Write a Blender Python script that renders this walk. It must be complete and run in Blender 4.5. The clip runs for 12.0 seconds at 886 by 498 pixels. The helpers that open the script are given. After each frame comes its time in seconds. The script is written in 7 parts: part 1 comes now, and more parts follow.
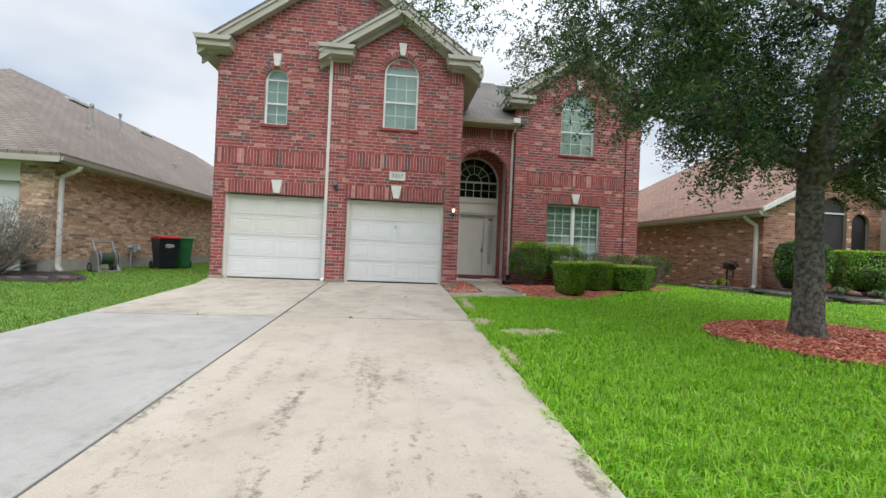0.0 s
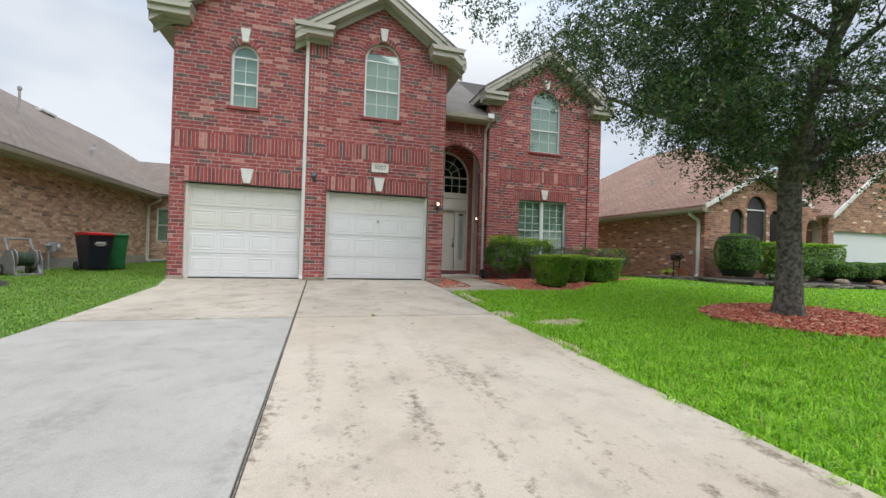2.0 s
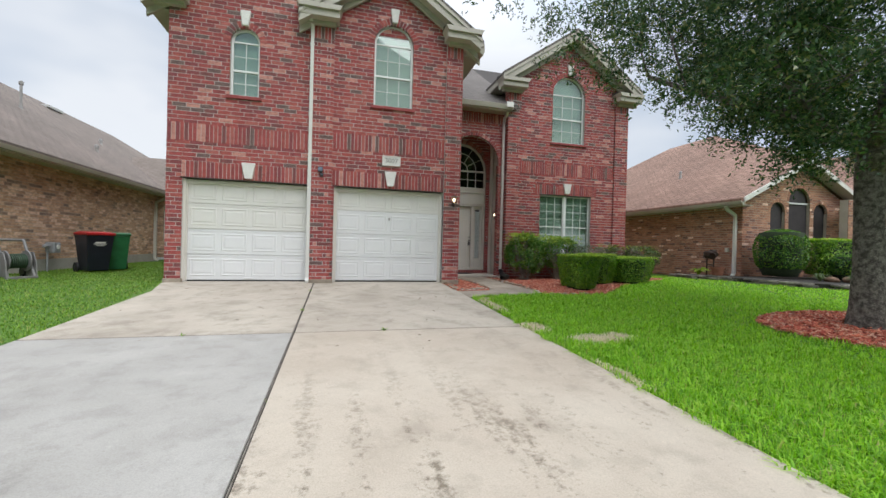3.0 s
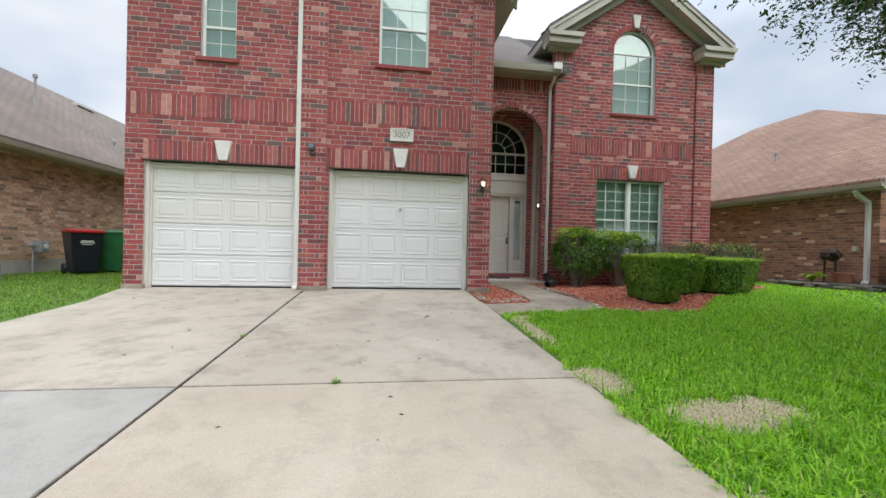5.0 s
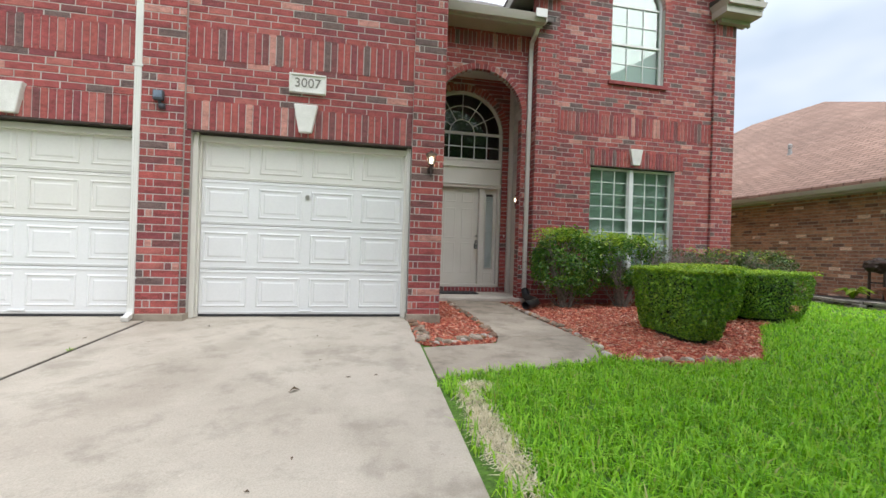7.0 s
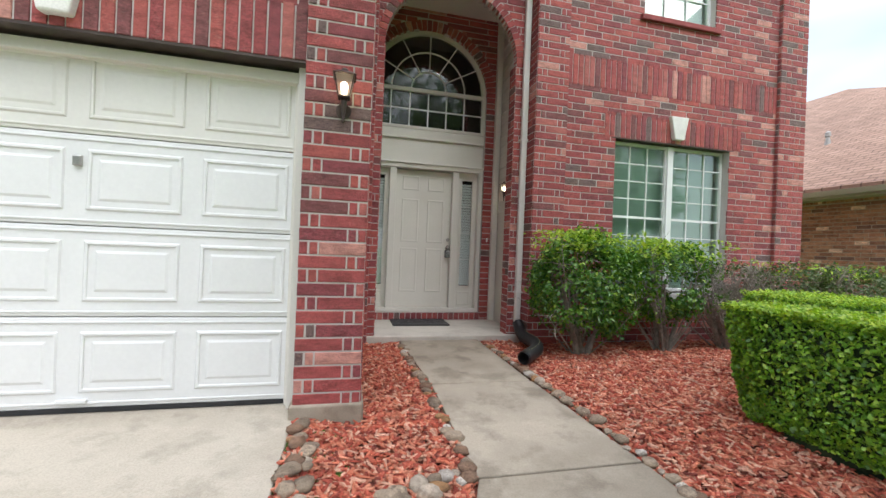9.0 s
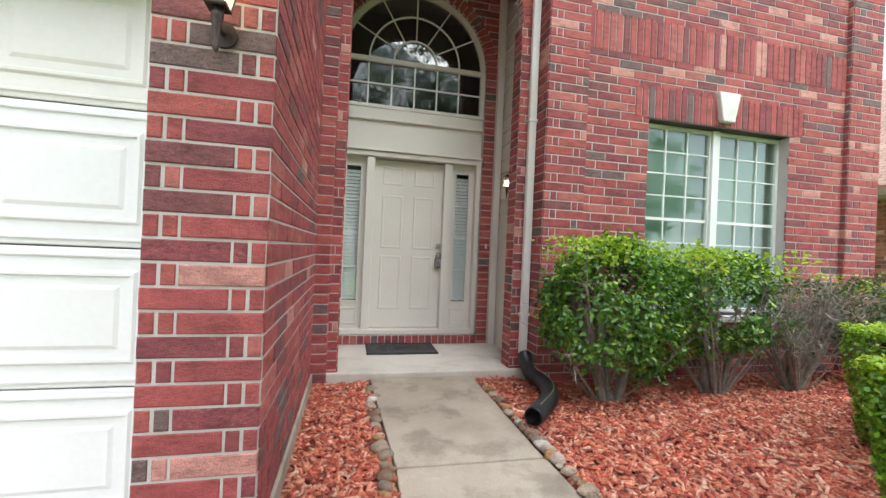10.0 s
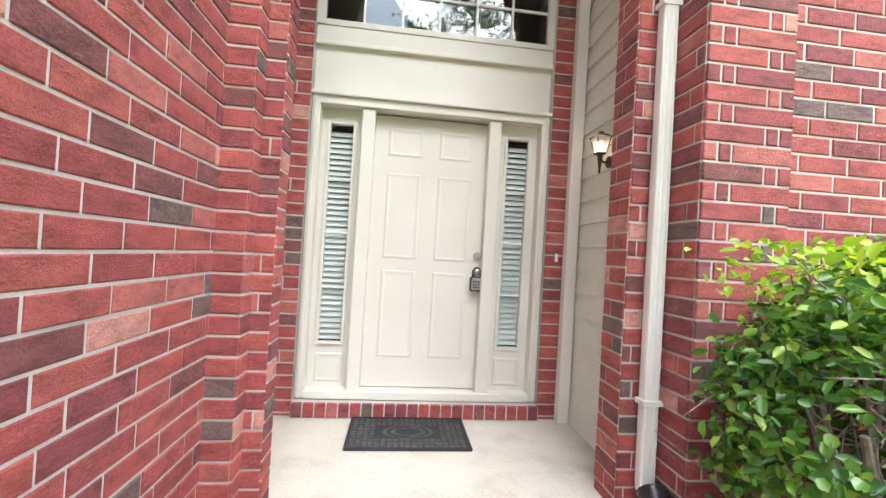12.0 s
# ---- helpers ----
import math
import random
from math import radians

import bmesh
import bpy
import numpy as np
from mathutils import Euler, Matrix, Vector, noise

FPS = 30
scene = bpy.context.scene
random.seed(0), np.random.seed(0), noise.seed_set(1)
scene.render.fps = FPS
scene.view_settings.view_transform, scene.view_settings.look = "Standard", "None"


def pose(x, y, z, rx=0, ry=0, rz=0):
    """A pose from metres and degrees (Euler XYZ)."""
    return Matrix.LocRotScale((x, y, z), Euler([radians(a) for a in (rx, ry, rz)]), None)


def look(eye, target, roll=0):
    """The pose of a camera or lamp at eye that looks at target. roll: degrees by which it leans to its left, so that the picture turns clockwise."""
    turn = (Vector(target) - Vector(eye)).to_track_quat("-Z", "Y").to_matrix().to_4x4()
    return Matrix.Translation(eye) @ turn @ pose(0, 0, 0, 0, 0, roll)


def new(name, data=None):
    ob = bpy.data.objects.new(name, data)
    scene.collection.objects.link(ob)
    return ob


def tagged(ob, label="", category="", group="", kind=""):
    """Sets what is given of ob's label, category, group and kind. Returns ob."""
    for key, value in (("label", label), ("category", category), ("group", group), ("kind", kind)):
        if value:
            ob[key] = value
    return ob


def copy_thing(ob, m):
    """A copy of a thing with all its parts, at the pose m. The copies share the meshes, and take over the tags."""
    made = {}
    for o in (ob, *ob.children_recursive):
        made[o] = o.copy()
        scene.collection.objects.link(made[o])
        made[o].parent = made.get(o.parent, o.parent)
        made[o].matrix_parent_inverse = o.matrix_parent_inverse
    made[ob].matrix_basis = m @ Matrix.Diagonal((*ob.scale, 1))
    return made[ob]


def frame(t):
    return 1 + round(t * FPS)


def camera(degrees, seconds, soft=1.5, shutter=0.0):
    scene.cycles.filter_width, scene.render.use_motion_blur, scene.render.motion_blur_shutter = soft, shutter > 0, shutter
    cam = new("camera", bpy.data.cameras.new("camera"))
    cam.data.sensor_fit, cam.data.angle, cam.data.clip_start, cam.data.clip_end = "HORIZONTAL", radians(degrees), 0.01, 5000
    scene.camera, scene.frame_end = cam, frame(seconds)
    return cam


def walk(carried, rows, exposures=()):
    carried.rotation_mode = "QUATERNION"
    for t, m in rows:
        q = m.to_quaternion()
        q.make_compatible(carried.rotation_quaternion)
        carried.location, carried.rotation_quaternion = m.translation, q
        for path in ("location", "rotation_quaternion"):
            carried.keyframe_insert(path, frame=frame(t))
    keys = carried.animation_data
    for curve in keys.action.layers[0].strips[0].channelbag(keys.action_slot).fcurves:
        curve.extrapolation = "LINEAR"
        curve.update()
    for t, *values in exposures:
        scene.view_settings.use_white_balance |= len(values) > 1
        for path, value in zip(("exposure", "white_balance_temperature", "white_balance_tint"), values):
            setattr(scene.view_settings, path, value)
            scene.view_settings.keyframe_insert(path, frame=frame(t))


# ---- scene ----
cam = camera(96.1, 12.0)
# seconds, eye, target, lean
PATH = [
    (0, (0.33, -10.679, 0.89), (0.551, -8.692, 0.905), 2.4),
    (0.5, (-0.131, -10.614, 0.81), (0.211, -8.644, 0.844), 2.1),
    (1, (-0.494, -10.545, 0.78), (-0.037, -8.598, 0.814), 2.0),
    (1.5, (-0.784, -10.403, 0.747), (-0.25, -8.476, 0.764), 1.9),
    (2, (-1.053, -10.185, 0.761), (-0.487, -8.266, 0.777), 1.7),
    (2.5, (-1.018, -9.843, 0.782), (-0.465, -7.921, 0.782), 1.6),
    (3, (-0.941, -9.4, 0.877), (-0.433, -7.466, 0.865), 1.5),
    (3.2, (-0.874, -9.181, 0.89), (-0.396, -7.239, 0.878), 1.3),
    (4.8, (-0.14, -7.582, 0.85), (0.147, -5.602, 0.837), 1.5),
    (5, (-0.014, -7.391, 0.837), (0.266, -5.411, 0.822), 1.4),
    (5.5, (0.242, -6.828, 0.853), (0.517, -4.847, 0.83), 1.5),
    (6, (0.542, -6.275, 0.803), (0.83, -4.296, 0.796), 1.6),
    (6.5, (0.818, -5.667, 0.84), (1.138, -3.692, 0.838), 1.7),
    (7, (1.003, -5.081, 0.893), (1.368, -3.114, 0.898), 1.8),
    (7.2, (1.09, -4.857, 0.875), (1.481, -2.896, 0.867), 2.0),
    (8.8, (1.727, -2.926, 1.046), (2.191, -0.98, 1.057), 3.0),
    (9, (1.795, -2.634, 1.057), (2.259, -0.689, 1.062), 2.3),
    (9.5, (1.998, -2.172, 1.172), (2.446, -0.223, 1.157), 2.6),
    (10, (2.212, -1.629, 1.165), (2.658, 0.321, 1.17), 2.5),
    (10.5, (2.392, -1.122, 1.128), (2.778, 0.84, 1.157), 2.6),
    (11, (2.582, -0.688, 1.126), (2.897, 1.287, 1.152), 3.0),
    (11.5, (2.611, -0.213, 1.143), (2.894, 1.767, 1.175), 3.4),
    (11.8, (2.619, 0.066, 1.219), (2.878, 2.049, 1.227), 3.4),
    (12, (2.662, 0.223, 1.21), (2.884, 2.211, 1.237), 3.4),
]
# the clip's camera opens up as it nears the porch
EXPOSURES = [(0.0, 0.10), (2.5, 0.04), (5.0, 0.16), (7.0, 0.42), (8.5, 0.62), (9.5, 0.90), (10.0, 1.16), (10.5, 1.60), (11.2, 1.98), (12.0, 2.06)]
walk(cam, [(t, look(eye, target, roll)) for t, eye, target, roll in PATH], EXPOSURES)

# ---- world and sun: bright overcast, thin cloud ----
world = bpy.data.worlds.new("overcast_sky")
scene.world = world
world.use_nodes = True
wn, wl = world.node_tree.nodes, world.node_tree.links
wn.clear()
w_out = wn.new("ShaderNodeOutputWorld")
w_bg = wn.new("ShaderNodeBackground")
w_sky = wn.new("ShaderNodeTexSky")
w_sky.sky_type = "NISHITA"
w_sky.sun_disc = False
w_sky.sun_elevation = radians(48)
w_sky.sun_rotation = radians(156)
w_sky.dust_density = 2.0
w_co = wn.new("ShaderNodeTexCoord")
w_map = wn.new("ShaderNodeMapping")
w_map.inputs["Scale"].default_value = (1.0, 1.0, 2.1)
w_map.inputs["Location"].default_value = (0.35, 0.1, 0.4)
w_noise = wn.new("ShaderNodeTexNoise")
w_noise.inputs["Scale"].default_value = 2.3
w_noise.inputs["Detail"].default_value = 3.5
w_noise.inputs["Roughness"].default_value = 0.45
w_ramp = wn.new("ShaderNodeValToRGB")
w_ramp.color_ramp.elements[0].position = 0.36
w_ramp.color_ramp.elements[0].color = (4.7, 5.6, 6.9, 1)
w_ramp.color_ramp.elements[1].position = 0.60
w_ramp.color_ramp.elements[1].color = (8.25, 8.55, 9.0, 1)
w_mix = wn.new("ShaderNodeMix")
w_mix.data_type = "RGBA"
w_mix.inputs["Factor"].default_value = 0.88
wl.new(w_co.outputs["Generated"], w_map.inputs["Vector"])
wl.new(w_map.outputs["Vector"], w_noise.inputs["Vector"])
wl.new(w_noise.outputs["Fac"], w_ramp.inputs["Fac"])
wl.new(w_sky.outputs["Color"], w_mix.inputs["A"])
wl.new(w_ramp.outputs["Color"], w_mix.inputs["B"])
# overcast skies are brightest overhead
w_sep = wn.new("ShaderNodeSeparateXYZ")
w_rise = wn.new("ShaderNodeMapRange")
for key, val in (("From Min", 0.40), ("From Max", 1.0), ("To Min", 1.0), ("To Max", 3.0)):
    w_rise.inputs[key].default_value = val
w_mul = wn.new("ShaderNodeVectorMath")
w_mul.operation = "SCALE"
wl.new(w_co.outputs["Generated"], w_sep.inputs["Vector"])
wl.new(w_sep.outputs["Z"], w_rise.inputs["Value"])
wl.new(w_mix.outputs["Result"], w_mul.inputs[0])
wl.new(w_rise.outputs["Result"], w_mul.inputs["Scale"])
wl.new(w_mul.outputs["Vector"], w_bg.inputs["Color"])
w_bg.inputs["Strength"].default_value = 0.107
wl.new(w_bg.outputs["Background"], w_out.inputs["Surface"])

sun_data = bpy.data.lights.new("sun", "SUN")
sun_data.energy = 1.45
sun_data.angle = radians(50)
sun_data.color = (0.985, 0.985, 1.0)
sun = new("sun", sun_data)
sun.matrix_world = look((8, -18, 21), (0, 0, 0))

# ---- mesh helpers ----
rng = np.random.default_rng(7)


class Geo:
    """Vertices and faces gathered for one mesh."""

    def __init__(self):
        self.v, self.f = [], []

    def add(self, verts, faces):
        n = len(self.v)
        self.v += [tuple(p) for p in verts]
        self.f += [tuple(i + n for i in face) for face in faces]
        return self

    def box(self, x0, x1, y0, y1, z0, z1, m=None):
        pts = [(x0, y0, z0), (x1, y0, z0), (x1, y1, z0), (x0, y1, z0), (x0, y0, z1), (x1, y0, z1), (x1, y1, z1), (x0, y1, z1)]
        if m is not None:
            pts = [m @ Vector(p) for p in pts]
        return self.add(pts, [(3, 2, 1, 0), (4, 5, 6, 7), (0, 1, 5, 4), (1, 2, 6, 5), (2, 3, 7, 6), (3, 0, 4, 7)])

    def prism(self, poly, a0, a1, axis="y"):
        """A polygon in two axes, drawn out along the third."""
        put = {"y": lambda p, a: (p[0], a, p[1]), "x": lambda p, a: (a, p[0], p[1]), "z": lambda p, a: (p[0], p[1], a)}[axis]
        n = len(poly)
        pts = [put(p, a0) for p in poly] + [put(p, a1) for p in poly]
        faces = [tuple(range(n)), tuple(range(2 * n - 1, n - 1, -1))]
        faces += [(i, i + n, (i + 1) % n + n, (i + 1) % n) for i in range(n)]
        return self.add(pts, faces)

    def tube(self, path, radii, sides=10, closed=True):
        """A round tube along points."""
        path = [Vector(p) for p in path]
        rings, ref = [], None
        for i, p in enumerate(path):
            d = (path[min(i + 1, len(path) - 1)] - path[max(i - 1, 0)]).normalized()
            if ref is None:
                ref = d.orthogonal().normalized()
            ref = (ref - d * ref.dot(d)).normalized()
            side = d.cross(ref)
            r = radii[i] if hasattr(radii, "__len__") else radii
            rings.append([p + (ref * math.cos(k * math.tau / sides) + side * math.sin(k * math.tau / sides)) * r for k in range(sides)])
        faces = []
        for i in range(len(rings) - 1):
            for k in range(sides):
                a, b = i * sides + k, i * sides + (k + 1) % sides
                faces.append((a, b, b + sides, a + sides))
        if closed:
            faces.append(tuple(range(sides - 1, -1, -1)))
            faces.append(tuple(range((len(rings) - 1) * sides, len(rings) * sides)))
        return self.add([q for ring in rings for q in ring], faces)

    def lathe(self, profile, cx, cy, sides=16):
        """A profile of (radius, height) turned about an upright axis."""
        pts = [(cx + r * math.cos(k * math.tau / sides), cy + r * math.sin(k * math.tau / sides), z) for r, z in profile for k in range(sides)]
        faces = []
        for i in range(len(profile) - 1):
            for k in range(sides):
                a, b = i * sides + k, i * sides + (k + 1) % sides
                faces.append((a, b, b + sides, a + sides))
        faces.append(tuple(range(sides - 1, -1, -1)))
        faces.append(tuple(range((len(profile) - 1) * sides, len(profile) * sides)))
        return self.add(pts, faces)

    def mesh(self, name, smooth=False):
        me = bpy.data.meshes.new(name)
        me.from_pydata(self.v, [], self.f)
        if smooth:
            me.polygons.foreach_set("use_smooth", [True] * len(me.polygons))
        me.update()
        return me


def solid(name, geo, material, smooth=False, bevel=0.0, parent=None, label=""):
    """One mesh object out of gathered geometry."""
    me = geo.mesh(name, smooth)
    if smooth or bevel:
        bm = bmesh.new()
        bm.from_mesh(me)
        bmesh.ops.recalc_face_normals(bm, faces=bm.faces)
        bm.to_mesh(me)
        bm.free()
    me.materials.append(material)
    ob = new(name, me)
    if bevel:
        mod = ob.modifiers.new("bevel", "BEVEL")
        mod.width, mod.segments, mod.limit_method = bevel, 2, "ANGLE"
    if parent is not None:
        ob.parent = parent
    if label:
        tagged(ob, label)
    return ob


def part(name, geo, material, parent, label="", smooth=False, bevel=0.0):
    return solid(name, geo, material, smooth, bevel, parent, label)


def thing(name, label, category, group="", kind=""):
    ob = new(name)
    ob.empty_display_size = 0.2
    return tagged(ob, label, category, group, kind)


def quads(name, verts, nper, faces_per, material, parent=None):
    """Many alike small pieces in one mesh: verts is (pieces, nper, 3); faces_per is a list of faces over one piece's vertices."""
    n = len(verts)
    me = bpy.data.meshes.new(name)
    flat = np.asarray(verts, dtype=np.float32).reshape(-1, 3)
    size = len(faces_per[0])
    base = (np.arange(n) * nper)[:, None, None]
    idx = (base + np.array(faces_per)[None]).reshape(-1).astype(np.int32)
    nf = n * len(faces_per)
    me.vertices.add(len(flat))
    me.vertices.foreach_set("co", flat.ravel())
    me.loops.add(len(idx))
    me.loops.foreach_set("vertex_index", idx)
    me.polygons.add(nf)
    me.polygons.foreach_set("loop_start", (np.arange(nf) * size).astype(np.int32))
    me.polygons.foreach_set("loop_total", np.full(nf, size, dtype=np.int32))
    me.update(calc_edges=True)
    me.validate()
    me.materials.append(material)
    ob = new(name, me)
    if parent is not None:
        ob.parent = parent
    return ob


def ground_z(x, y):
    """The height of the lot: falls to the street, rises a little to the neighbour's side."""
    x, y = np.asarray(x, dtype=float), np.asarray(y, dtype=float)
    z = 0.0435 * np.clip(y, -14, 0) - 0.02
    z = z + 0.020 * np.clip(x - 3.6, 0, 9) * np.clip((2.5 - y) / 3.0, 0, 1)
    z = z - 0.055 * np.clip((x - 1.5) / 0.3, 0, 1) * np.clip((y + 2.2) / 1.0, 0, 1) * np.clip((10 - x) / 2, 0, 1)
    return z - 0.04 * np.clip((-x - 4.4) / 2, 0, 1) + 0.08 * np.exp(-(((x - 6.5) / 1.3) ** 2 + ((y + 5.5) / 1.2) ** 2))


def drive_z(y):
    return 0.0435 * min(max(y, -14), 0)

# ---- materials ----
def base_material(name):
    m = bpy.data.materials.new(name)
    m.use_nodes = True
    nt = m.node_tree
    return m, nt.nodes, nt.links, nt.nodes["Principled BSDF"]


def noise_node(n, l, scale, detail=4.0, rough=0.55, vec=None):
    t = n.new("ShaderNodeTexNoise")
    t.inputs["Scale"].default_value, t.inputs["Detail"].default_value, t.inputs["Roughness"].default_value = scale, detail, rough
    if vec is None:
        c = n.new("ShaderNodeTexCoord")
        vec = c.outputs["Object"]
    l.new(vec, t.inputs["Vector"])
    return t


def ramp_node(n, l, fac, stops, mode="LINEAR"):
    r = n.new("ShaderNodeValToRGB")
    r.color_ramp.interpolation = mode
    e = r.color_ramp.elements
    while len(e) < len(stops):
        e.new(0.5)
    for k, (p, c) in enumerate(stops):
        e[k].position = p
        e[k].color = (*c, 1)
    l.new(fac, r.inputs["Fac"])
    return r


def mix_node(n, l, fac, a, b, blend="MIX"):
    m = n.new("ShaderNodeMix")
    m.data_type, m.blend_type = "RGBA", blend
    for key, val in (("Factor", fac), ("A", a), ("B", b)):
        if isinstance(val, (int, float)):
            m.inputs[key].default_value = val
        elif isinstance(val, tuple):
            m.inputs[key].default_value = (*val, 1)
        else:
            l.new(val, m.inputs[key])
    return m.outputs["Result"]


def bump_node(n, l, height, bsdf, strength=0.3, distance=0.01):
    b = n.new("ShaderNodeBump")
    b.inputs["Strength"].default_value, b.inputs["Distance"].default_value = strength, distance
    l.new(height, b.inputs["Height"])
    l.new(b.outputs["Normal"], bsdf.inputs["Normal"])
    return b


def surface(name, dark, light, scale=3.0, grain=60.0, rough=0.7, bump=0.15, dist=0.004, metal=0.0, spread=0.35, speck=0.82):
    """A plain surface with stains at one scale and grain at another."""
    m, n, l, b = base_material(name)
    big = noise_node(n, l, scale, 5)
    fine = noise_node(n, l, grain, 3)
    col = ramp_node(n, l, big.outputs["Fac"], [(0.5 - spread / 2, dark), (0.5 + spread / 2, light)]).outputs["Color"]
    g = ramp_node(n, l, fine.outputs["Fac"], [(0.3, (speck, speck, speck)), (0.7, (1.0, 1.0, 1.0))]).outputs["Color"]
    l.new(mix_node(n, l, 1.0, col, g, "MULTIPLY"), b.inputs["Base Color"])
    b.inputs["Roughness"].default_value, b.inputs["Metallic"].default_value = rough, metal
    bump_node(n, l, fine.outputs["Fac"], b, bump, dist)
    return m


def brick_material(name, stops, single=False, rough=0.85, bloom=(0.52, 0.33, 0.27)):
    """Fired clay: every brick its own tone, blotches, a torn face on some and pitted grain."""
    m, n, l, b = base_material(name)
    if single:
        pick = n.new("ShaderNodeObjectInfo").outputs["Random"]
    else:
        pick = n.new("ShaderNodeNewGeometry").outputs["Random Per Island"]
    geo = n.new("ShaderNodeNewGeometry")
    stretch = n.new("ShaderNodeMapping")
    stretch.inputs["Scale"].default_value = (1.0, 1.0, 2.4)
    l.new(geo.outputs["Position"], stretch.inputs["Vector"])
    blotch = noise_node(n, l, 9.0, 6, 0.65, stretch.outputs["Vector"])
    wash = noise_node(n, l, 26.0, 7, 0.72, stretch.outputs["Vector"])
    torn = noise_node(n, l, 48.0, 8, 0.78, stretch.outputs["Vector"])
    fine = noise_node(n, l, 150.0, 4, 0.6, geo.outputs["Position"])
    tone = ramp_node(n, l, pick, stops, "CONSTANT").outputs["Color"]
    pale = ramp_node(n, l, blotch.outputs["Fac"], [(0.34, (0.66, 0.62, 0.62)), (0.50, (1.0, 1.0, 1.0)), (0.68, (1.24, 1.22, 1.20))]).outputs["Color"]
    col = mix_node(n, l, 1.0, tone, pale, "MULTIPLY")
    # a second lot per brick says how torn its face is
    times = n.new("ShaderNodeMath")
    times.operation, times.inputs[1].default_value = "MULTIPLY", 7.31
    l.new(pick, times.inputs[0])
    lot = n.new("ShaderNodeMath")
    lot.operation = "FRACT"
    l.new(times.outputs["Value"], lot.inputs[0])
    much = n.new("ShaderNodeMapRange")
    for key, val in (("From Min", 0.35), ("From Max", 1.0), ("To Min", 0.28), ("To Max", 1.0)):
        much.inputs[key].default_value = val
    l.new(lot.outputs["Value"], much.inputs["Value"])
    crust = ramp_node(n, l, torn.outputs["Fac"], [(0.36, (0.48, 0.46, 0.46)), (0.50, (1.0, 1.0, 1.0)), (0.62, (1.35, 1.34, 1.32))]).outputs["Color"]
    col = mix_node(n, l, much.outputs["Result"], col, mix_node(n, l, 1.0, col, crust, "MULTIPLY"))
    lime = n.new("ShaderNodeMapRange")
    for key, val in (("From Min", 0.56), ("From Max", 0.72), ("To Min", 0.0), ("To Max", 0.40)):
        lime.inputs[key].default_value = val
    l.new(wash.outputs["Fac"], lime.inputs["Value"])
    scale = n.new("ShaderNodeMath")
    scale.operation = "MULTIPLY"
    l.new(lime.outputs["Result"], scale.inputs[0])
    l.new(much.outputs["Result"], scale.inputs[1])
    col = mix_node(n, l, scale.outputs["Value"], col, bloom)
    g = ramp_node(n, l, fine.outputs["Fac"], [(0.30, (0.62, 0.60, 0.60)), (0.5, (1.0, 1.0, 1.0))]).outputs["Color"]
    l.new(mix_node(n, l, 0.8, col, g, "MULTIPLY"), b.inputs["Base Color"])
    b.inputs["Roughness"].default_value = rough
    relief = n.new("ShaderNodeMath")
    relief.operation = "ADD"
    l.new(fine.outputs["Fac"], relief.inputs[0])
    l.new(torn.outputs["Fac"], relief.inputs[1])
    bump_node(n, l, relief.outputs["Value"], b, 0.85, 0.007)
    return m


RED = (0.356, 0.076, 0.072)
RED_STOPS = [(0.0, RED), (0.14, (0.297, 0.064, 0.064)), (0.30, (0.378, 0.091, 0.078)), (0.44, (0.243, 0.057, 0.064)), (0.56, (0.346, 0.076, 0.072)),
             (0.68, (0.416, 0.125, 0.108)), (0.76, (0.200, 0.066, 0.066)), (0.84, (0.540, 0.254, 0.212)), (0.89, (0.157, 0.100, 0.093)), (0.955, (0.383, 0.083, 0.072))]
TAN_STOPS = [(0.0, (0.60, 0.40, 0.265)), (0.2, (0.52, 0.335, 0.22)), (0.4, (0.68, 0.475, 0.33)), (0.55, (0.45, 0.29, 0.20)), (0.68, (0.74, 0.54, 0.40)), (0.82, (0.32, 0.225, 0.17)),
             (0.90, (0.55, 0.35, 0.225)), (0.97, (0.24, 0.18, 0.145))]
RUST_STOPS = [(0.0, (0.456, 0.229, 0.144)), (0.2, (0.372, 0.186, 0.122)), (0.4, (0.524, 0.280, 0.178)), (0.6, (0.321, 0.156, 0.105)), (0.72, (0.220, 0.118, 0.094)), (0.8, (0.456, 0.220, 0.135)),
              (0.92, (0.845, 0.608, 0.456)), (0.96, (0.389, 0.203, 0.135))]
brick_red = brick_material("red_clay_brick", RED_STOPS)
brick_red_one = brick_material("red_clay_brick_single", RED_STOPS, single=True)
brick_tan = brick_material("tan_clay_brick", TAN_STOPS)
brick_rust = brick_material("rust_clay_brick", RUST_STOPS)
mortar = surface("grey_mortar", (0.49, 0.45, 0.42), (0.59, 0.55, 0.52), 2.0, 120, 0.95, 0.4)
mortar_tan = surface("tan_mortar", (0.44, 0.37, 0.30), (0.54, 0.46, 0.38), 2.0, 120, 0.95, 0.4)
white_paint = surface("white_door_paint", (0.715, 0.715, 0.71), (0.745, 0.745, 0.74), 1.2, 40, 0.45, 0.03, speck=0.96)
cream_paint = surface("cream_trim_paint", (0.635, 0.605, 0.545), (0.685, 0.655, 0.595), 1.5, 60, 0.5, 0.05, speck=0.96)
aged_paint = surface("yellowed_door_paint", (0.69, 0.672, 0.63), (0.725, 0.71, 0.67), 1.2, 40, 0.45, 0.03, speck=0.96)
taupe_paint = surface("grey_beige_eave_paint", (0.40, 0.37, 0.31), (0.47, 0.44, 0.37), 1.5, 60, 0.55, 0.05, speck=0.96)
stone_white = surface("white_cast_stone", (0.68, 0.66, 0.62), (0.80, 0.78, 0.74), 8, 90, 0.8, 0.2)
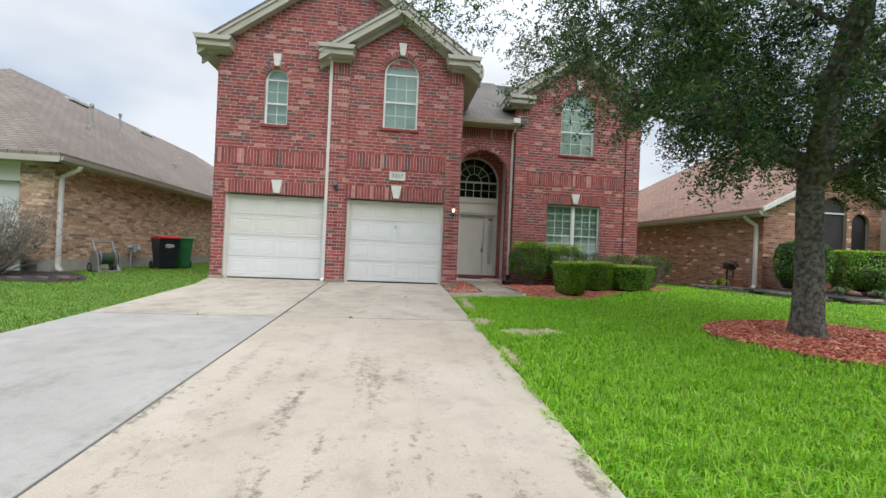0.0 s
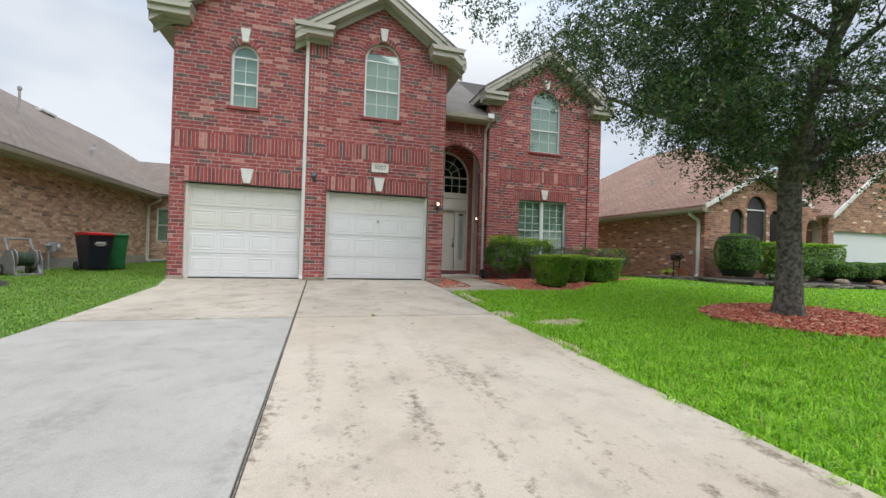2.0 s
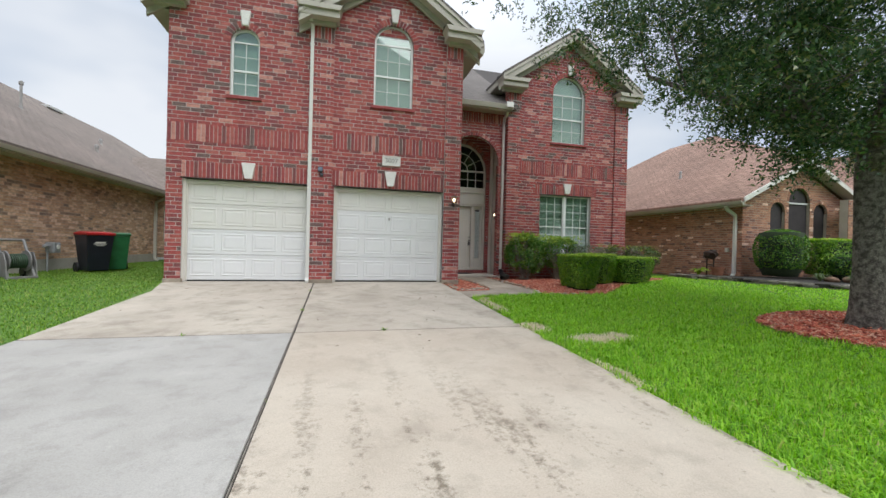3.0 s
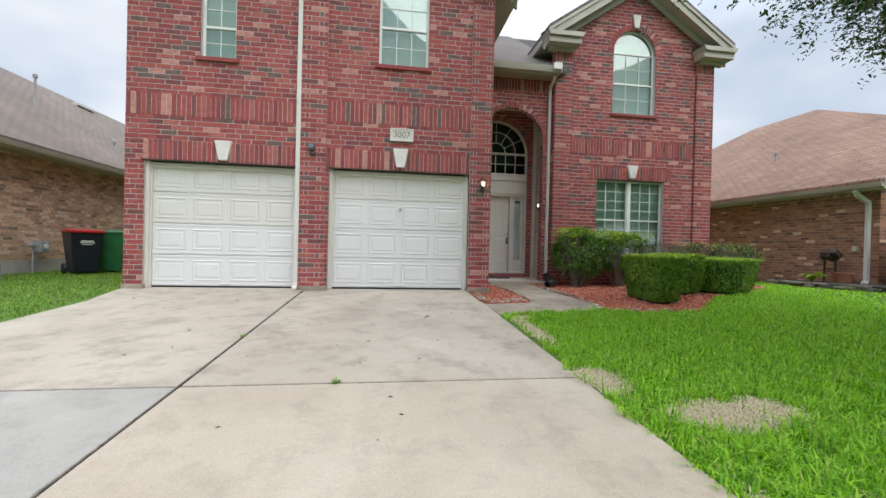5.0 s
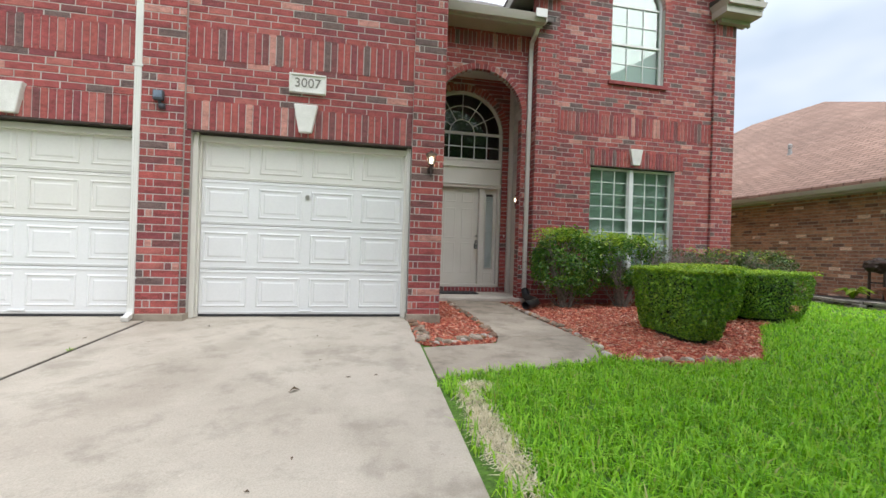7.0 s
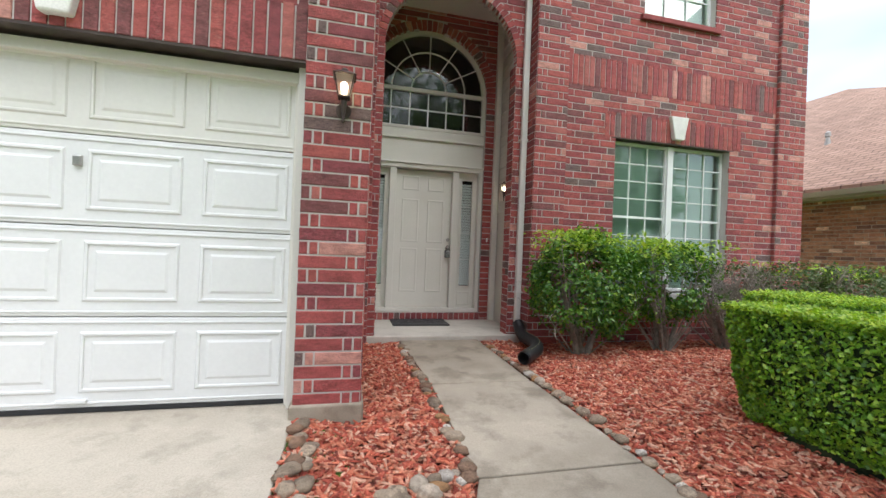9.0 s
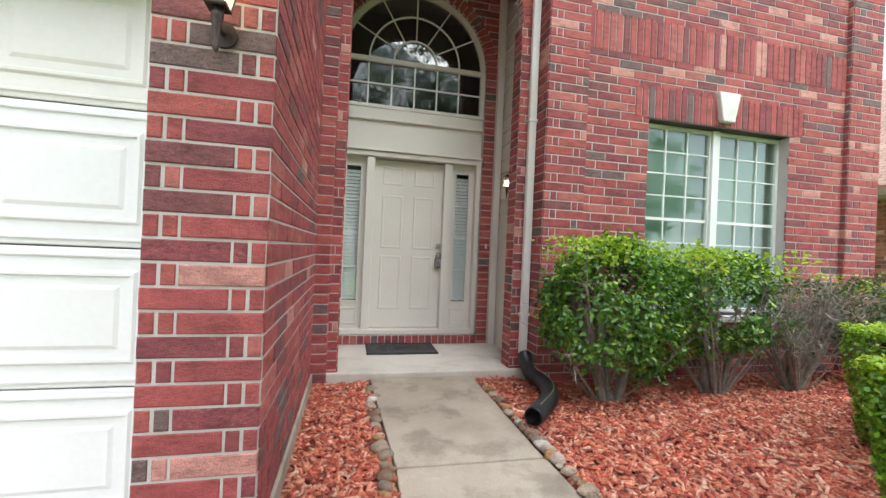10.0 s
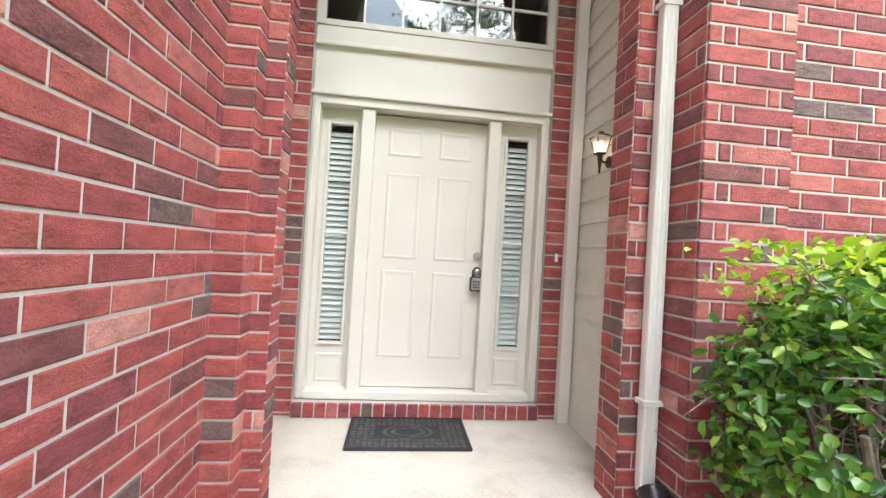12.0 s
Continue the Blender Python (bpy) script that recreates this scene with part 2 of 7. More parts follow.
metal_dark = surface("bronze_lamp_metal", (0.06, 0.045, 0.038), (0.10, 0.07, 0.06), 10, 80, 0.45, 0.1, 0.002, 0.6)
metal_nickel = surface("satin_nickel", (0.42, 0.40, 0.37), (0.5, 0.48, 0.45), 10, 80, 0.35, 0.05, 0.001, 1.0)
rubber_black = surface("black_rubber", (0.012, 0.012, 0.014), (0.03, 0.03, 0.033), 12, 90, 0.6, 0.3)
plastic_black = surface("black_plastic_tube", (0.016, 0.017, 0.018), (0.032, 0.033, 0.034), 6, 60, 0.33, 0.05)
bark = surface("grey_brown_bark", (0.085, 0.075, 0.066), (0.27, 0.245, 0.215), 16, 55, 0.95, 1.0, 0.03, spread=0.22, speck=0.5)
soil = surface("dark_soil", (0.02, 0.017, 0.014), (0.05, 0.042, 0.035), 5, 40, 0.95, 0.6, 0.01)
twig = surface("grey_twig", (0.17, 0.145, 0.12), (0.36, 0.31, 0.26), 20, 80, 0.9, 0.3)


def concrete_material(name, dark, light, streaks=0.0, mottle=0.8):
    """Broom-finished slab: cloudy tone, dark tyre and leaf stains, fine grit."""
    m, n, l, b = base_material(name)
    c = n.new("ShaderNodeTexCoord").outputs["Object"]
    big = noise_node(n, l, 0.55, 6, 0.6, c)
    mid = noise_node(n, l, 3.5, 6, 0.65, c)
    fine = noise_node(n, l, 110.0, 3, 0.6, c)
    col = ramp_node(n, l, big.outputs["Fac"], [(0.32, dark), (0.66, light)]).outputs["Color"]
    blot = ramp_node(n, l, mid.outputs["Fac"], [(0.36, (0.70, 0.69, 0.68)), (0.50, (1.0, 1.0, 1.0)), (0.60, (1.0, 1.0, 1.0)), (0.68, (1.10, 1.10, 1.10))]).outputs["Color"]
    col = mix_node(n, l, mottle, col, blot, "MULTIPLY")
    soft = noise_node(n, l, 1.3, 4, 0.6, c)
    pool = ramp_node(n, l, soft.outputs["Fac"], [(0.38, (0.74, 0.73, 0.71)), (0.53, (1.0, 1.0, 1.0))]).outputs["Color"]
    col = mix_node(n, l, mottle * 0.75, col, pool, "MULTIPLY")
    if streaks:
        # long oil and tyre streaks that run along the drive
        mp = n.new("ShaderNodeMapping")
        mp.inputs["Scale"].default_value = (4.2, 0.45, 1.0)
        l.new(c, mp.inputs["Vector"])
        st = noise_node(n, l, 1.0, 3, 0.5, mp.outputs["Vector"])
        rag = noise_node(n, l, 16.0, 8, 0.75, c)
        both = n.new("ShaderNodeMath")
        both.operation = "ADD"
        l.new(st.outputs["Fac"], both.inputs[0])
        l.new(rag.outputs["Fac"], both.inputs[1])
        hv = n.new("ShaderNodeMath")
        hv.operation, hv.inputs[1].default_value = "MULTIPLY", 0.5
        l.new(both.outputs["Value"], hv.inputs[0])
        s = ramp_node(n, l, hv.outputs["Value"], [(0.395, (0.42, 0.40, 0.36)), (0.475, (1.0, 1.0, 1.0))]).outputs["Color"]
        sep = n.new("ShaderNodeSeparateXYZ")
        l.new(c, sep.inputs["Vector"])
        mr = n.new("ShaderNodeMapRange")
        for key, val in (("From Min", -5.6), ("From Max", -7.4), ("To Min", 0.12), ("To Max", 1.0)):
            mr.inputs[key].default_value = val
        l.new(sep.outputs["Y"], mr.inputs["Value"])
        k = mr.outputs["Result"]
        sc = n.new("ShaderNodeMath")
        sc.operation = "MULTIPLY"
        sc.inputs[1].default_value = streaks
        l.new(k, sc.inputs[0])
        col = mix_node(n, l, sc.outputs["Value"], col, mix_node(n, l, 1.0, col, s, "MULTIPLY"))
    # pale scuffs and dark flecks
    fleck = noise_node(n, l, 38.0, 5, 0.7, c)
    fl = ramp_node(n, l, fleck.outputs["Fac"], [(0.26, (0.72, 0.70, 0.67)), (0.36, (1.0, 1.0, 1.0)), (0.60, (1.0, 1.0, 1.0)), (0.70, (1.16, 1.16, 1.15))]).outputs["Color"]
    col = mix_node(n, l, 0.8, col, fl, "MULTIPLY")
    g = ramp_node(n, l, fine.outputs["Fac"], [(0.3, (0.84, 0.84, 0.84)), (0.6, (1.0, 1.0, 1.0))]).outputs["Color"]
    l.new(mix_node(n, l, 1.0, col, g, "MULTIPLY"), b.inputs["Base Color"])
    b.inputs["Roughness"].default_value = 0.85
    bump_node(n, l, fine.outputs["Fac"], b, 0.35, 0.003)
    return m


def shingle_material(name, dark, light):
    """Asphalt shingle courses with tabs of differing tone."""
    m, n, l, b = base_material(name)
    c = n.new("ShaderNodeTexCoord").outputs["UV"]
    br = n.new("ShaderNodeTexBrick")
    br.inputs["Scale"].default_value = 1.0
    br.inputs["Brick Width"].default_value, br.inputs["Row Height"].default_value = 0.32, 0.14
    br.inputs["Mortar Size"].default_value = 0.012
    br.inputs["Color1"].default_value, br.inputs["Color2"].default_value = (*dark, 1), (*light, 1)
    br.inputs["Mortar"].default_value = (*[v * 0.45 for v in dark], 1)
    l.new(c, br.inputs["Vector"])
    big = noise_node(n, l, 0.5, 5)
    fine = noise_node(n, l, 60.0, 3)
    v = ramp_node(n, l, big.outputs["Fac"], [(0.3, (0.8, 0.8, 0.8)), (0.7, (1.1, 1.1, 1.1))]).outputs["Color"]
    col = mix_node(n, l, 1.0, br.outputs["Color"], v, "MULTIPLY")
    g = ramp_node(n, l, fine.outputs["Fac"], [(0.3, (0.7, 0.7, 0.7)), (0.7, (1.1, 1.1, 1.1))]).outputs["Color"]
    l.new(mix_node(n, l, 1.0, col, g, "MULTIPLY"), b.inputs["Base Color"])
    b.inputs["Roughness"].default_value = 0.95
    bump_node(n, l, br.outputs["Fac"], b, 0.4, -0.006)
    return m


def leaf_material(name, stops, rough=0.4, through_light=0.35):
    """Leaves: tone by leaf, some light let through."""
    m, n, l, b = base_material(name)
    pick = n.new("ShaderNodeNewGeometry").outputs["Random Per Island"]
    col = ramp_node(n, l, pick, stops).outputs["Color"]
    l.new(col, b.inputs["Base Color"])
    b.inputs["Roughness"].default_value = rough
    tr = n.new("ShaderNodeBsdfTranslucent")
    warm = mix_node(n, l, 1.0, col, (1.25, 1.35, 0.5), "MULTIPLY")
    l.new(warm, tr.inputs["Color"])
    mx = n.new("ShaderNodeMixShader")
    mx.inputs["Fac"].default_value = through_light
    l.new(b.outputs["BSDF"], mx.inputs[1])
    l.new(tr.outputs["BSDF"], mx.inputs[2])
    l.new(mx.outputs["Shader"], n["Material Output"].inputs["Surface"])
    return m


def glass_material(name, tint=(0.9, 0.97, 0.94), rough=0.02, mirror=0.07):
    """A thin pane: clear, with its mirror image by angle."""
    m, n, l, b = base_material(name)
    n.remove(b)
    tr = n.new("ShaderNodeBsdfTransparent")
    tr.inputs["Color"].default_value = (*tint, 1)
    gl = n.new("ShaderNodeBsdfGlossy")
    gl.inputs["Roughness"].default_value = rough
    fr = n.new("ShaderNodeLayerWeight")
    fr.inputs["Blend"].default_value = 0.5
    pw = n.new("ShaderNodeMath")
    pw.operation, pw.inputs[1].default_value = "POWER", 3.5
    ml = n.new("ShaderNodeMath")
    ml.operation, ml.inputs[1].default_value, ml.inputs[2].default_value = "MULTIPLY_ADD", 0.8, mirror
    l.new(fr.outputs["Facing"], pw.inputs[0])
    l.new(pw.outputs["Value"], ml.inputs[0])
    mx = n.new("ShaderNodeMixShader")
    l.new(ml.outputs["Value"], mx.inputs["Fac"])
    l.new(tr.outputs["BSDF"], mx.inputs[1])
    l.new(gl.outputs["BSDF"], mx.inputs[2])
    l.new(mx.outputs["Shader"], n["Material Output"].inputs["Surface"])
    return m


def grass_ground_material():
    m, n, l, b = base_material("lawn_ground")
    c = n.new("ShaderNodeNewGeometry").outputs["Position"]
    big = noise_node(n, l, 0.5, 5, 0.6, c)
    fine = noise_node(n, l, 45.0, 4, 0.6, c)
    col = ramp_node(n, l, big.outputs["Fac"], [(0.3, (0.088, 0.19, 0.02)), (0.7, (0.135, 0.27, 0.028))]).outputs["Color"]
    g = ramp_node(n, l, fine.outputs["Fac"], [(0.3, (0.4, 0.4, 0.35)), (0.65, (1.1, 1.1, 1.0))]).outputs["Color"]
    l.new(mix_node(n, l, 1.0, col, g, "MULTIPLY"), b.inputs["Base Color"])
    b.inputs["Roughness"].default_value = 0.9
    bump_node(n, l, fine.outputs["Fac"], b, 0.8, 0.02)
    return m


concrete_warm = concrete_material("beige_concrete", (0.46, 0.385, 0.302), (0.56, 0.490, 0.396), 1.0, 0.40)
concrete_apron = concrete_material("garage_apron_concrete", (0.43, 0.372, 0.300), (0.54, 0.480, 0.392), 0.0, 0.70)
concrete_grey = concrete_material("grey_concrete", (0.365, 0.346, 0.312), (0.45, 0.428, 0.388), 0.25, 0.4)
concrete_walk = concrete_material("stained_walk_concrete", (0.26, 0.215, 0.165), (0.47, 0.40, 0.315), 0.0, 1.0)
concrete_porch = concrete_material("pale_porch_concrete", (0.52, 0.475, 0.41), (0.60, 0.555, 0.49), 0.0, 0.5)
shingle_grey = shingle_material("weathered_grey_shingle", (0.16, 0.14, 0.125), (0.21, 0.185, 0.165))
shingle_brown = shingle_material("grey_brown_shingle", (0.23, 0.185, 0.155), (0.28, 0.23, 0.195))
shingle_rust = shingle_material("rust_brown_shingle", (0.31, 0.185, 0.135), (0.40, 0.25, 0.185))
lawn_ground = grass_ground_material()
grass_leaf = leaf_material("grass_blade", [(0.0, (0.11, 0.28, 0.018)), (0.45, (0.26, 0.52, 0.030)), (0.8, (0.40, 0.66, 0.05)), (0.95, (0.42, 0.58, 0.09)), (1.0, (0.45, 0.40, 0.18))], 0.55, 0.45)
mown_leaf = leaf_material("mown_grass_blade", [(0.0, (0.075, 0.17, 0.02)), (0.5, (0.15, 0.29, 0.03)), (0.85, (0.25, 0.40, 0.05)), (1.0, (0.38, 0.36, 0.15))], 0.6, 0.35)
straw_leaf = leaf_material("dry_grass_blade", [(0.0, (0.52, 0.44, 0.31)), (0.6, (0.70, 0.61, 0.45)), (1.0, (0.80, 0.72, 0.57))], 0.8, 0.2)
oak_leaf = leaf_material("oak_leaf", [(0.0, (0.026, 0.062, 0.032)), (0.5, (0.055, 0.115, 0.052)), (0.85, (0.115, 0.195, 0.082)), (1.0, (0.24, 0.25, 0.10))], 0.22, 0.16)
box_leaf = leaf_material("clipped_hedge_leaf", [(0.0, (0.06, 0.155, 0.016)), (0.5, (0.16, 0.345, 0.03)), (0.85, (0.28, 0.49, 0.044)), (1.0, (0.44, 0.60, 0.075))], 0.30, 0.30)
shrub_leaf = leaf_material("shrub_leaf", [(0.0, (0.032, 0.100, 0.020)), (0.5, (0.088, 0.210, 0.034)), (0.85, (0.155, 0.31, 0.046)), (1.0, (0.31, 0.44, 0.065))], 0.22, 0.28)
grey_leaf = leaf_material("dull_shrub_leaf", [(0.0, (0.04, 0.075, 0.025)), (0.6, (0.075, 0.12, 0.04)), (1.0, (0.15, 0.18, 0.08))], 0.55, 0.3)
fresh_leaf = leaf_material("young_leaf", [(0.0, (0.18, 0.33, 0.03)), (0.6, (0.32, 0.48, 0.045)), (1.0, (0.48, 0.56, 0.07))], 0.4, 0.4)
chip_red = brick_material("red_dyed_mulch", [(0.0, (0.50, 0.105, 0.06)), (0.25, (0.60, 0.18, 0.10)), (0.45, (0.40, 0.075, 0.045)), (0.60, (0.66, 0.26, 0.16)), (0.78, (0.72, 0.40, 0.28)), (0.93, (0.26, 0.055, 0.036))], bloom=(0.6, 0.3, 0.2))
mulch_bed = surface("red_mulch_bed", (0.10, 0.022, 0.013), (0.24, 0.06, 0.032), 12, 50, 0.95, 0.8, 0.015)
glass = glass_material("window_glass", (0.74, 0.86, 0.79), 0.02, 0.14)
glass_clear = glass_material("sidelight_glass", (0.97, 0.985, 0.98))
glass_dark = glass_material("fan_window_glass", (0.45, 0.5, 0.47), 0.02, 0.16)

# ---- brickwork ----
COURSE, LENGTH, JOINT = 0.0857, 0.256, 0.011
ZUP = Vector((0, 0, 1))


def brick_verts(o, u, n, u0, u1, v0, v1, proud=0.005, deep=0.012, cut=0.004):
    """A brick's front: its face, a worn edge and the sides back to the joint."""
    pts = []
    for d, k in ((-deep, 0.0), (proud - 0.003, 0.0), (proud, cut)):
        for a, b in ((u0 + k, v0 + k), (u1 - k, v0 + k), (u1 - k, v1 - k), (u0 + k, v1 - k)):
            pts.append(o + u * a + ZUP * b + n * d)
    return pts


BRICK_FACES = [(8, 9, 10, 11)] + [(i, (i + 1) % 4, (i + 1) % 4 + 4, i + 4) for i in range(4)] + [(i + 4, (i + 1) % 4 + 4, (i + 1) % 4 + 8, i + 8) for i in range(4)]


def free_spans(u0, u1, va, vb, holes, outline=None):
    """The stretches of a course that lie outside the openings and inside the outline."""
    if outline is not None:
        a, b = outline(va, vb)
        u0, u1 = max(u0, a), min(u1, b)
    spans = [(u0, u1)] if u1 > u0 else []
    vm = (va + vb) / 2
    for h in holes:
        if h[0] == "r":
            _, a, b, c, d = h
            if vm < c or vm > d:
                continue
        else:
            _, mid, half, c, spring = h
            if vm < c or vm > spring + half:
                continue
            w = half if vm <= spring else math.sqrt(max(0.0, half ** 2 - (vm - spring) ** 2))
            a, b = mid - w, mid + w
        cut = []
        for s, e in spans:
            if b <= s or a >= e:
                cut.append((s, e))
                continue
            if a > s:
                cut.append((s, a))
            if b < e:
                cut.append((b, e))
        spans = cut
    return [(s, e) for s, e in spans if e - s > 0.012]


def lay_wall(name, o, u, n, u0, u1, v0, v1, holes=(), bands=(), rings=(), outline=None, thick=0.24, clay=None, joint=None, near=None, label="", parent=None, pier=False, length=LENGTH, kind="structure", course=COURSE, far=False):
    """A brick wall: mortar body with its openings, the bricks before it. bands: rows of upright bricks (u0, u1, v0, v1). rings: arches (mid, radius, spring, depth).
    near(u, v): whether a brick there is an object of its own."""
    o, u, n = Vector(o), Vector(u), Vector(n)
    body = Geo()
    strip = course / 2 if any(h[0] == "a" for h in holes) or outline else course * 4
    v = v0
    cuts = sorted({v0, v1, *[x for h in holes for x in (h[3:5] if h[0] == "r" else (h[3], h[4], h[4] + h[2])) if v0 < x < v1]})
    levels = []
    for a, b in zip(cuts[:-1], cuts[1:]):
        k = max(1, math.ceil((b - a) / (strip if (outline or any(h[0] == "a" and b > h[4] + 1e-6 and a < h[4] + h[2] for h in holes)) else 9)))
        levels += [(a + (b - a) * i / k, a + (b - a) * (i + 1) / k) for i in range(k)]
    for a, b in levels:
        for s, e in free_spans(u0, u1, a, b, holes, outline):
            pts = [o + u * x + ZUP * z + n * d for d in (0.0, -thick) for x, z in ((s, a), (e, a), (e, b), (s, b))]
            body.add(pts, [(0, 1, 2, 3), (7, 6, 5, 4), (0, 4, 5, 1), (1, 5, 6, 2), (2, 6, 7, 3), (3, 7, 4, 0)])
    wall = solid(name, body, joint or mortar, parent=parent)
    if parent is None:
        tagged(wall, label, "wall", kind=kind)
    blocked = list(holes) + [("r", a, b, c, d) for a, b, c, d in bands] + [("a", m, r + dep, s, s) for m, r, s, dep in rings]
    rest, shapes = Geo(), {}
    row, v = 0, v0 + JOINT / 2
    while v < v1 - 0.02:
        top = min(v + course - JOINT, v1)
        for s, e in free_spans(u0, u1, v, top, blocked, outline):
            if pier:
                short = (e - s - length * 1.13) / 2
                seams = [s, s + short, s + 2 * short, e] if row % 2 else [s, s + length * 1.13, s + length * 1.13 + short, e]
            else:
                shift = (row % 2) * length / 2 + 0.03 * math.sin(row * 2.3)
                k = math.floor((s - shift) / length) + 1
                seams = [s] + [x for x in (shift + length * i for i in range(k, k + int((e - s) / length) + 2)) if s + 0.035 < x < e - 0.035] + [e]
            for a, b in zip(seams[:-1], seams[1:]):
                a2, b2 = (a if a == s else a + JOINT / 2), (b if b == e else b - JOINT / 2)
                if near is not None and near((a + b) / 2, v):
                    key = (round(b2 - a2, 2), round(top - v, 3))
                    if key not in shapes:
                        g = Geo().add(brick_verts(Vector(), u, n, -(b2 - a2) / 2, (b2 - a2) / 2, 0, top - v), BRICK_FACES)
                        shapes[key] = g.mesh("brick")
                        shapes[key].materials.append(brick_red_one)
                    ob = new("brick", shapes[key])
                    ob.parent = wall
                    ob.location = o + u * ((a2 + b2) / 2) + ZUP * v + n * rng.uniform(-0.001, 0.002)
                else:
                    rest.add(brick_verts(o, u, n, a2, b2, v, top, 0.005 + rng.uniform(-0.0015, 0.002)), BRICK_FACES)
        v += course
        row += 1
    for a, b, c, d in bands:
        k = max(1, round((b - a) / 0.0785))
        w = (b - a) / k
        for i in range(k):
            rest.add(brick_verts(o, u, n, a + w * i + JOINT / 2, a + w * (i + 1) - JOINT / 2, c, d, 0.009 + rng.uniform(-0.002, 0.002), 0.012), BRICK_FACES)
    for m, r, s, dep in rings:
        k = max(8, round(math.pi * (r + dep / 2) / 0.0785))
        for i in range(k):
            t0, t1 = math.pi * i / k + 0.005 / r, math.pi * (i + 1) / k - 0.005 / r
            pts = []
            for dd, cut in ((-0.08, 0.0), (0.007, 0.0), (0.010, 0.004)):
                for rr, tt in ((r + cut, t0), (r + cut, t1), (r + dep - cut, t1), (r + dep - cut, t0)):
                    pts.append(o + u * (m - rr * math.cos(tt)) + ZUP * (s + rr * math.sin(tt)) + n * dd)
            rest.add(pts, [tuple(reversed(f)) for f in BRICK_FACES] + [(0, 1, 2, 3)])
    if rest.v:
        job = part("bricks", rest, clay or brick_red, wall)
        tagged(job, kind="stuff")
    return wall


def roof_slab(name, pts, material, parent=None, thick=0.10, label=""):
    """A flat roof plane of some thickness, with its courses along the eave (first edge)."""
    p = [Vector(q) for q in pts]
    nrm = (p[1] - p[0]).cross(p[2] - p[1]).normalized()
    if nrm.z < 0:
        p.reverse()
        nrm = -nrm
    k = len(p)
    g = Geo().add(p + [q - ZUP * thick for q in p], [tuple(range(k)), tuple(range(2 * k - 1, k - 1, -1))] + [(i, i + k, (i + 1) % k + k, (i + 1) % k) for i in range(k)])
    ob = solid(name, g, material, parent=parent, label=label)
    flat = Vector((nrm.x, nrm.y, 0))
    along = Vector((-flat.y, flat.x, 0)).normalized() if flat.length > 1e-4 else Vector((1, 0, 0))
    up = nrm.cross(along)
    uv = ob.data.uv_layers.new(name="courses")
    for loop in ob.data.loops:
        q = ob.data.vertices[loop.vertex_index].co
        uv.data[loop.index].uv = (q.dot(along), q.dot(up))
    return ob


X, Y = Vector((1, 0, 0)), Vector((0, 1, 0))
FACE_Y, PORCH_Y, BAY_Y, BACK_Y = 0.0, 2.05, 1.85, 3.10

# ---- ground ----
gx = np.concatenate([[-700, -300, -120, -60, -30], np.arange(-18, 22.1, 0.5), [30, 60, 120, 300, 700]])
gy = np.concatenate([[-700, -300, -120, -60, -30], np.arange(-18, 14.1, 0.5), [20, 30, 60, 120, 300, 700]])
gg = Geo()
GX, GY = np.meshgrid(gx, gy)
GZ = ground_z(GX, GY)
w = len(gx)
gg.add(zip(GX.ravel().tolist(), GY.ravel().tolist(), GZ.ravel().tolist()), [(r * w + c, r * w + c + 1, (r + 1) * w + c + 1, (r + 1) * w + c) for r in range(len(gy) - 1) for c in range(w - 1)])
ground = tagged(solid("ground", gg, lawn_ground, smooth=True), "green mown lawn ground sloping gently to the street", "ground", kind="structure")

# driveway slabs with real joints
drive = thing("driveway", "stained beige and grey concrete driveway with dark joints", "driveway", kind="structure")


def slab(poly, material, top=drive_z, depth=0.12, name="slab", parent=None, up=0.0):
    n = len(poly)
    g = Geo().add([(x, y, top(y) + up) for x, y in poly] + [(x, y, top(y) - depth) for x, y in poly], [tuple(range(n)), tuple(range(2 * n - 1, n - 1, -1))] + [(i, i + n, (i + 1) % n + n, (i + 1) % n) for i in range(n)])
    return part(name, g, material, parent, bevel=0.008)


JY = -4.38


def jx(y, side=0.0):
    return -1.46 - 0.006 * y + side


def rx(y):
    return 1.53 - 0.004 * y


JW = 0.011
for y0, y1, left_mat in ((-16.0, JY - 0.014, concrete_grey),):
    slab([(-4.12, y0), (jx(y0, -JW), y0), (jx(y1, -JW), y1), (-4.10, y1)], left_mat, parent=drive)
    slab([(jx(y0, JW), y0), (rx(y0), y0), (rx(y1), y1), (jx(y1, JW), y1)], concrete_warm, parent=drive)
yb = JY + 0.012
slab([(-4.10, yb), (jx(yb, -JW), yb), (jx(0.0, -JW), 0.0), (jx(0, -JW), 0.24), (-4.40, 0.24), (-4.40, -0.15), (-4.16, -1.2)], concrete_apron, parent=drive)
slab([(jx(yb, JW), yb), (rx(yb), yb), (rx(-1.0), -1.0), (1.51, -0.95), (1.51, 0.24), (jx(0.0, JW), 0.24)], concrete_apron, parent=drive)
filler = surface("weathered_joint_strip", (0.13, 0.11, 0.09), (0.30, 0.27, 0.23), 25, 80, 0.95, 0.5)
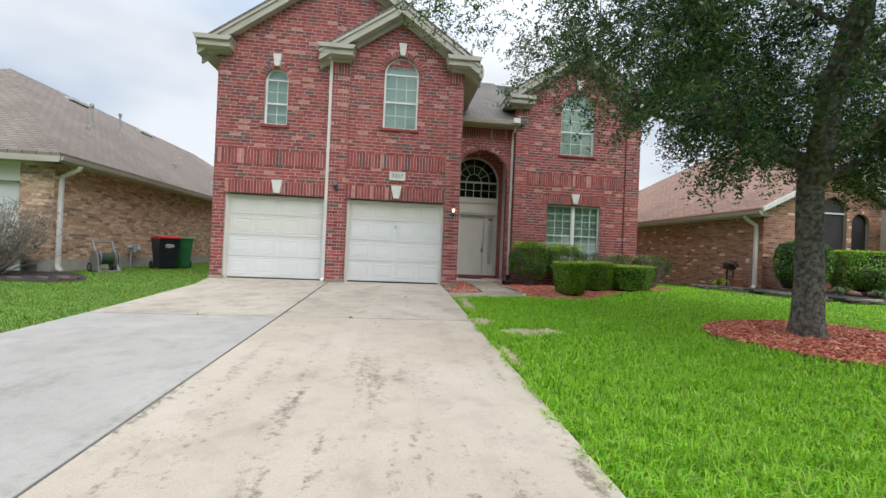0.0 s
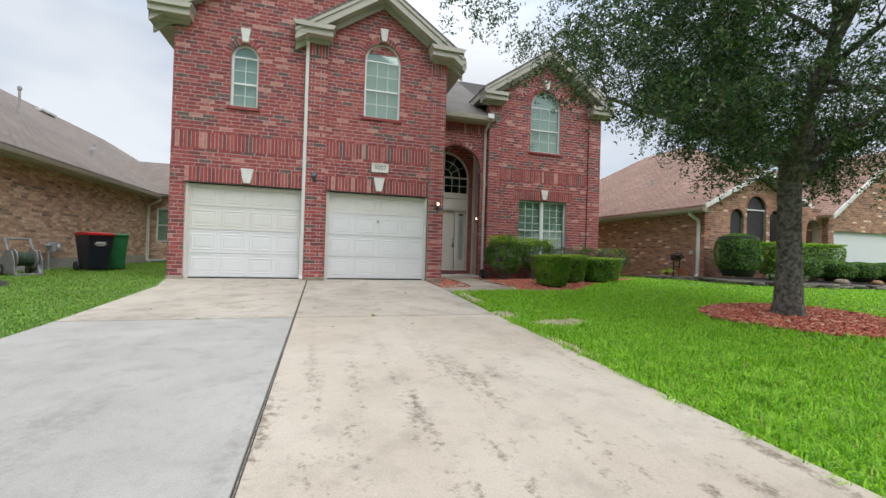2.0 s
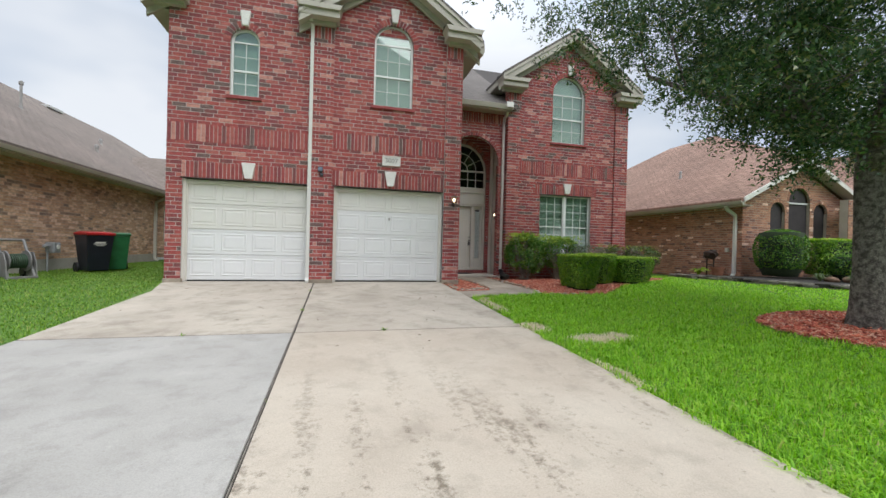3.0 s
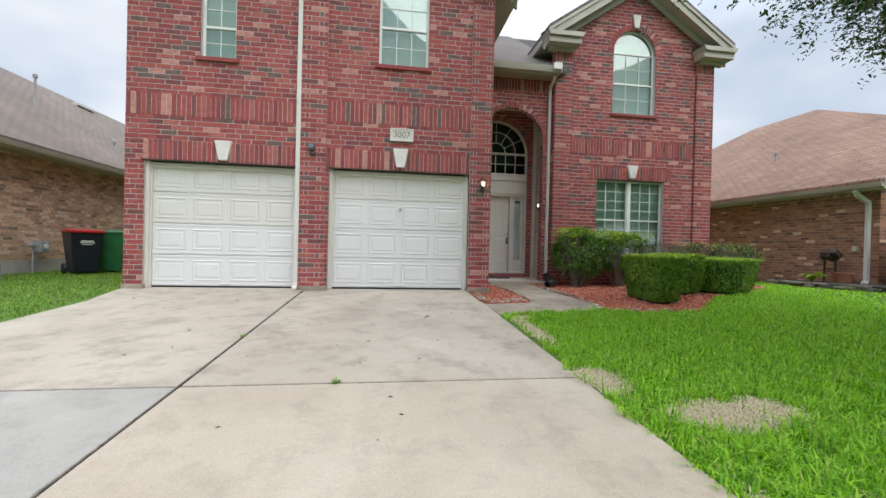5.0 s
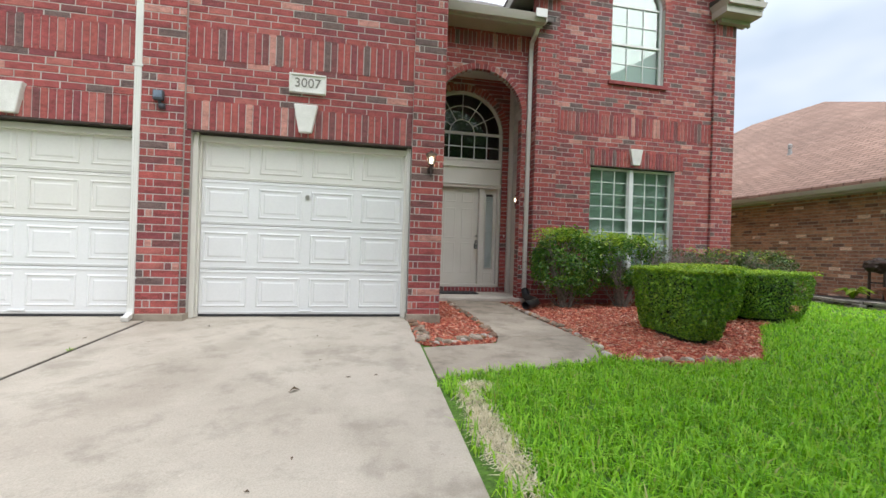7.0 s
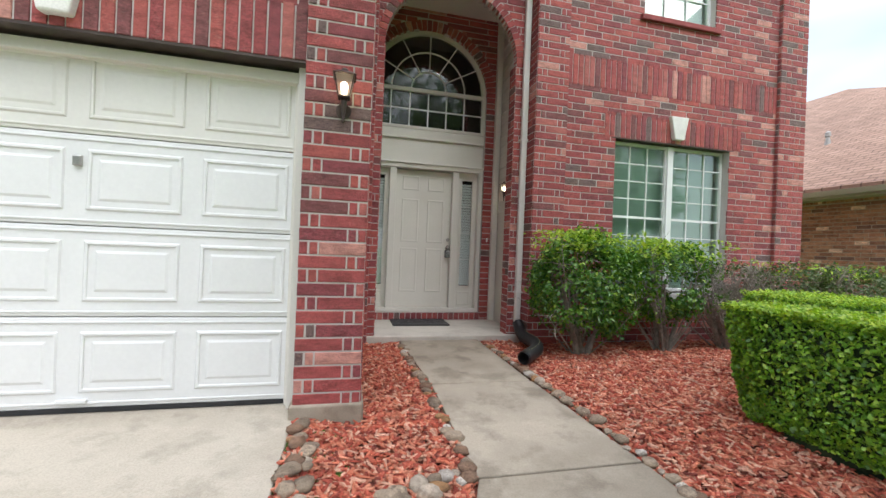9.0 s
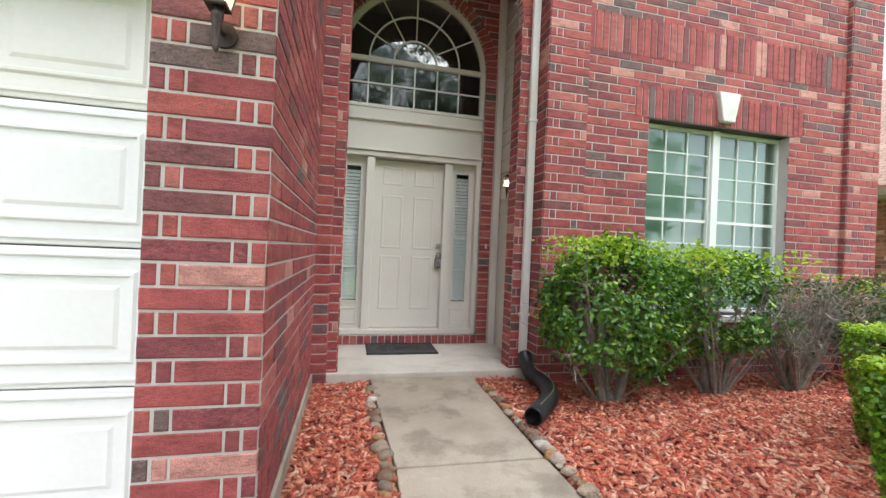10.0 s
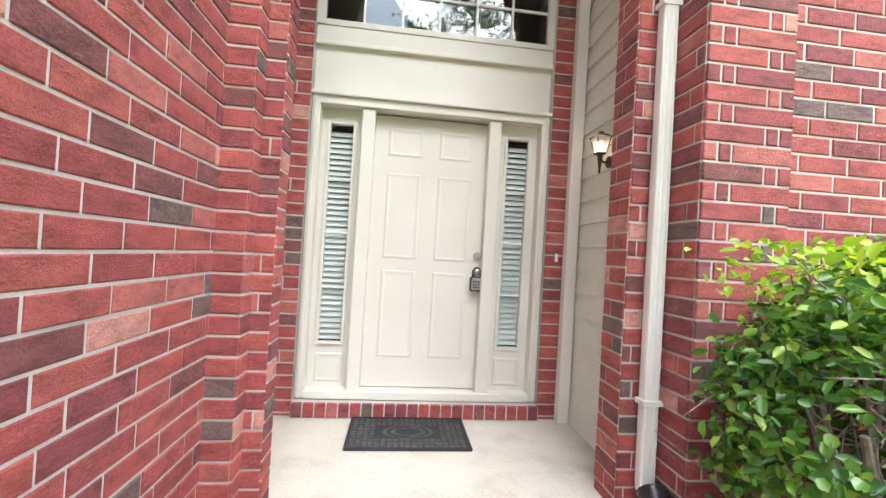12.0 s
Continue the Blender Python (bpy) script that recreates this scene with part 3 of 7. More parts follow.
for poly, lift, m in (([(jx(-15, -0.014), -15), (jx(-15, 0.014), -15), (jx(-0.05, 0.014), -0.05), (jx(-0.05, -0.014), -0.05)], -0.012, soil),
                      ([(jx(-15, -0.004), -15), (jx(-15, 0.005), -15), (jx(-0.05, 0.005), -0.05), (jx(-0.05, -0.004), -0.05)], -0.003, filler),
                      ([(-4.1, JY - 0.004), (1.5, JY - 0.006), (1.5, JY + 0.003), (-4.1, JY + 0.005)], -0.002, filler),
                      ([(-4.1, JY - 0.016), (1.6, JY - 0.016), (1.6, JY + 0.016), (-4.1, JY + 0.016)], -0.011, soil)):
    slab(poly, m, top=lambda y, k=lift: drive_z(y) + k, depth=0.05, name="joint_filler", parent=drive)

# walk and porch
walkway = thing("walkway", "stained grey concrete walk leading to the porch", "walkway", kind="structure")
walk_z = lambda y: -0.042 + 0.0195 * (min(y, 2.0) - 0.56)
slab([(1.56, -2.05), (3.18, -1.72), (3.43, -1.10), (3.43, -0.765), (2.47, -0.765), (2.36, -1.03), (1.56, -1.17)], concrete_walk, top=walk_z, parent=walkway)
slab([(2.47, -0.75), (3.43, -0.75), (3.39, 0.53), (2.50, 0.545)], concrete_walk, top=walk_z, parent=walkway)
slab([(2.50, 0.56), (3.38, 0.545), (3.37, 1.985), (2.42, 1.985)], concrete_walk, top=walk_z, parent=walkway)
porch = solid("porch_floor", Geo().box(1.75, 4.0, 2.0, 3.2, -0.15, 0.03), concrete_porch, bevel=0.012)
tagged(porch, "pale concrete porch slab with faint stains", "porch floor", kind="structure")
road = solid("road", Geo().box(-200, 200, -27, -19, -0.9, -0.70), surface("asphalt", (0.045, 0.045, 0.045), (0.06, 0.06, 0.058), 2, 80, 0.9), bevel=0)
tagged(road, "grey asphalt street at the foot of the lots", "road", kind="structure")

# ---- house walls ----
EAVE = 5.80
GAR = [("r", -4.12, -1.57, -0.2, 2.19), ("r", -1.07, 1.50, -0.2, 2.20)]
WIN_L, WIN_M, WIN_R = (-2.98, 0.29, 4.0, 5.18), (0.222, 0.455, 4.12, 5.59), (6.025, 0.575, 4.24, 5.77)


def gable_line(xc, zc, pitch):
    return lambda va, vb: (xc - max(0.0, (zc - vb) / pitch), xc + max(0.0, (zc - vb) / pitch))


# left bay, plane of the front, up to its gable
lay_wall("wall_garage_left", (0, 0.02, 0), X, -Y, -4.42, -1.52, -0.12, 8.3, holes=[GAR[0], ("a", *WIN_L)],
         bands=[(-4.14, -1.58, 2.195, 2.535), (-4.42, -1.58, 2.95, 3.33)], rings=[(WIN_L[0], WIN_L[1], WIN_L[3], 0.14)],
         outline=gable_line(-1.24, 8.22, 0.72), near=lambda a, b: b < 3.5, label="red brick garage wall with soldier bands and an arched window")
# right bay, a little proud, with its own gable
lay_wall("wall_garage_right", (0, 0, 0), X, -Y, -1.14, 1.52, -0.12, 7.2, holes=[GAR[1], ("a", *WIN_M)],
         bands=[(-1.12, 1.50, 2.205, 2.55), (-1.12, 1.50, 3.03, 3.41)], rings=[(WIN_M[0], WIN_M[1], WIN_M[3], 0.14)],
         outline=gable_line(0.19, 7.08, 0.68), near=lambda a, b: b < 4.6, label="red brick gabled bay with a house number plaque")
# upper gable behind the small gable
lay_wall("wall_gable_upper", (0, 0.10, 0), X, -Y, -1.52, 1.94, EAVE, 8.3, outline=gable_line(-1.24, 8.22, 0.72), label="red brick of the large front gable")
lay_wall("wall_pilaster_middle", (0, -0.05, 0), X, -Y, -1.57, -1.13, -0.12, EAVE - 0.02, bands=[(-1.57, -1.13, 5.45, 5.72)], pier=True, thick=0.25, near=lambda a, b: True, label="red brick pilaster between the garage doors")
lay_wall("wall_pilaster_porch", (0, -0.05, 0), X, -Y, 1.50, 1.905, -0.12, EAVE - 0.02, bands=[(1.50, 1.905, 5.45, 5.72)], pier=True, thick=0.25,
         near=lambda a, b: True, label="red brick corner pilaster beside the porch")
lay_wall("wall_porch_side", (1.908, 0, 0), Y, X, -0.042, 1.98, -0.12, EAVE, near=lambda a, b: b < 3.2, label="red brick side wall running back to the porch")
lay_wall("wall_house_left", (-4.424, 0, 0), -Y, -X, -9.0, -0.03, -0.12, EAVE, far=True, label="red brick side wall of the house")
# porch wall with its arch
ARCH = (2.945, 0.825, -0.2, 3.44)
lay_wall("wall_porch_arch", (0, PORCH_Y, 0), X, -Y, 2.03, 3.95, -0.12, 5.0, holes=[("a", *ARCH)], bands=[(2.03, 3.95, 4.68, 4.94)], rings=[(ARCH[0], ARCH[1], ARCH[3], 0.10)], thick=0.12,
         near=lambda a, b: True, label="red brick wall with a tall arched porch opening")
lay_wall("wall_arch_reveal_right", (3.766, 0, 0), -Y, -X, -2.235, -2.052, 0.0, 3.44, thick=0.05, near=lambda a, b: True, length=0.62, label="brick reveal of the porch arch")
lay_wall("wall_arch_reveal_left", (2.124, 0, 0), Y, X, 2.052, 2.168, 0.0, 3.44, thick=0.05, near=lambda a, b: True, length=0.62, label="brick reveal of the porch arch")
lay_wall("wall_porch_pilaster", (0, 1.95, 0), X, -Y, 1.907, 2.03, -0.12, 5.0, thick=0.215, near=lambda a, b: True, length=0.62, label="narrow red brick pilaster in the porch corner")
lay_wall("wall_porch_pilaster_side", (2.034, 0, 0), Y, X, 1.952, 2.05, -0.12, 5.0, thick=0.02, near=lambda a, b: True, length=0.62, label="narrow red brick pilaster in the porch corner")
# right bay
lay_wall("wall_bay_right", (0, BAY_Y, 0), X, -Y, 4.36, 7.72, -0.12, 7.5, holes=[("r", 5.09, 6.91, 0.60, 2.60), ("a", *WIN_R)],
         bands=[(4.92, 7.10, 2.60, 2.92), (4.36, 7.72, 3.20, 3.58)], rings=[(WIN_R[0], WIN_R[1], WIN_R[3], 0.14)], outline=gable_line(6.05, 7.45, 0.68),
         near=lambda a, b: b < 3.15, label="red brick gabled front wall with a paired window")
lay_wall("wall_bay_pilaster_left", (0, BAY_Y - 0.05, 0), X, -Y, 3.94, 4.36, -0.12, 5.72, bands=[(3.94, 4.36, 5.38, 5.65)], pier=True, near=lambda a, b: True, label="red brick corner pilaster with a downspout beside it")
lay_wall("wall_bay_pilaster_right", (0, BAY_Y - 0.05, 0), X, -Y, 7.72, 8.20, -0.12, 5.72, bands=[(7.72, 8.20, 5.38, 5.65)], pier=True, near=lambda a, b: True, label="red brick corner pilaster at the house end")
lay_wall("wall_bay_pilaster_return", (7.717, 0, 0), -Y, -X, -1.852, -1.803, -0.12, 5.6, thick=0.01, near=lambda a, b: b < 4.5, length=0.62, label="brick return of the end pilaster")
lay_wall("wall_bay_return", (3.936, 0, 0), -Y, -X, -2.05, -1.808, -0.12, 5.7, thick=0.05, near=lambda a, b: True, length=0.62, label="brick return of the corner pilaster")
lay_wall("wall_house_right", (8.204, 0, 0), Y, X, 1.808, 10.0, -0.12, 5.72, far=True, label="red brick side wall of the house")
# porch recess
FAN = (2.87, 0.885, 2.82, 3.39)
lay_wall("wall_porch_back", (0, BACK_Y, 0), X, -Y, 1.80, 3.97, -0.12, 5.0, holes=[("r", 1.985, 3.755, -0.2, 2.83), ("a", *FAN)], rings=[(FAN[0], FAN[1], FAN[3], 0.13)], near=lambda a, b: True, length=0.62, label="red brick porch wall around the front door")
siding_mat = surface("cream_lap_siding", (0.64, 0.61, 0.545), (0.70, 0.67, 0.60), 1.5, 60, 0.55, 0.05)
for nm, x, sgn in (("wall_porch_siding_right", 3.97, 1), ("wall_porch_siding_left", 1.80, -1)):
    g = Geo()
    for k in range(29):
        z = 0.0 + 0.165 * k
        g.add([(x, 2.172, z), (x, 3.10, z), (x + sgn * 0.022, 3.10, z + 0.168), (x + sgn * 0.022, 2.172, z + 0.168), (x + sgn * 0.1, 2.172, z), (x + sgn * 0.1, 3.10, z), (x + sgn * 0.1, 3.10, z + 0.168), (x + sgn * 0.1, 2.172, z + 0.168)],
              [(0, 1, 2, 3), (7, 6, 5, 4), (0, 4, 5, 1), (2, 6, 7, 3), (1, 5, 6, 2), (0, 3, 7, 4)])
    tagged(solid(nm, g, siding_mat), "cream lap siding on the porch side wall", "wall", kind="structure")
for x0, x1 in ((3.885, 3.968), (1.802, 1.845)):
    tagged(solid("trim_porch", Geo().box(x0, x1, 3.02, 3.09, 0.03, 4.6), cream_paint, bevel=0.004), "cream corner trim board on the porch", "trim", kind="structure")
tagged(solid("ceiling_porch", Geo().box(1.7, 4.1, 2.175, 3.2, 4.55, 4.7), cream_paint), "cream porch ceiling", "ceiling", kind="structure")
# closed shell behind the fronts
plaster = surface("plaster", (0.55, 0.53, 0.5), (0.62, 0.6, 0.57), 2, 60, 0.8)
tagged(solid("wall_house_back", Geo().box(-4.4, 8.2, 9.8, 10.0, -0.1, 5.8), brick_red), "red brick back wall of the house", "wall", kind="structure")
tagged(solid("floor_house", Geo().box(-4.2, 8.0, 0.3, 9.8, -0.2, -0.1), plaster), "interior slab", "floor", kind="structure")

# ---- roofs and eaves ----
def rake(name, xc, zc, xe, pitch, y, depth, parent, mat):
    """The layered boards along a gable's slope, from the ridge to xe."""
    ze = zc - abs(xe - xc) * pitch
    for lo, hi, y0, y1 in ((-0.24, -0.05, y - depth, y - depth + 0.03), (-0.06, 0.02, y - depth - 0.03, y - depth + 0.03), (-0.36, -0.20, y - 0.05, y + 0.02)):
        g = Geo().prism([(xc, zc + lo), (xe, ze + lo), (xe, ze + hi), (xc, zc + hi)], y0, y1)
        part("rake_board", g, mat, parent, bevel=0.004)
    g = Geo().prism([(xc, zc - 0.22), (xe, ze - 0.22), (xe, ze - 0.20), (xc, zc - 0.20)], y - depth + 0.02, y)
    part("soffit", g, mat, parent)


def eave_return(x0, x1, z, y, parent, depth=0.34):
    """The boxed return at a gable's foot."""
    part("eave_return", Geo().box(x0 + 0.03, x1 - 0.03, y - depth + 0.03, y + 0.1, z - 0.22, z - 0.03), taupe_paint, parent, bevel=0.006)
    part("crown_moulding", Geo().prism([(x0 + 0.03, z - 0.08), (x1 - 0.03, z - 0.08), (x1 + 0.03, z + 0.03), (x0 - 0.03, z + 0.03)], y - depth - 0.03, y + 0.1), taupe_paint, parent, bevel=0.004)
    part("return_cap", Geo().add([(x0 - 0.03, y - depth - 0.03, z + 0.03), (x1 + 0.03, y - depth - 0.03, z + 0.03), (x1 + 0.03, y + 0.1, z + 0.16), (x0 - 0.03, y + 0.1, z + 0.16), (x0 - 0.03, y + 0.1, z + 0.03), (x1 + 0.03, y + 0.1, z + 0.03)],
                                [(0, 1, 2, 3), (0, 4, 5, 1), (0, 3, 4), (1, 5, 2), (3, 2, 5, 4)]), shingle_grey, parent)
    part("frieze_board", Geo().box(x0 + 0.12, x1 - 0.1, y - 0.1, y + 0.05, z - 0.30, z - 0.2), taupe_paint, parent, bevel=0.004)


roof = thing("roof_house", "weathered grey shingle roof with beige eaves", "roof", kind="structure")
G1 = (-1.24, 8.40, 0.72)
G2 = (0.19, 7.26, 0.68)
G3 = (6.05, 7.62, 0.68)
for (xc, zc, p), xl, xr, y, yb in ((G1, -4.85, 2.37, 0.10, 7.0), (G2, -1.88, 2.26, -0.05, 3.0), (G3, 3.62, 8.48, BAY_Y - 0.05, 7.0)):
    for xe in (xl, xr):
        rake("rake", xc, zc, xe, p, y, 0.30, roof, taupe_paint)
        ze = zc - abs(xe - xc) * p
        roof_slab("roof_plane", [(xe, y - 0.32, ze + 0.10), (xe, yb, ze + 0.10), (xc, yb, zc + 0.10), (xc, y - 0.32, zc + 0.10)], shingle_grey, roof)
        part("eave_fascia", Geo().box(min(xe, xe), max(xe, xe) + 0.025, y - 0.3, yb, ze - 0.16, ze + 0.04), taupe_paint, roof)
        part("eave_soffit", Geo().box(min(xe, xe + (0.45 if xe < xc else -0.45)), max(xe, xe + (0.45 if xe < xc else -0.45)), y, yb, ze - 0.17, ze - 0.14), taupe_paint, roof)
eave_return(-4.88, -4.02, 5.98, 0.02, roof)
eave_return(-1.90, -1.00, 6.02, -0.05, roof)
eave_return(1.40, 2.28, 6.02, -0.05, roof)
eave_return(3.60, 4.46, 5.90, BAY_Y - 0.05, roof)
eave_return(7.62, 8.50, 5.90, BAY_Y - 0.05, roof)
# porch roof, rising to the main roof behind
roof_slab("roof_plane", [(1.6, 1.62, 5.16), (4.2, 1.62, 5.16), (4.2, 6.5, 8.4), (1.6, 6.5, 8.4)], shingle_grey, roof)
part("porch_soffit", Geo().box(1.95, 3.95, 1.70, 2.06, 4.98, 5.02), taupe_paint, roof)
part("porch_fascia", Geo().box(1.95, 3.95, 1.66, 1.70, 4.96, 5.15), taupe_paint, roof)
part("main_ridge", Geo().prism([(3.0, 5.85), (9.9, 5.85), (6.6, 8.3), (6.4, 8.3)], -4.4, 8.2, "x"), shingle_grey, roof)

# ---- garage doors ----
def garage_door(name, x0, x1, label, aged=0):
    d = thing(name, label, "garage door", "garage doors", "structure")
    y, z0, h = 0.17, 0.03, 0.545
    for k in range(4):
        za, zb = z0 + h * k, z0 + h * (k + 1) - 0.006
        paint = aged_paint if k >= 4 - aged else white_paint
        sec = part("section", Geo().box(x0, x1, y, y + 0.04, za, zb), paint, d, bevel=0.006)
        part("ridge", Geo().box(x0 + 0.002, x1 - 0.002, y - 0.007, y + 0.002, zb - 0.035, zb - 0.022), paint, sec, bevel=0.003)
        part("ridge", Geo().box(x0 + 0.002, x1 - 0.002, y - 0.007, y + 0.002, za + 0.022, za + 0.035), paint, sec, bevel=0.003)
        w = (x1 - x0) / 4
        for i in range(4):
            a, b, c, e = x0 + w * i + 0.055, x0 + w * (i + 1) - 0.055, za + 0.088, zb - 0.084
            g = Geo()
            ring = [(0.0, 0.0), (0.010, -0.009), (0.022, -0.009), (0.030, 0.008), (0.038, 0.008), (0.075, -0.006)]
            for inset, out in ring:
                g.v += [(a + inset, y + out, c + inset), (b - inset, y + out, c + inset), (b - inset, y + out, e - inset), (a + inset, y + out, e - inset)]
            for r in range(len(ring) - 1):
                g.f += [(r * 4 + q, r * 4 + (q + 1) % 4, r * 4 + 4 + (q + 1) % 4, r * 4 + 4 + q) for q in range(4)]
            m = (len(ring) - 1) * 4
            g.f += [(m, m + 1, m + 2, m + 3)]
            part("panel", g, paint, sec)
    part("bottom_seal", Geo().box(x0, x1, y - 0.004, y + 0.04, 0.002, z0), rubber_black, d)
    return d


gd1 = garage_door("garage_door", -4.06, -1.62, "white panelled steel garage door with yellowed upper sections, closed", 2)
gd2 = garage_door("garage_door", -1.03, 1.45, "white panelled steel garage door with a keyed latch, closed", 1)
part("latch", Geo().box(0.20, 0.245, 0.145, 0.17, 1.47, 1.53), metal_nickel, gd2, "worn metal lock plate", bevel=0.006)
for d, xm in ((gd1, -2.85), (gd2, 0.24)):
    part("lift_handle", Geo().box(xm - 0.08, xm + 0.08, 0.145, 0.17, 0.06, 0.085), white_paint, d, bevel=0.006)
for x0, x1, top in ((-4.12, -1.57, 2.19), (-1.07, 1.50, 2.20)):
    tr = thing("garage_door_frame", "cream painted timber frame round a garage door", "door frame", "garage door frames", "structure")
    for a, b, c, e in ((x0, x0 + 0.055, 0.0, top), (x1 - 0.055, x1, 0.0, top)):
        part("jamb", Geo().box(a, b, 0.07, 0.21, c, e), cream_paint, tr, bevel=0.005)
        part("stop_moulding", Geo().box(a if a == x0 else a - 0.02, b if a != x0 else b + 0.02, 0.125, 0.165, c, e - 0.06), cream_paint, tr, bevel=0.004)
    part("head", Geo().box(x0 + 0.055, x1 - 0.055, 0.11, 0.24, top - 0.10, top - 0.03), cream_paint, tr, bevel=0.005)
    part("steel_lintel", Geo().box(x0 - 0.04, x1 + 0.04, -0.004, 0.26, top - 0.012, top + 0.006), metal_dark, tr)
tagged(solid("wall_interior", Geo().box(-4.3, 1.9, 0.6, 0.7, -0.1, 5.7), plaster), "plain plaster partition behind the garage fronts", "wall", kind="structure")
tagged(solid("wall_interior", Geo().box(4.3, 8.0, 2.9, 3.0, -0.1, 6.6), plaster), "plain plaster partition behind the bay window", "wall", kind="structure")
# the hall's lack of light is put into the wall colour
hall_shade_colour = surface("dim_hall", (0.05, 0.045, 0.04), (0.08, 0.07, 0.06), 2, 30, 0.9)
tagged(solid("wall_interior", Geo().box(1.9, 3.9, 4.6, 4.7, -0.1, 5.0), hall_shade_colour), "dim hall wall behind the front door", "wall", kind="structure")
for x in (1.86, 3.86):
    tagged(solid("wall_interior", Geo().box(x, x + 0.06, 3.36, 4.6, -0.1, 5.0), hall_shade_colour), "dim hall side wall", "wall", kind="structure")
tagged(solid("ceiling_hall", Geo().box(1.86, 3.92, 3.36, 4.7, 4.9, 5.0), hall_shade_colour), "dim hall ceiling", "ceiling", kind="structure")

# concrete footing under the brick
foot = concrete_walk
for a, b, y in ((-4.44, -4.10, 0.0), (-1.59, -1.065, -0.07), (1.48, 1.92, -0.07)):
    tagged(solid("trim_footing", Geo().box(a, b, y - 0.012, y + 0.3, -0.14, 0.07), foot, bevel=0.01), "bare concrete footing below the bricks", "footing", kind="structure")
tagged(solid("trim_footing", Geo().box(1.86, 1.93, -0.05, 1.93, -0.14, 0.06), foot, bevel=0.01), "bare concrete footing below the bricks", "footing", kind="structure")

# ---- windows ----
frame_white = surface("white_window_frame", (0.70, 0.71, 0.69), (0.78, 0.79, 0.77), 3, 60, 0.4, 0.02, speck=0.97)
blind_mat = surface("white_blind_slats", (0.66, 0.70, 0.69), (0.72, 0.76, 0.75), 2, 60, 0.6, 0.02, speck=0.97)


def arc_pts(xc, r, z, n=24):
    return [(xc - r * math.cos(math.pi * i / n), z + r * math.sin(math.pi * i / n)) for i in range(n + 1)]


def arc_band(xc, r0, r1, z, y0, y1, n=24, a0=0.0, a1=math.pi):
    g = Geo()
    for i in range(n + 1):
        t = a0 + (a1 - a0) * i / n
        c, s = -math.cos(t), math.sin(t)
        g.v += [(xc + r0 * c, y0, z + r0 * s), (xc + r1 * c, y0, z + r1 * s), (xc + r1 * c, y1, z + r1 * s), (xc + r0 * c, y1, z + r0 * s)]
    for i in range(n):
        g.f += [(4 * i + k, 4 * i + (k + 1) % 4, 4 * i + 4 + (k + 1) % 4, 4 * i + 4 + k) for k in range(4)]
    g.f += [(3, 2, 1, 0), (4 * n, 4 * n + 1, 4 * n + 2, 4 * n + 3)]
    return g


def blinds(x0, x1, y, z0, z1, parent, pitch=0.042, tilt=1.2):
    g = Geo()
    for k in range(int((z1 - z0) / pitch)):
        z = z0 + pitch * (k + 0.5)
        dy, dz = 0.022 * math.cos(tilt), 0.022 * math.sin(tilt)
        g.add([(x0, y - dy, z + dz), (x1, y - dy, z + dz), (x1, y + dy, z - dz), (x0, y + dy, z - dz), (x0, y - dy, z + dz + 0.003), (x1, y - dy, z + dz + 0.003), (x1, y + dy, z - dz + 0.003), (x0, y + dy, z - dz + 0.003)],
              [(3, 2, 1, 0), (4, 5, 6, 7), (0, 1, 5, 4), (2, 3, 7, 6)])
    ob = part("blind", g, blind_mat, parent, "white horizontal blind slats, closed")
    tagged(ob, kind="stuff")
    return ob


def grid_bars(x0, x1, z0, z1, y, cols, rows, parent, w=0.014):
    for i in range(1, cols):
        x = x0 + (x1 - x0) * i / cols
        part("muntin", Geo().box(x - w / 2, x + w / 2, y - 0.008, y + 0.008, z0, z1), frame_white, parent)
    for i in range(1, rows):
        z = z0 + (z1 - z0) * i / rows
        part("muntin", Geo().box(x0, x1, y - 0.007, y + 0.007, z - w / 2, z + w / 2), frame_white, parent)


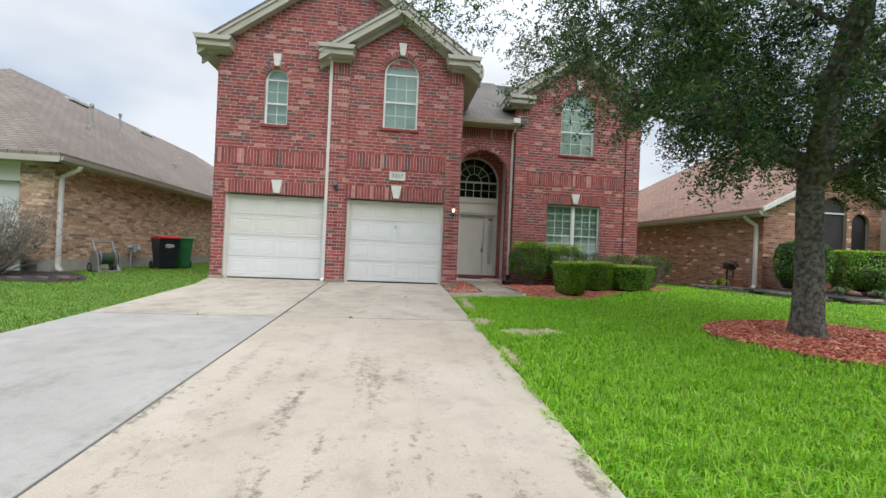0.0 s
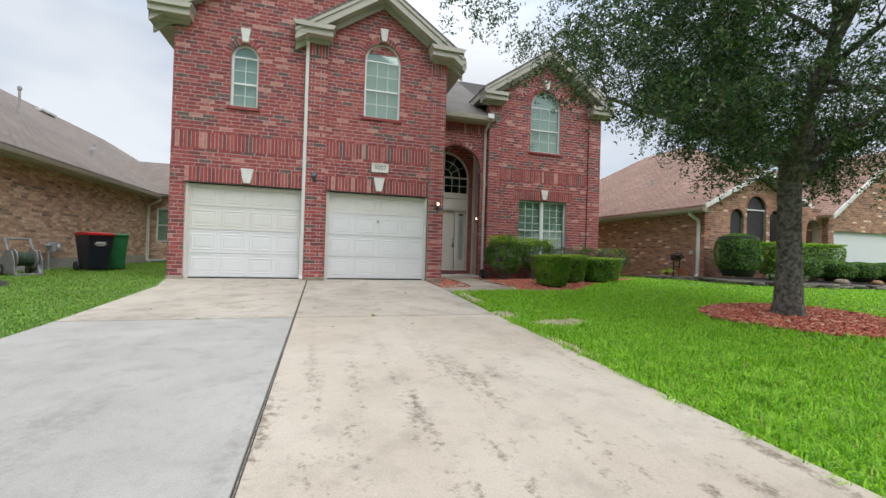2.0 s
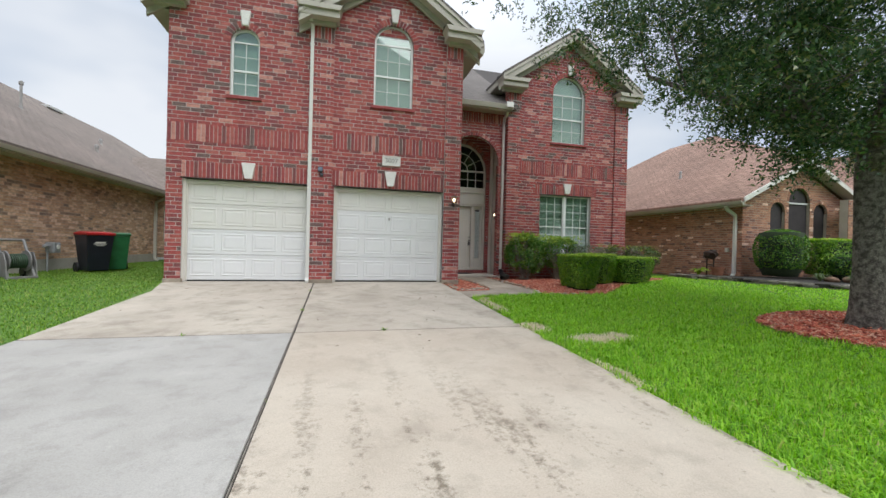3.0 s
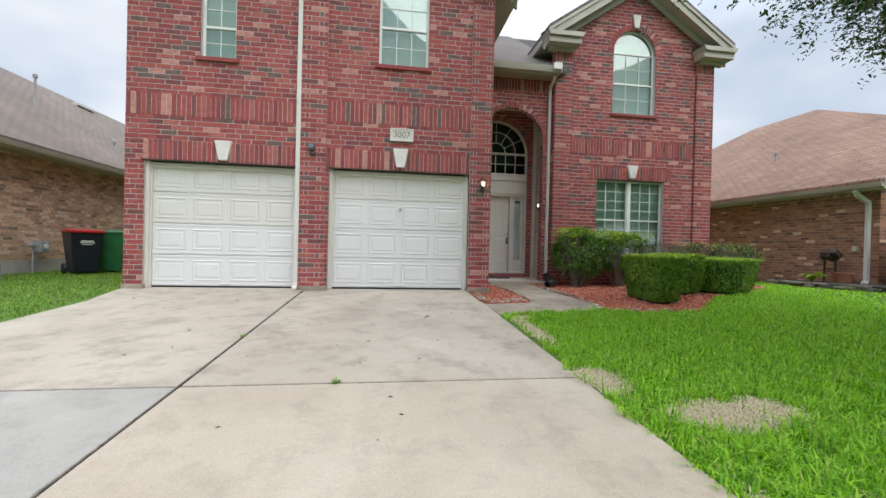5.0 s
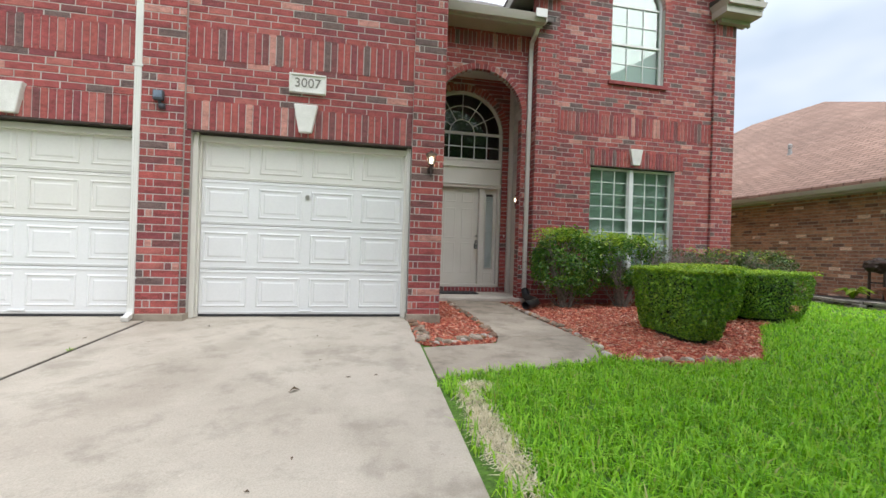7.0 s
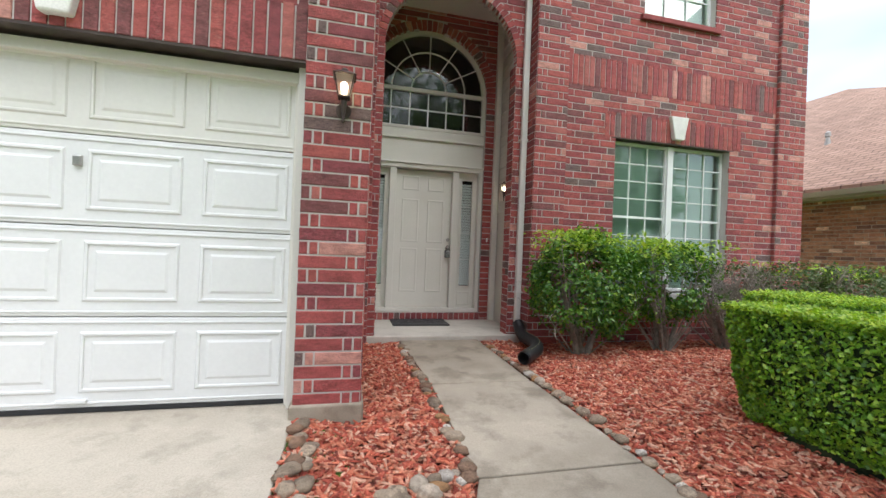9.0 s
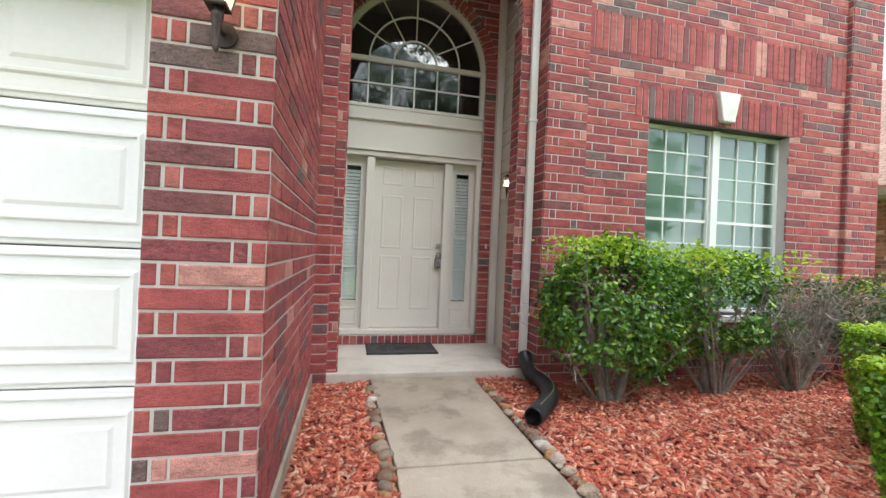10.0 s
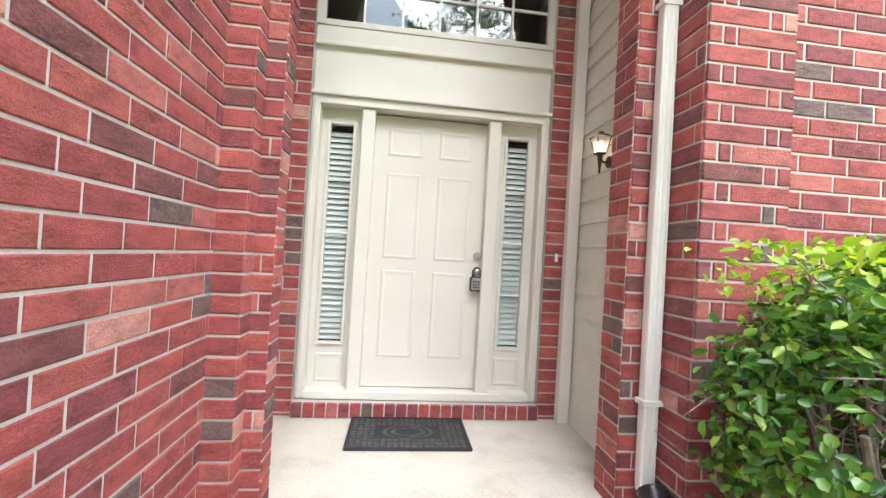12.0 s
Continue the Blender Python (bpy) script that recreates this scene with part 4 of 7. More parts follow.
def arched_window(name, xc, half, z0, spring, y, meet, cols, rows, label, key=True, spokes=0):
    w = thing(name, label, "window", "arched upper windows", "structure")
    f, yy = 0.045, y + 0.09
    part("window_frame", Geo().box(xc - half, xc - half + f, yy, yy + 0.06, z0, spring), frame_white, w, bevel=0.004)
    part("window_frame", Geo().box(xc + half - f, xc + half, yy, yy + 0.06, z0, spring), frame_white, w, bevel=0.004)
    part("window_frame", Geo().box(xc - half + f, xc + half - f, yy, yy + 0.06, z0, z0 + f), frame_white, w, bevel=0.004)
    part("window_frame", arc_band(xc, half - f, half, spring, yy, yy + 0.06), frame_white, w)
    part("meeting_rail", Geo().box(xc - half + f, xc + half - f, yy - 0.01, yy + 0.05, meet - 0.022, meet + 0.022), frame_white, w, bevel=0.004)
    part("transom_bar", Geo().box(xc - half + f, xc + half - f, yy + 0.004, yy + 0.05, spring - 0.016, spring + 0.016), frame_white, w, bevel=0.003)
    for a, b in ((z0 + f, meet - 0.022), (meet + 0.022, spring - 0.016)):
        p = part("pane", Geo().box(xc - half + f, xc + half - f, yy + 0.026, yy + 0.030, a, b), glass, w)
        p.visible_shadow = False
    p = part("pane", Geo().prism(arc_pts(xc, half - f, spring + 0.016), yy + 0.026, yy + 0.030), glass, w)
    p.visible_shadow = False
    grid_bars(xc - half + f, xc + half - f, z0 + f, meet - 0.022, yy + 0.016, cols, rows, w, 0.012)
    grid_bars(xc - half + f, xc + half - f, meet + 0.022, spring - 0.016, yy + 0.016, cols, rows, w, 0.012)
    for k in range(spokes):
        t = math.pi * (k + 1) / (spokes + 1)
        c, s = -math.cos(t), math.sin(t)
        r = half - f
        part("muntin", Geo().tube([(xc, yy + 0.04, spring), (xc + r * c, yy + 0.04, spring + r * s)], 0.007, 6), frame_white, w)
    blinds(xc - half + 0.02, xc + half - 0.02, yy + 0.10, z0 + 0.03, spring + half * 0.5, w)
    part("shade", Geo().prism(arc_pts(xc, half - 0.005, spring), yy + 0.14, yy + 0.15), blind_mat, w, "pale shade in the arched head")
    part("window_sill", Geo().box(xc - half - 0.06, xc + half + 0.06, y - 0.05, y + 0.12, z0 - 0.075, z0 - 0.004), brick_red, w, "brick sill", bevel=0.008)
    if key:
        kt = spring + half + 0.03
        part("keystone", Geo().prism([(xc - 0.062, kt), (xc + 0.062, kt), (xc + 0.105, kt + 0.32), (xc - 0.105, kt + 0.32)], y - 0.06, y + 0.05), stone_white, w, "white cast-stone keystone", bevel=0.01)
    return w


arched_window("window_1", *WIN_L, 0.02, 4.56, 2, 2, "narrow arched white window with blinds in red brick", spokes=3)
arched_window("window_2", *WIN_M, 0.0, 4.84, 3, 2, "tall arched white window with blinds in red brick")
arched_window("window_3", *WIN_R, BAY_Y, 5.01, 3, 2, "large arched white window with blinds in red brick")

w4 = thing("window_4", "paired white window with grid panes and closed blinds", "window", kind="structure")
y4 = BAY_Y + 0.10
for x0, x1 in ((5.09, 5.985), (6.035, 6.91)):
    for a, b, c, e in ((x0, x0 + 0.04, 0.62, 2.58), (x1 - 0.04, x1, 0.62, 2.58), (x0 + 0.04, x1 - 0.04, 0.62, 0.66), (x0 + 0.04, x1 - 0.04, 2.54, 2.58)):
        part("window_frame", Geo().box(a, b, y4, y4 + 0.06, c, e), frame_white, w4, bevel=0.004)
    for a, b in ((0.66, 1.58), (1.61, 2.54)):
        p = part("pane", Geo().box(x0 + 0.04, x1 - 0.04, y4 + 0.026, y4 + 0.030, a, b), glass, w4)
        p.visible_shadow = False
    part("meeting_rail", Geo().box(x0 + 0.04, x1 - 0.04, y4 + 0.01, y4 + 0.05, 1.58, 1.61), frame_white, w4)
    grid_bars(x0 + 0.04, x1 - 0.04, 0.66, 1.58, y4 + 0.016, 3, 4, w4, 0.012)
    grid_bars(x0 + 0.04, x1 - 0.04, 1.61, 2.54, y4 + 0.016, 3, 4, w4, 0.012)
part("mullion", Geo().box(5.965, 6.055, y4 - 0.03, y4 + 0.05, 0.62, 2.58), frame_white, w4, bevel=0.005)
blinds(5.12, 6.88, y4 + 0.11, 0.64, 2.56, w4)
part("window_sill", Geo().box(5.03, 6.97, BAY_Y - 0.05, BAY_Y + 0.12, 0.53, 0.60), stone_white, w4, "white sill", bevel=0.008)
part("steel_lintel", Geo().box(5.03, 6.97, BAY_Y - 0.01, BAY_Y + 0.1, 2.585, 2.598), metal_dark, w4)


def keystone(x, y, z, h=0.34):
    k = solid("keystone", Geo().prism([(x - 0.075, z), (x + 0.075, z), (x + 0.14, z + h), (x - 0.14, z + h)], y - 0.065, y + 0.05), stone_white, bevel=0.012)
    return tagged(k, "white cast-stone keystone set in a soldier course", "keystone", "keystones", "structure")


keystone(-2.855, 0.02, 2.225)
keystone(0.20, 0.0, 2.255)
keystone(6.02, BAY_Y, 2.64, 0.31)

# ---- front door, side lights and fan window ----
entry = thing("door_1", "cream panelled front door, closed, with a key box on its knob", "front door", kind="structure")
yf = 3.16


def moulded(x0, x1, z0, z1, y, depth, parent, name="raised_panel", mat=None, inset=0.03):
    g = Geo()
    ring = [(0.0, 0.0), (0.008, depth), (0.016, depth), (inset, -0.002)]
    for i, o in ring:
        g.v += [(x0 + i, y + o, z0 + i), (x1 - i, y + o, z0 + i), (x1 - i, y + o, z1 - i), (x0 + i, y + o, z1 - i)]
    for r in range(len(ring) - 1):
        g.f += [(r * 4 + q, r * 4 + (q + 1) % 4, r * 4 + 4 + (q + 1) % 4, r * 4 + 4 + q) for q in range(4)]
    m = (len(ring) - 1) * 4
    g.f += [(m, m + 1, m + 2, m + 3)]
    return part(name, g, mat or cream_paint, parent)


yd = 3.245
leaf = part("door_leaf", Geo().box(2.412, 3.318, yd, yd + 0.045, 0.195, 2.228), cream_paint, entry, bevel=0.004)
for z0, z1 in ((1.93, 2.14), (1.16, 1.80), (0.42, 1.07)):
    for x0, x1 in ((2.545, 2.80), (2.93, 3.185)):
        moulded(x0, x1, z0, z1, yd - 0.001, -0.005, leaf)
for x0, x1 in ((2.375, 2.41), (3.32, 3.355)):
    part("mullion_post", Geo().box(x0 - 0.03, x1 + 0.03, yf - 0.005, yd + 0.05, 0.16, 2.235), cream_paint, entry, bevel=0.006)
for x0, x1 in ((1.99, 2.05), (3.69, 3.75)):
    part("casing", Geo().box(x0, x1, yf - 0.02, yd + 0.05, 0.14, 2.30), cream_paint, entry, bevel=0.006)
    part("casing_bead", Geo().box(x0 + 0.018, x1 - 0.018, yf - 0.032, yf - 0.018, 0.14, 2.30), cream_paint, entry, bevel=0.004)
part("head_casing", Geo().box(1.99, 3.75, yf - 0.025, yd + 0.05, 2.24, 2.30), cream_paint, entry, bevel=0.006)
part("head_moulding", Geo().box(1.97, 3.77, yf - 0.05, yf, 2.30, 2.325), cream_paint, entry, bevel=0.006)
part("threshold", Geo().box(2.05, 3.69, yf - 0.03, yd + 0.05, 0.135, 0.19), cream_paint, entry, bevel=0.004)
for x0, x1 in ((2.05, 2.345), (3.385, 3.69)):
    xm = (x0 + x1) / 2
    a, b = xm - 0.085, xm + 0.085
    sl = thing("sidelight", "narrow cream sidelight with white blinds behind glass", "sidelight", "sidelights by the door", "structure")
    for p, q, c, e in ((x0, a, 0.19, 2.24), (b, x1, 0.19, 2.24), (a, b, 0.19, 0.52), (a, b, 2.13, 2.24)):
        part("stile", Geo().box(p, q, yd - 0.01, yd + 0.03, c, e), cream_paint, sl)
    for p, q, c, e in ((a - 0.02, a + 0.004, 0.50, 2.15), (b - 0.004, b + 0.02, 0.50, 2.15), (a + 0.004, b - 0.004, 0.50, 0.524), (a + 0.004, b - 0.004, 2.126, 2.15)):
        part("bead", Geo().box(p, q, yd - 0.024, yd - 0.008, c, e), cream_paint, sl, bevel=0.004)
    moulded(x0 + 0.05, x1 - 0.05, 0.23, 0.44, yd - 0.011, -0.006, sl)
    gp = part("pane", Geo().box(a, b, yd + 0.008, yd + 0.012, 0.52, 2.13), glass_clear, sl)
    gp.visible_shadow = False
    for k in range(1, 4):
        z = 0.52 + 1.61 * k / 4
        part("muntin", Geo().box(a, b, yd + 0.002, yd + 0.008, z - 0.006, z + 0.006), frame_white, sl)
    blinds(a - 0.01, b + 0.01, yd + 0.038, 0.53, 2.12, sl, 0.042, -1.0)
part("frieze_panel", Geo().box(1.987, 3.753, yf + 0.02, yf + 0.1, 2.325, 2.67), cream_paint, entry)
part("frieze_moulding", Geo().box(1.987, 3.753, yf - 0.015, yf + 0.1, 2.67, 2.70), cream_paint, entry, bevel=0.006)
part("window_apron", Geo().box(1.987, 3.753, yf, yf + 0.1, 2.70, 2.815), cream_paint, entry, bevel=0.005)

fan = thing("window_5", "arched white fan window with dark glass above the door", "window", kind="structure")
fx, fr, fz, fs = FAN
part("window_frame", arc_band(fx, fr - 0.06, fr, fs, yf - 0.01, yf + 0.07, 32), cream_paint, fan)
for a, b in ((fx - fr, fx - fr + 0.055), (fx + fr - 0.055, fx + fr)):
    part("window_frame", Geo().box(a, b, yf - 0.01, yf + 0.07, fz, fs), cream_paint, fan, bevel=0.004)
part("transom_bar", Geo().box(fx - fr + 0.055, fx + fr - 0.055, yf - 0.008, yf + 0.06, fs - 0.028, fs + 0.028), cream_paint, fan, bevel=0.005)
part("window_frame", Geo().box(fx - fr + 0.055, fx + fr - 0.055, yf - 0.008, yf + 0.06, fz - 0.004, fz + 0.04), cream_paint, fan, bevel=0.005)
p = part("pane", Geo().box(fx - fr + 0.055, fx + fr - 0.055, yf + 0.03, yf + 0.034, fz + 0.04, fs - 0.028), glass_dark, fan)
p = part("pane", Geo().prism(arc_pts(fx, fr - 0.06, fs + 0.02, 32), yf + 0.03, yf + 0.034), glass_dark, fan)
grid_bars(fx - fr + 0.055, fx + fr - 0.055, fz + 0.04, fs - 0.028, yf + 0.022, 6, 2, fan, 0.016)
for r in (0.26, 0.55):
    part("muntin", arc_band(fx, r - 0.009, r + 0.009, fs + 0.028, yf + 0.012, yf + 0.028, 24), frame_white, fan)
for k in range(1, 6):
    t = math.pi * k / 6
    c, s = -math.cos(t), math.sin(t)
    part("muntin", Geo().tube([(fx + 0.26 * c, yf + 0.02, fs + 0.26 * s + 0.02), (fx + 0.83 * c, yf + 0.02, fs + 0.83 * s)], 0.009, 6), frame_white, fan)

# rowlock step under the door
step = solid("door_step", Geo().box(1.99, 3.75, 3.06, 3.25, 0.031, 0.128), mortar)
tagged(step, "row of upright red bricks forming the door step", "door step", kind="structure")
k = 22
me = None
for i in range(k):
    if me is None:
        me = Geo().add(brick_verts(Vector(), X, -Y, -0.035, 0.035, 0.036, 0.132, 0.008, 0.02), BRICK_FACES).mesh("brick")
        me.materials.append(brick_red_one)
    b = new("brick", me)
    b.parent = step
    b.location = (1.99 + 1.76 * (i + 0.5) / k, 3.06, 0)

# ---- fixtures on the house ----
spout_mat = surface("painted_downspout", (0.68, 0.67, 0.63), (0.74, 0.73, 0.69), 2, 50, 0.45, 0.05, speck=0.96)
glow = bpy.data.materials.new("lamp_glow")
glow.use_nodes = True
glow.node_tree.nodes["Principled BSDF"].inputs["Emission Color"].default_value = (1.0, 0.82, 0.55, 1)
glow.node_tree.nodes["Principled BSDF"].inputs["Emission Strength"].default_value = 9.0
lamp_glass = bpy.data.materials.new("frosted_lamp_glass")
lamp_glass.use_nodes = True
lg = lamp_glass.node_tree.nodes["Principled BSDF"]
lg.inputs["Base Color"].default_value = (0.9, 0.87, 0.8, 1)
lg.inputs["Roughness"].default_value = 0.35
lg.inputs["Transmission Weight"].default_value = 0.85
lg.inputs["IOR"].default_value = 1.2


def rect_pipe(name, path, w, d, material, parent, label=""):
    """A square-section pipe along points that run in the y-z plane or straight."""
    g = Geo()
    path = [Vector(p) for p in path]
    for i, p in enumerate(path):
        t = (path[min(i + 1, len(path) - 1)] - path[max(i - 1, 0)]).normalized()
        side = X if abs(t.x) < 0.9 else Y
        side = (side - t * side.dot(t)).normalized()
        nrm = t.cross(side)
        g.v += [tuple(p + side * a * w / 2 + nrm * b * d / 2) for a, b in ((-1, -1), (1, -1), (1, 1), (-1, 1))]
    for i in range(len(path) - 1):
        g.f += [(4 * i + k, 4 * i + (k + 1) % 4, 4 * i + 4 + (k + 1) % 4, 4 * i + 4 + k) for k in range(4)]
    g.f += [(3, 2, 1, 0), tuple(4 * (len(path) - 1) + k for k in range(4))]
    return part(name, g, material, parent, label, bevel=0.008)


def downspout(x, y, z0, z1, label, outlet, top):
    d = thing("downspout", label, "downspout", "downspouts", "structure")
    rect_pipe("pipe", [(x, y, z0), (x, y, z1)], 0.075, 0.055, spout_mat, d)
    for k in (-1, 0, 1):
        part("rib", Geo().box(x + k * 0.022 - 0.004, x + k * 0.022 + 0.004, y - 0.032, y - 0.026, z0 + 0.05, z1 - 0.02), spout_mat, d)
    rect_pipe("top_elbow", [(x, y, z1), (x, y - 0.05, z1 + 0.12), *top], 0.075, 0.055, spout_mat, d)
    rect_pipe("foot_elbow", [(x, y, z0 + 0.01), *outlet], 0.075, 0.055, spout_mat, d)
    for z in (z0 + 0.35, (z0 + z1) / 2, z1 - 0.3):
        part("strap", Geo().box(x - 0.05, x + 0.05, y - 0.036, y + 0.03, z - 0.012, z + 0.012), spout_mat, d)
    return d


downspout(-1.605, -0.04, 0.12, 5.60, "cream metal downspout running down the brick pilaster", [(-1.605, -0.06, 0.06), (-1.605, -0.17, 0.02)], [(-1.66, -0.18, 5.84), (-1.66, -0.22, 5.98)])
downspout(3.885, PORCH_Y - 0.05, 0.22, 4.72, "cream metal downspout beside the porch arch", [(3.88, PORCH_Y - 0.06, 0.18), (3.87, PORCH_Y - 0.12, 0.12)], [(3.885, 1.80, 4.90), (3.885, 1.70, 5.0)])

gut = thing("gutter", "grey-beige metal gutter along the porch eave", "gutter", kind="structure")
part("trough", Geo().prism([(1.66, 4.99), (1.57, 5.0), (1.55, 5.06), (1.53, 5.13), (1.545, 5.13), (1.565, 5.06), (1.585, 5.015), (1.66, 5.005)], 1.98, 3.97, "x"), taupe_paint, gut)
part("end_cap", Geo().box(3.965, 3.98, 1.53, 1.66, 4.99, 5.13), spout_mat, gut)
part("splash_guard", Geo().box(3.76, 3.97, 1.50, 1.525, 5.05, 5.20), spout_mat, gut, "white metal splash guard", bevel=0.004)

# corrugated drain tube
path = [(3.87, 1.93, 0.20), (3.86, 1.83, 0.12), (3.85, 1.70, 0.075), (3.86, 1.52, 0.065), (3.83, 1.34, 0.062), (3.74, 1.16, 0.062), (3.60, 1.00, 0.062), (3.46, 0.86, 0.062)]
fine, rad = [], []
pv = [Vector(p) for p in path]
for i in range(len(pv) - 1):
    for k in range(10):
        t = k / 10
        a, b, c, d = pv[max(i - 1, 0)], pv[i], pv[i + 1], pv[min(i + 2, len(pv) - 1)]
        fine.append(0.5 * ((2 * b) + (c - a) * t + (2 * a - 5 * b + 4 * c - d) * t * t + (3 * b - a - 3 * c + d) * t ** 3))
        rad.append(0.068 if k % 2 else 0.058)
fine.append(pv[-1])
rad.append(0.060)
tube = tagged(part("drain_tube", Geo().tube(fine, rad, 18, closed=False), plastic_black, None, smooth=True), "black corrugated drain tube lying on the red mulch", "drain tube")
part("tube_lining", Geo().tube(fine[-14:], 0.046, 18, closed=False), rubber_black, tube, smooth=True)
part("rim", Geo().tube([fine[-1] + (fine[-1] - fine[-2]) * f for f in (0.0, 0.25)], 0.063, 18, closed=False), plastic_black, tube)
stripe = part("stripe", Geo().tube([q + Vector((0.034, 0.012, 0.060)) for q in fine[8:-4]], 0.0035, 5), surface("faded_yellow_stripe", (0.4, 0.38, 0.2), (0.45, 0.42, 0.24), 5, 40, 0.6), tube, "faded yellow stripe")


def carriage_lamp(m, size, label):
    """A four-sided lantern on a wall plate; the wall is at y = 0 behind it."""
    L = thing("wall_lamp", label, "wall lamp", "lit porch lamps")
    s = size
    part("wall_plate", Geo().tube([(0, 0.0, -0.10 * s), (0, -0.02 * s, -0.10 * s)], 0.062 * s, 20), metal_dark, L, smooth=False)
    part("bracket", Geo().tube([(0, -0.02 * s, -0.10 * s), (0, -0.07 * s, -0.11 * s), (0, -0.11 * s, -0.08 * s), (0, -0.115 * s, -0.03 * s)], 0.012 * s, 8), metal_dark, L, smooth=True)
    part("finial", Geo().lathe([(0.004 * s, -0.23 * s), (0.014 * s, -0.215 * s), (0.01 * s, -0.20 * s), (0.02 * s, -0.12 * s), (0.026 * s, -0.07 * s), (0.03 * s, -0.03 * s)], 0, -0.115 * s, 12), metal_dark, L, smooth=True)

    def ring(h0, w0, h1, w1):
        g = Geo()
        for h, w in ((h0, w0), (h1, w1)):
            g.v += [(a * w * s, -0.115 * s + b * w * s, h * s) for a, b in ((-1, -1), (1, -1), (1, 1), (-1, 1))]
        g.f += [(k, (k + 1) % 4, (k + 1) % 4 + 4, k + 4) for k in range(4)]
        return g
    part("base_tray", Geo().box(-0.048 * s, 0.048 * s, -0.163 * s, -0.067 * s, -0.03 * s, -0.012 * s), metal_dark, L, bevel=0.004)
    part("lamp_pane", ring(-0.012, 0.043, 0.15, 0.075), lamp_glass, L, "frosted glass lit from inside")
    for a, b in ((-1, -1), (1, -1), (1, 1), (-1, 1)):
        part("corner_bar", Geo().tube([(a * 0.045 * s, (-0.115 + b * 0.045) * s, -0.012 * s), (a * 0.077 * s, (-0.115 + b * 0.077) * s, 0.15 * s)], 0.005 * s, 6), metal_dark, L)
    roof_g = ring(0.15, 0.092, 0.185, 0.045)
    roof_g.f += [(3, 2, 1, 0), (4, 5, 6, 7)]
    part("lamp_roof", roof_g, metal_dark, L)
    part("cap", Geo().lathe([(0.03 * s, 0.185 * s), (0.034 * s, 0.20 * s), (0.02 * s, 0.215 * s), (0.004 * s, 0.225 * s)], 0, -0.115 * s, 12), metal_dark, L, smooth=True)
    part("bulb", Geo().lathe([(0.012 * s, 0.0), (0.02 * s, 0.02 * s), (0.03 * s, 0.06 * s), (0.026 * s, 0.09 * s), (0.004 * s, 0.11 * s)], 0, -0.115 * s, 14), glow, L, "glowing warm bulb", smooth=True)
    L.matrix_world = m
    return L


carriage_lamp(pose(1.735, -0.058, 1.97), 0.74, "bronze lantern lamp, lit, on the brick pilaster")
carriage_lamp(pose(3.965, 2.62, 1.92, 0, 0, -90), 0.60, "small bronze lantern lamp, lit, on porch siding")

bell = thing("doorbell", "small white doorbell button on the brick", "doorbell")
part("plate", Geo().box(3.825, 3.845, 3.076, 3.094, 1.205, 1.265), frame_white, bell, bevel=0.003)
part("button", Geo().tube([(3.835, 3.078, 1.235), (3.835, 3.070, 1.235)], 0.006, 10), stone_white, bell)

part("deadbolt", Geo().tube([(3.262, yd, 1.215), (3.262, yd - 0.03, 1.215)], 0.028, 18), metal_nickel, leaf, "round nickel deadbolt", bevel=0.004)
part("knob", Geo().tube([(3.262, yd, 1.09), (3.262, yd - 0.02, 1.09), (3.262, yd - 0.035, 1.09), (3.262, yd - 0.06, 1.09), (3.262, yd - 0.07, 1.09)], [0.03, 0.014, 0.02, 0.028, 0.018], 16), metal_nickel, leaf, "nickel door knob", smooth=True)
kb = thing("key_lock_box", "black and grey key box hanging from the door knob", "key box")
part("body", Geo().box(3.222, 3.292, yd - 0.075, yd - 0.035, 0.955, 1.045), surface("key_box_grey", (0.28, 0.28, 0.27), (0.36, 0.36, 0.35), 8, 60, 0.5), kb, "grey key box face", bevel=0.008)
part("surround", Geo().box(3.214, 3.300, yd - 0.066, yd - 0.03, 0.945, 1.052), rubber_black, kb, bevel=0.008)
part("shackle", Geo().tube([(3.232, yd - 0.05, 1.04), (3.232, yd - 0.05, 1.09), (3.243, yd - 0.05, 1.118), (3.262, yd - 0.05, 1.126), (3.281, yd - 0.05, 1.118), (3.290, yd - 0.05, 1.09), (3.290, yd - 0.05, 1.04)], 0.006, 8), metal_dark, kb, smooth=True)
for i in range(3):
    for j in range(3):
        part("key", Geo().box(3.234 + 0.017 * i, 3.245 + 0.017 * i, yd - 0.079, yd - 0.074, 0.972 + 0.02 * j, 0.984 + 0.02 * j), rubber_black, kb)

# door mat
mat = thing("door_mat", "black rubber door mat with a moulded scroll border", "door mat")
part("base", Geo().box(2.41, 3.18, 2.60, 3.05, 0.031, 0.042), rubber_black, mat, bevel=0.004)
for a, b, c, e in ((2.41, 3.18, 2.60, 2.615), (2.41, 3.18, 3.035, 3.05), (2.41, 2.425, 2.615, 3.035), (3.165, 3.18, 2.615, 3.035)):
    part("rim", Geo().box(a, b, c, e, 0.04, 0.050), rubber_black, mat, bevel=0.003)
tile_mat = surface("worn_rubber_tile", (0.035, 0.038, 0.04), (0.085, 0.09, 0.092), 14, 60, 0.5)
g = Geo()
for ix in range(19):
    for iy in range(11):
        if 4 <= ix <= 14 and 3 <= iy <= 7:
            continue
        x, y = 2.432 + ix * 0.0382, 2.622 + iy * 0.0373
        j = rng.uniform(0.0, 0.006, 4)
        g.box(x + j[0], x + 0.033 - j[1], y + j[2], y + 0.032 - j[3], 0.041, 0.0475)
tagged(part("cobble_pattern", g, tile_mat, mat, "raised cobble pattern"), kind="stuff")
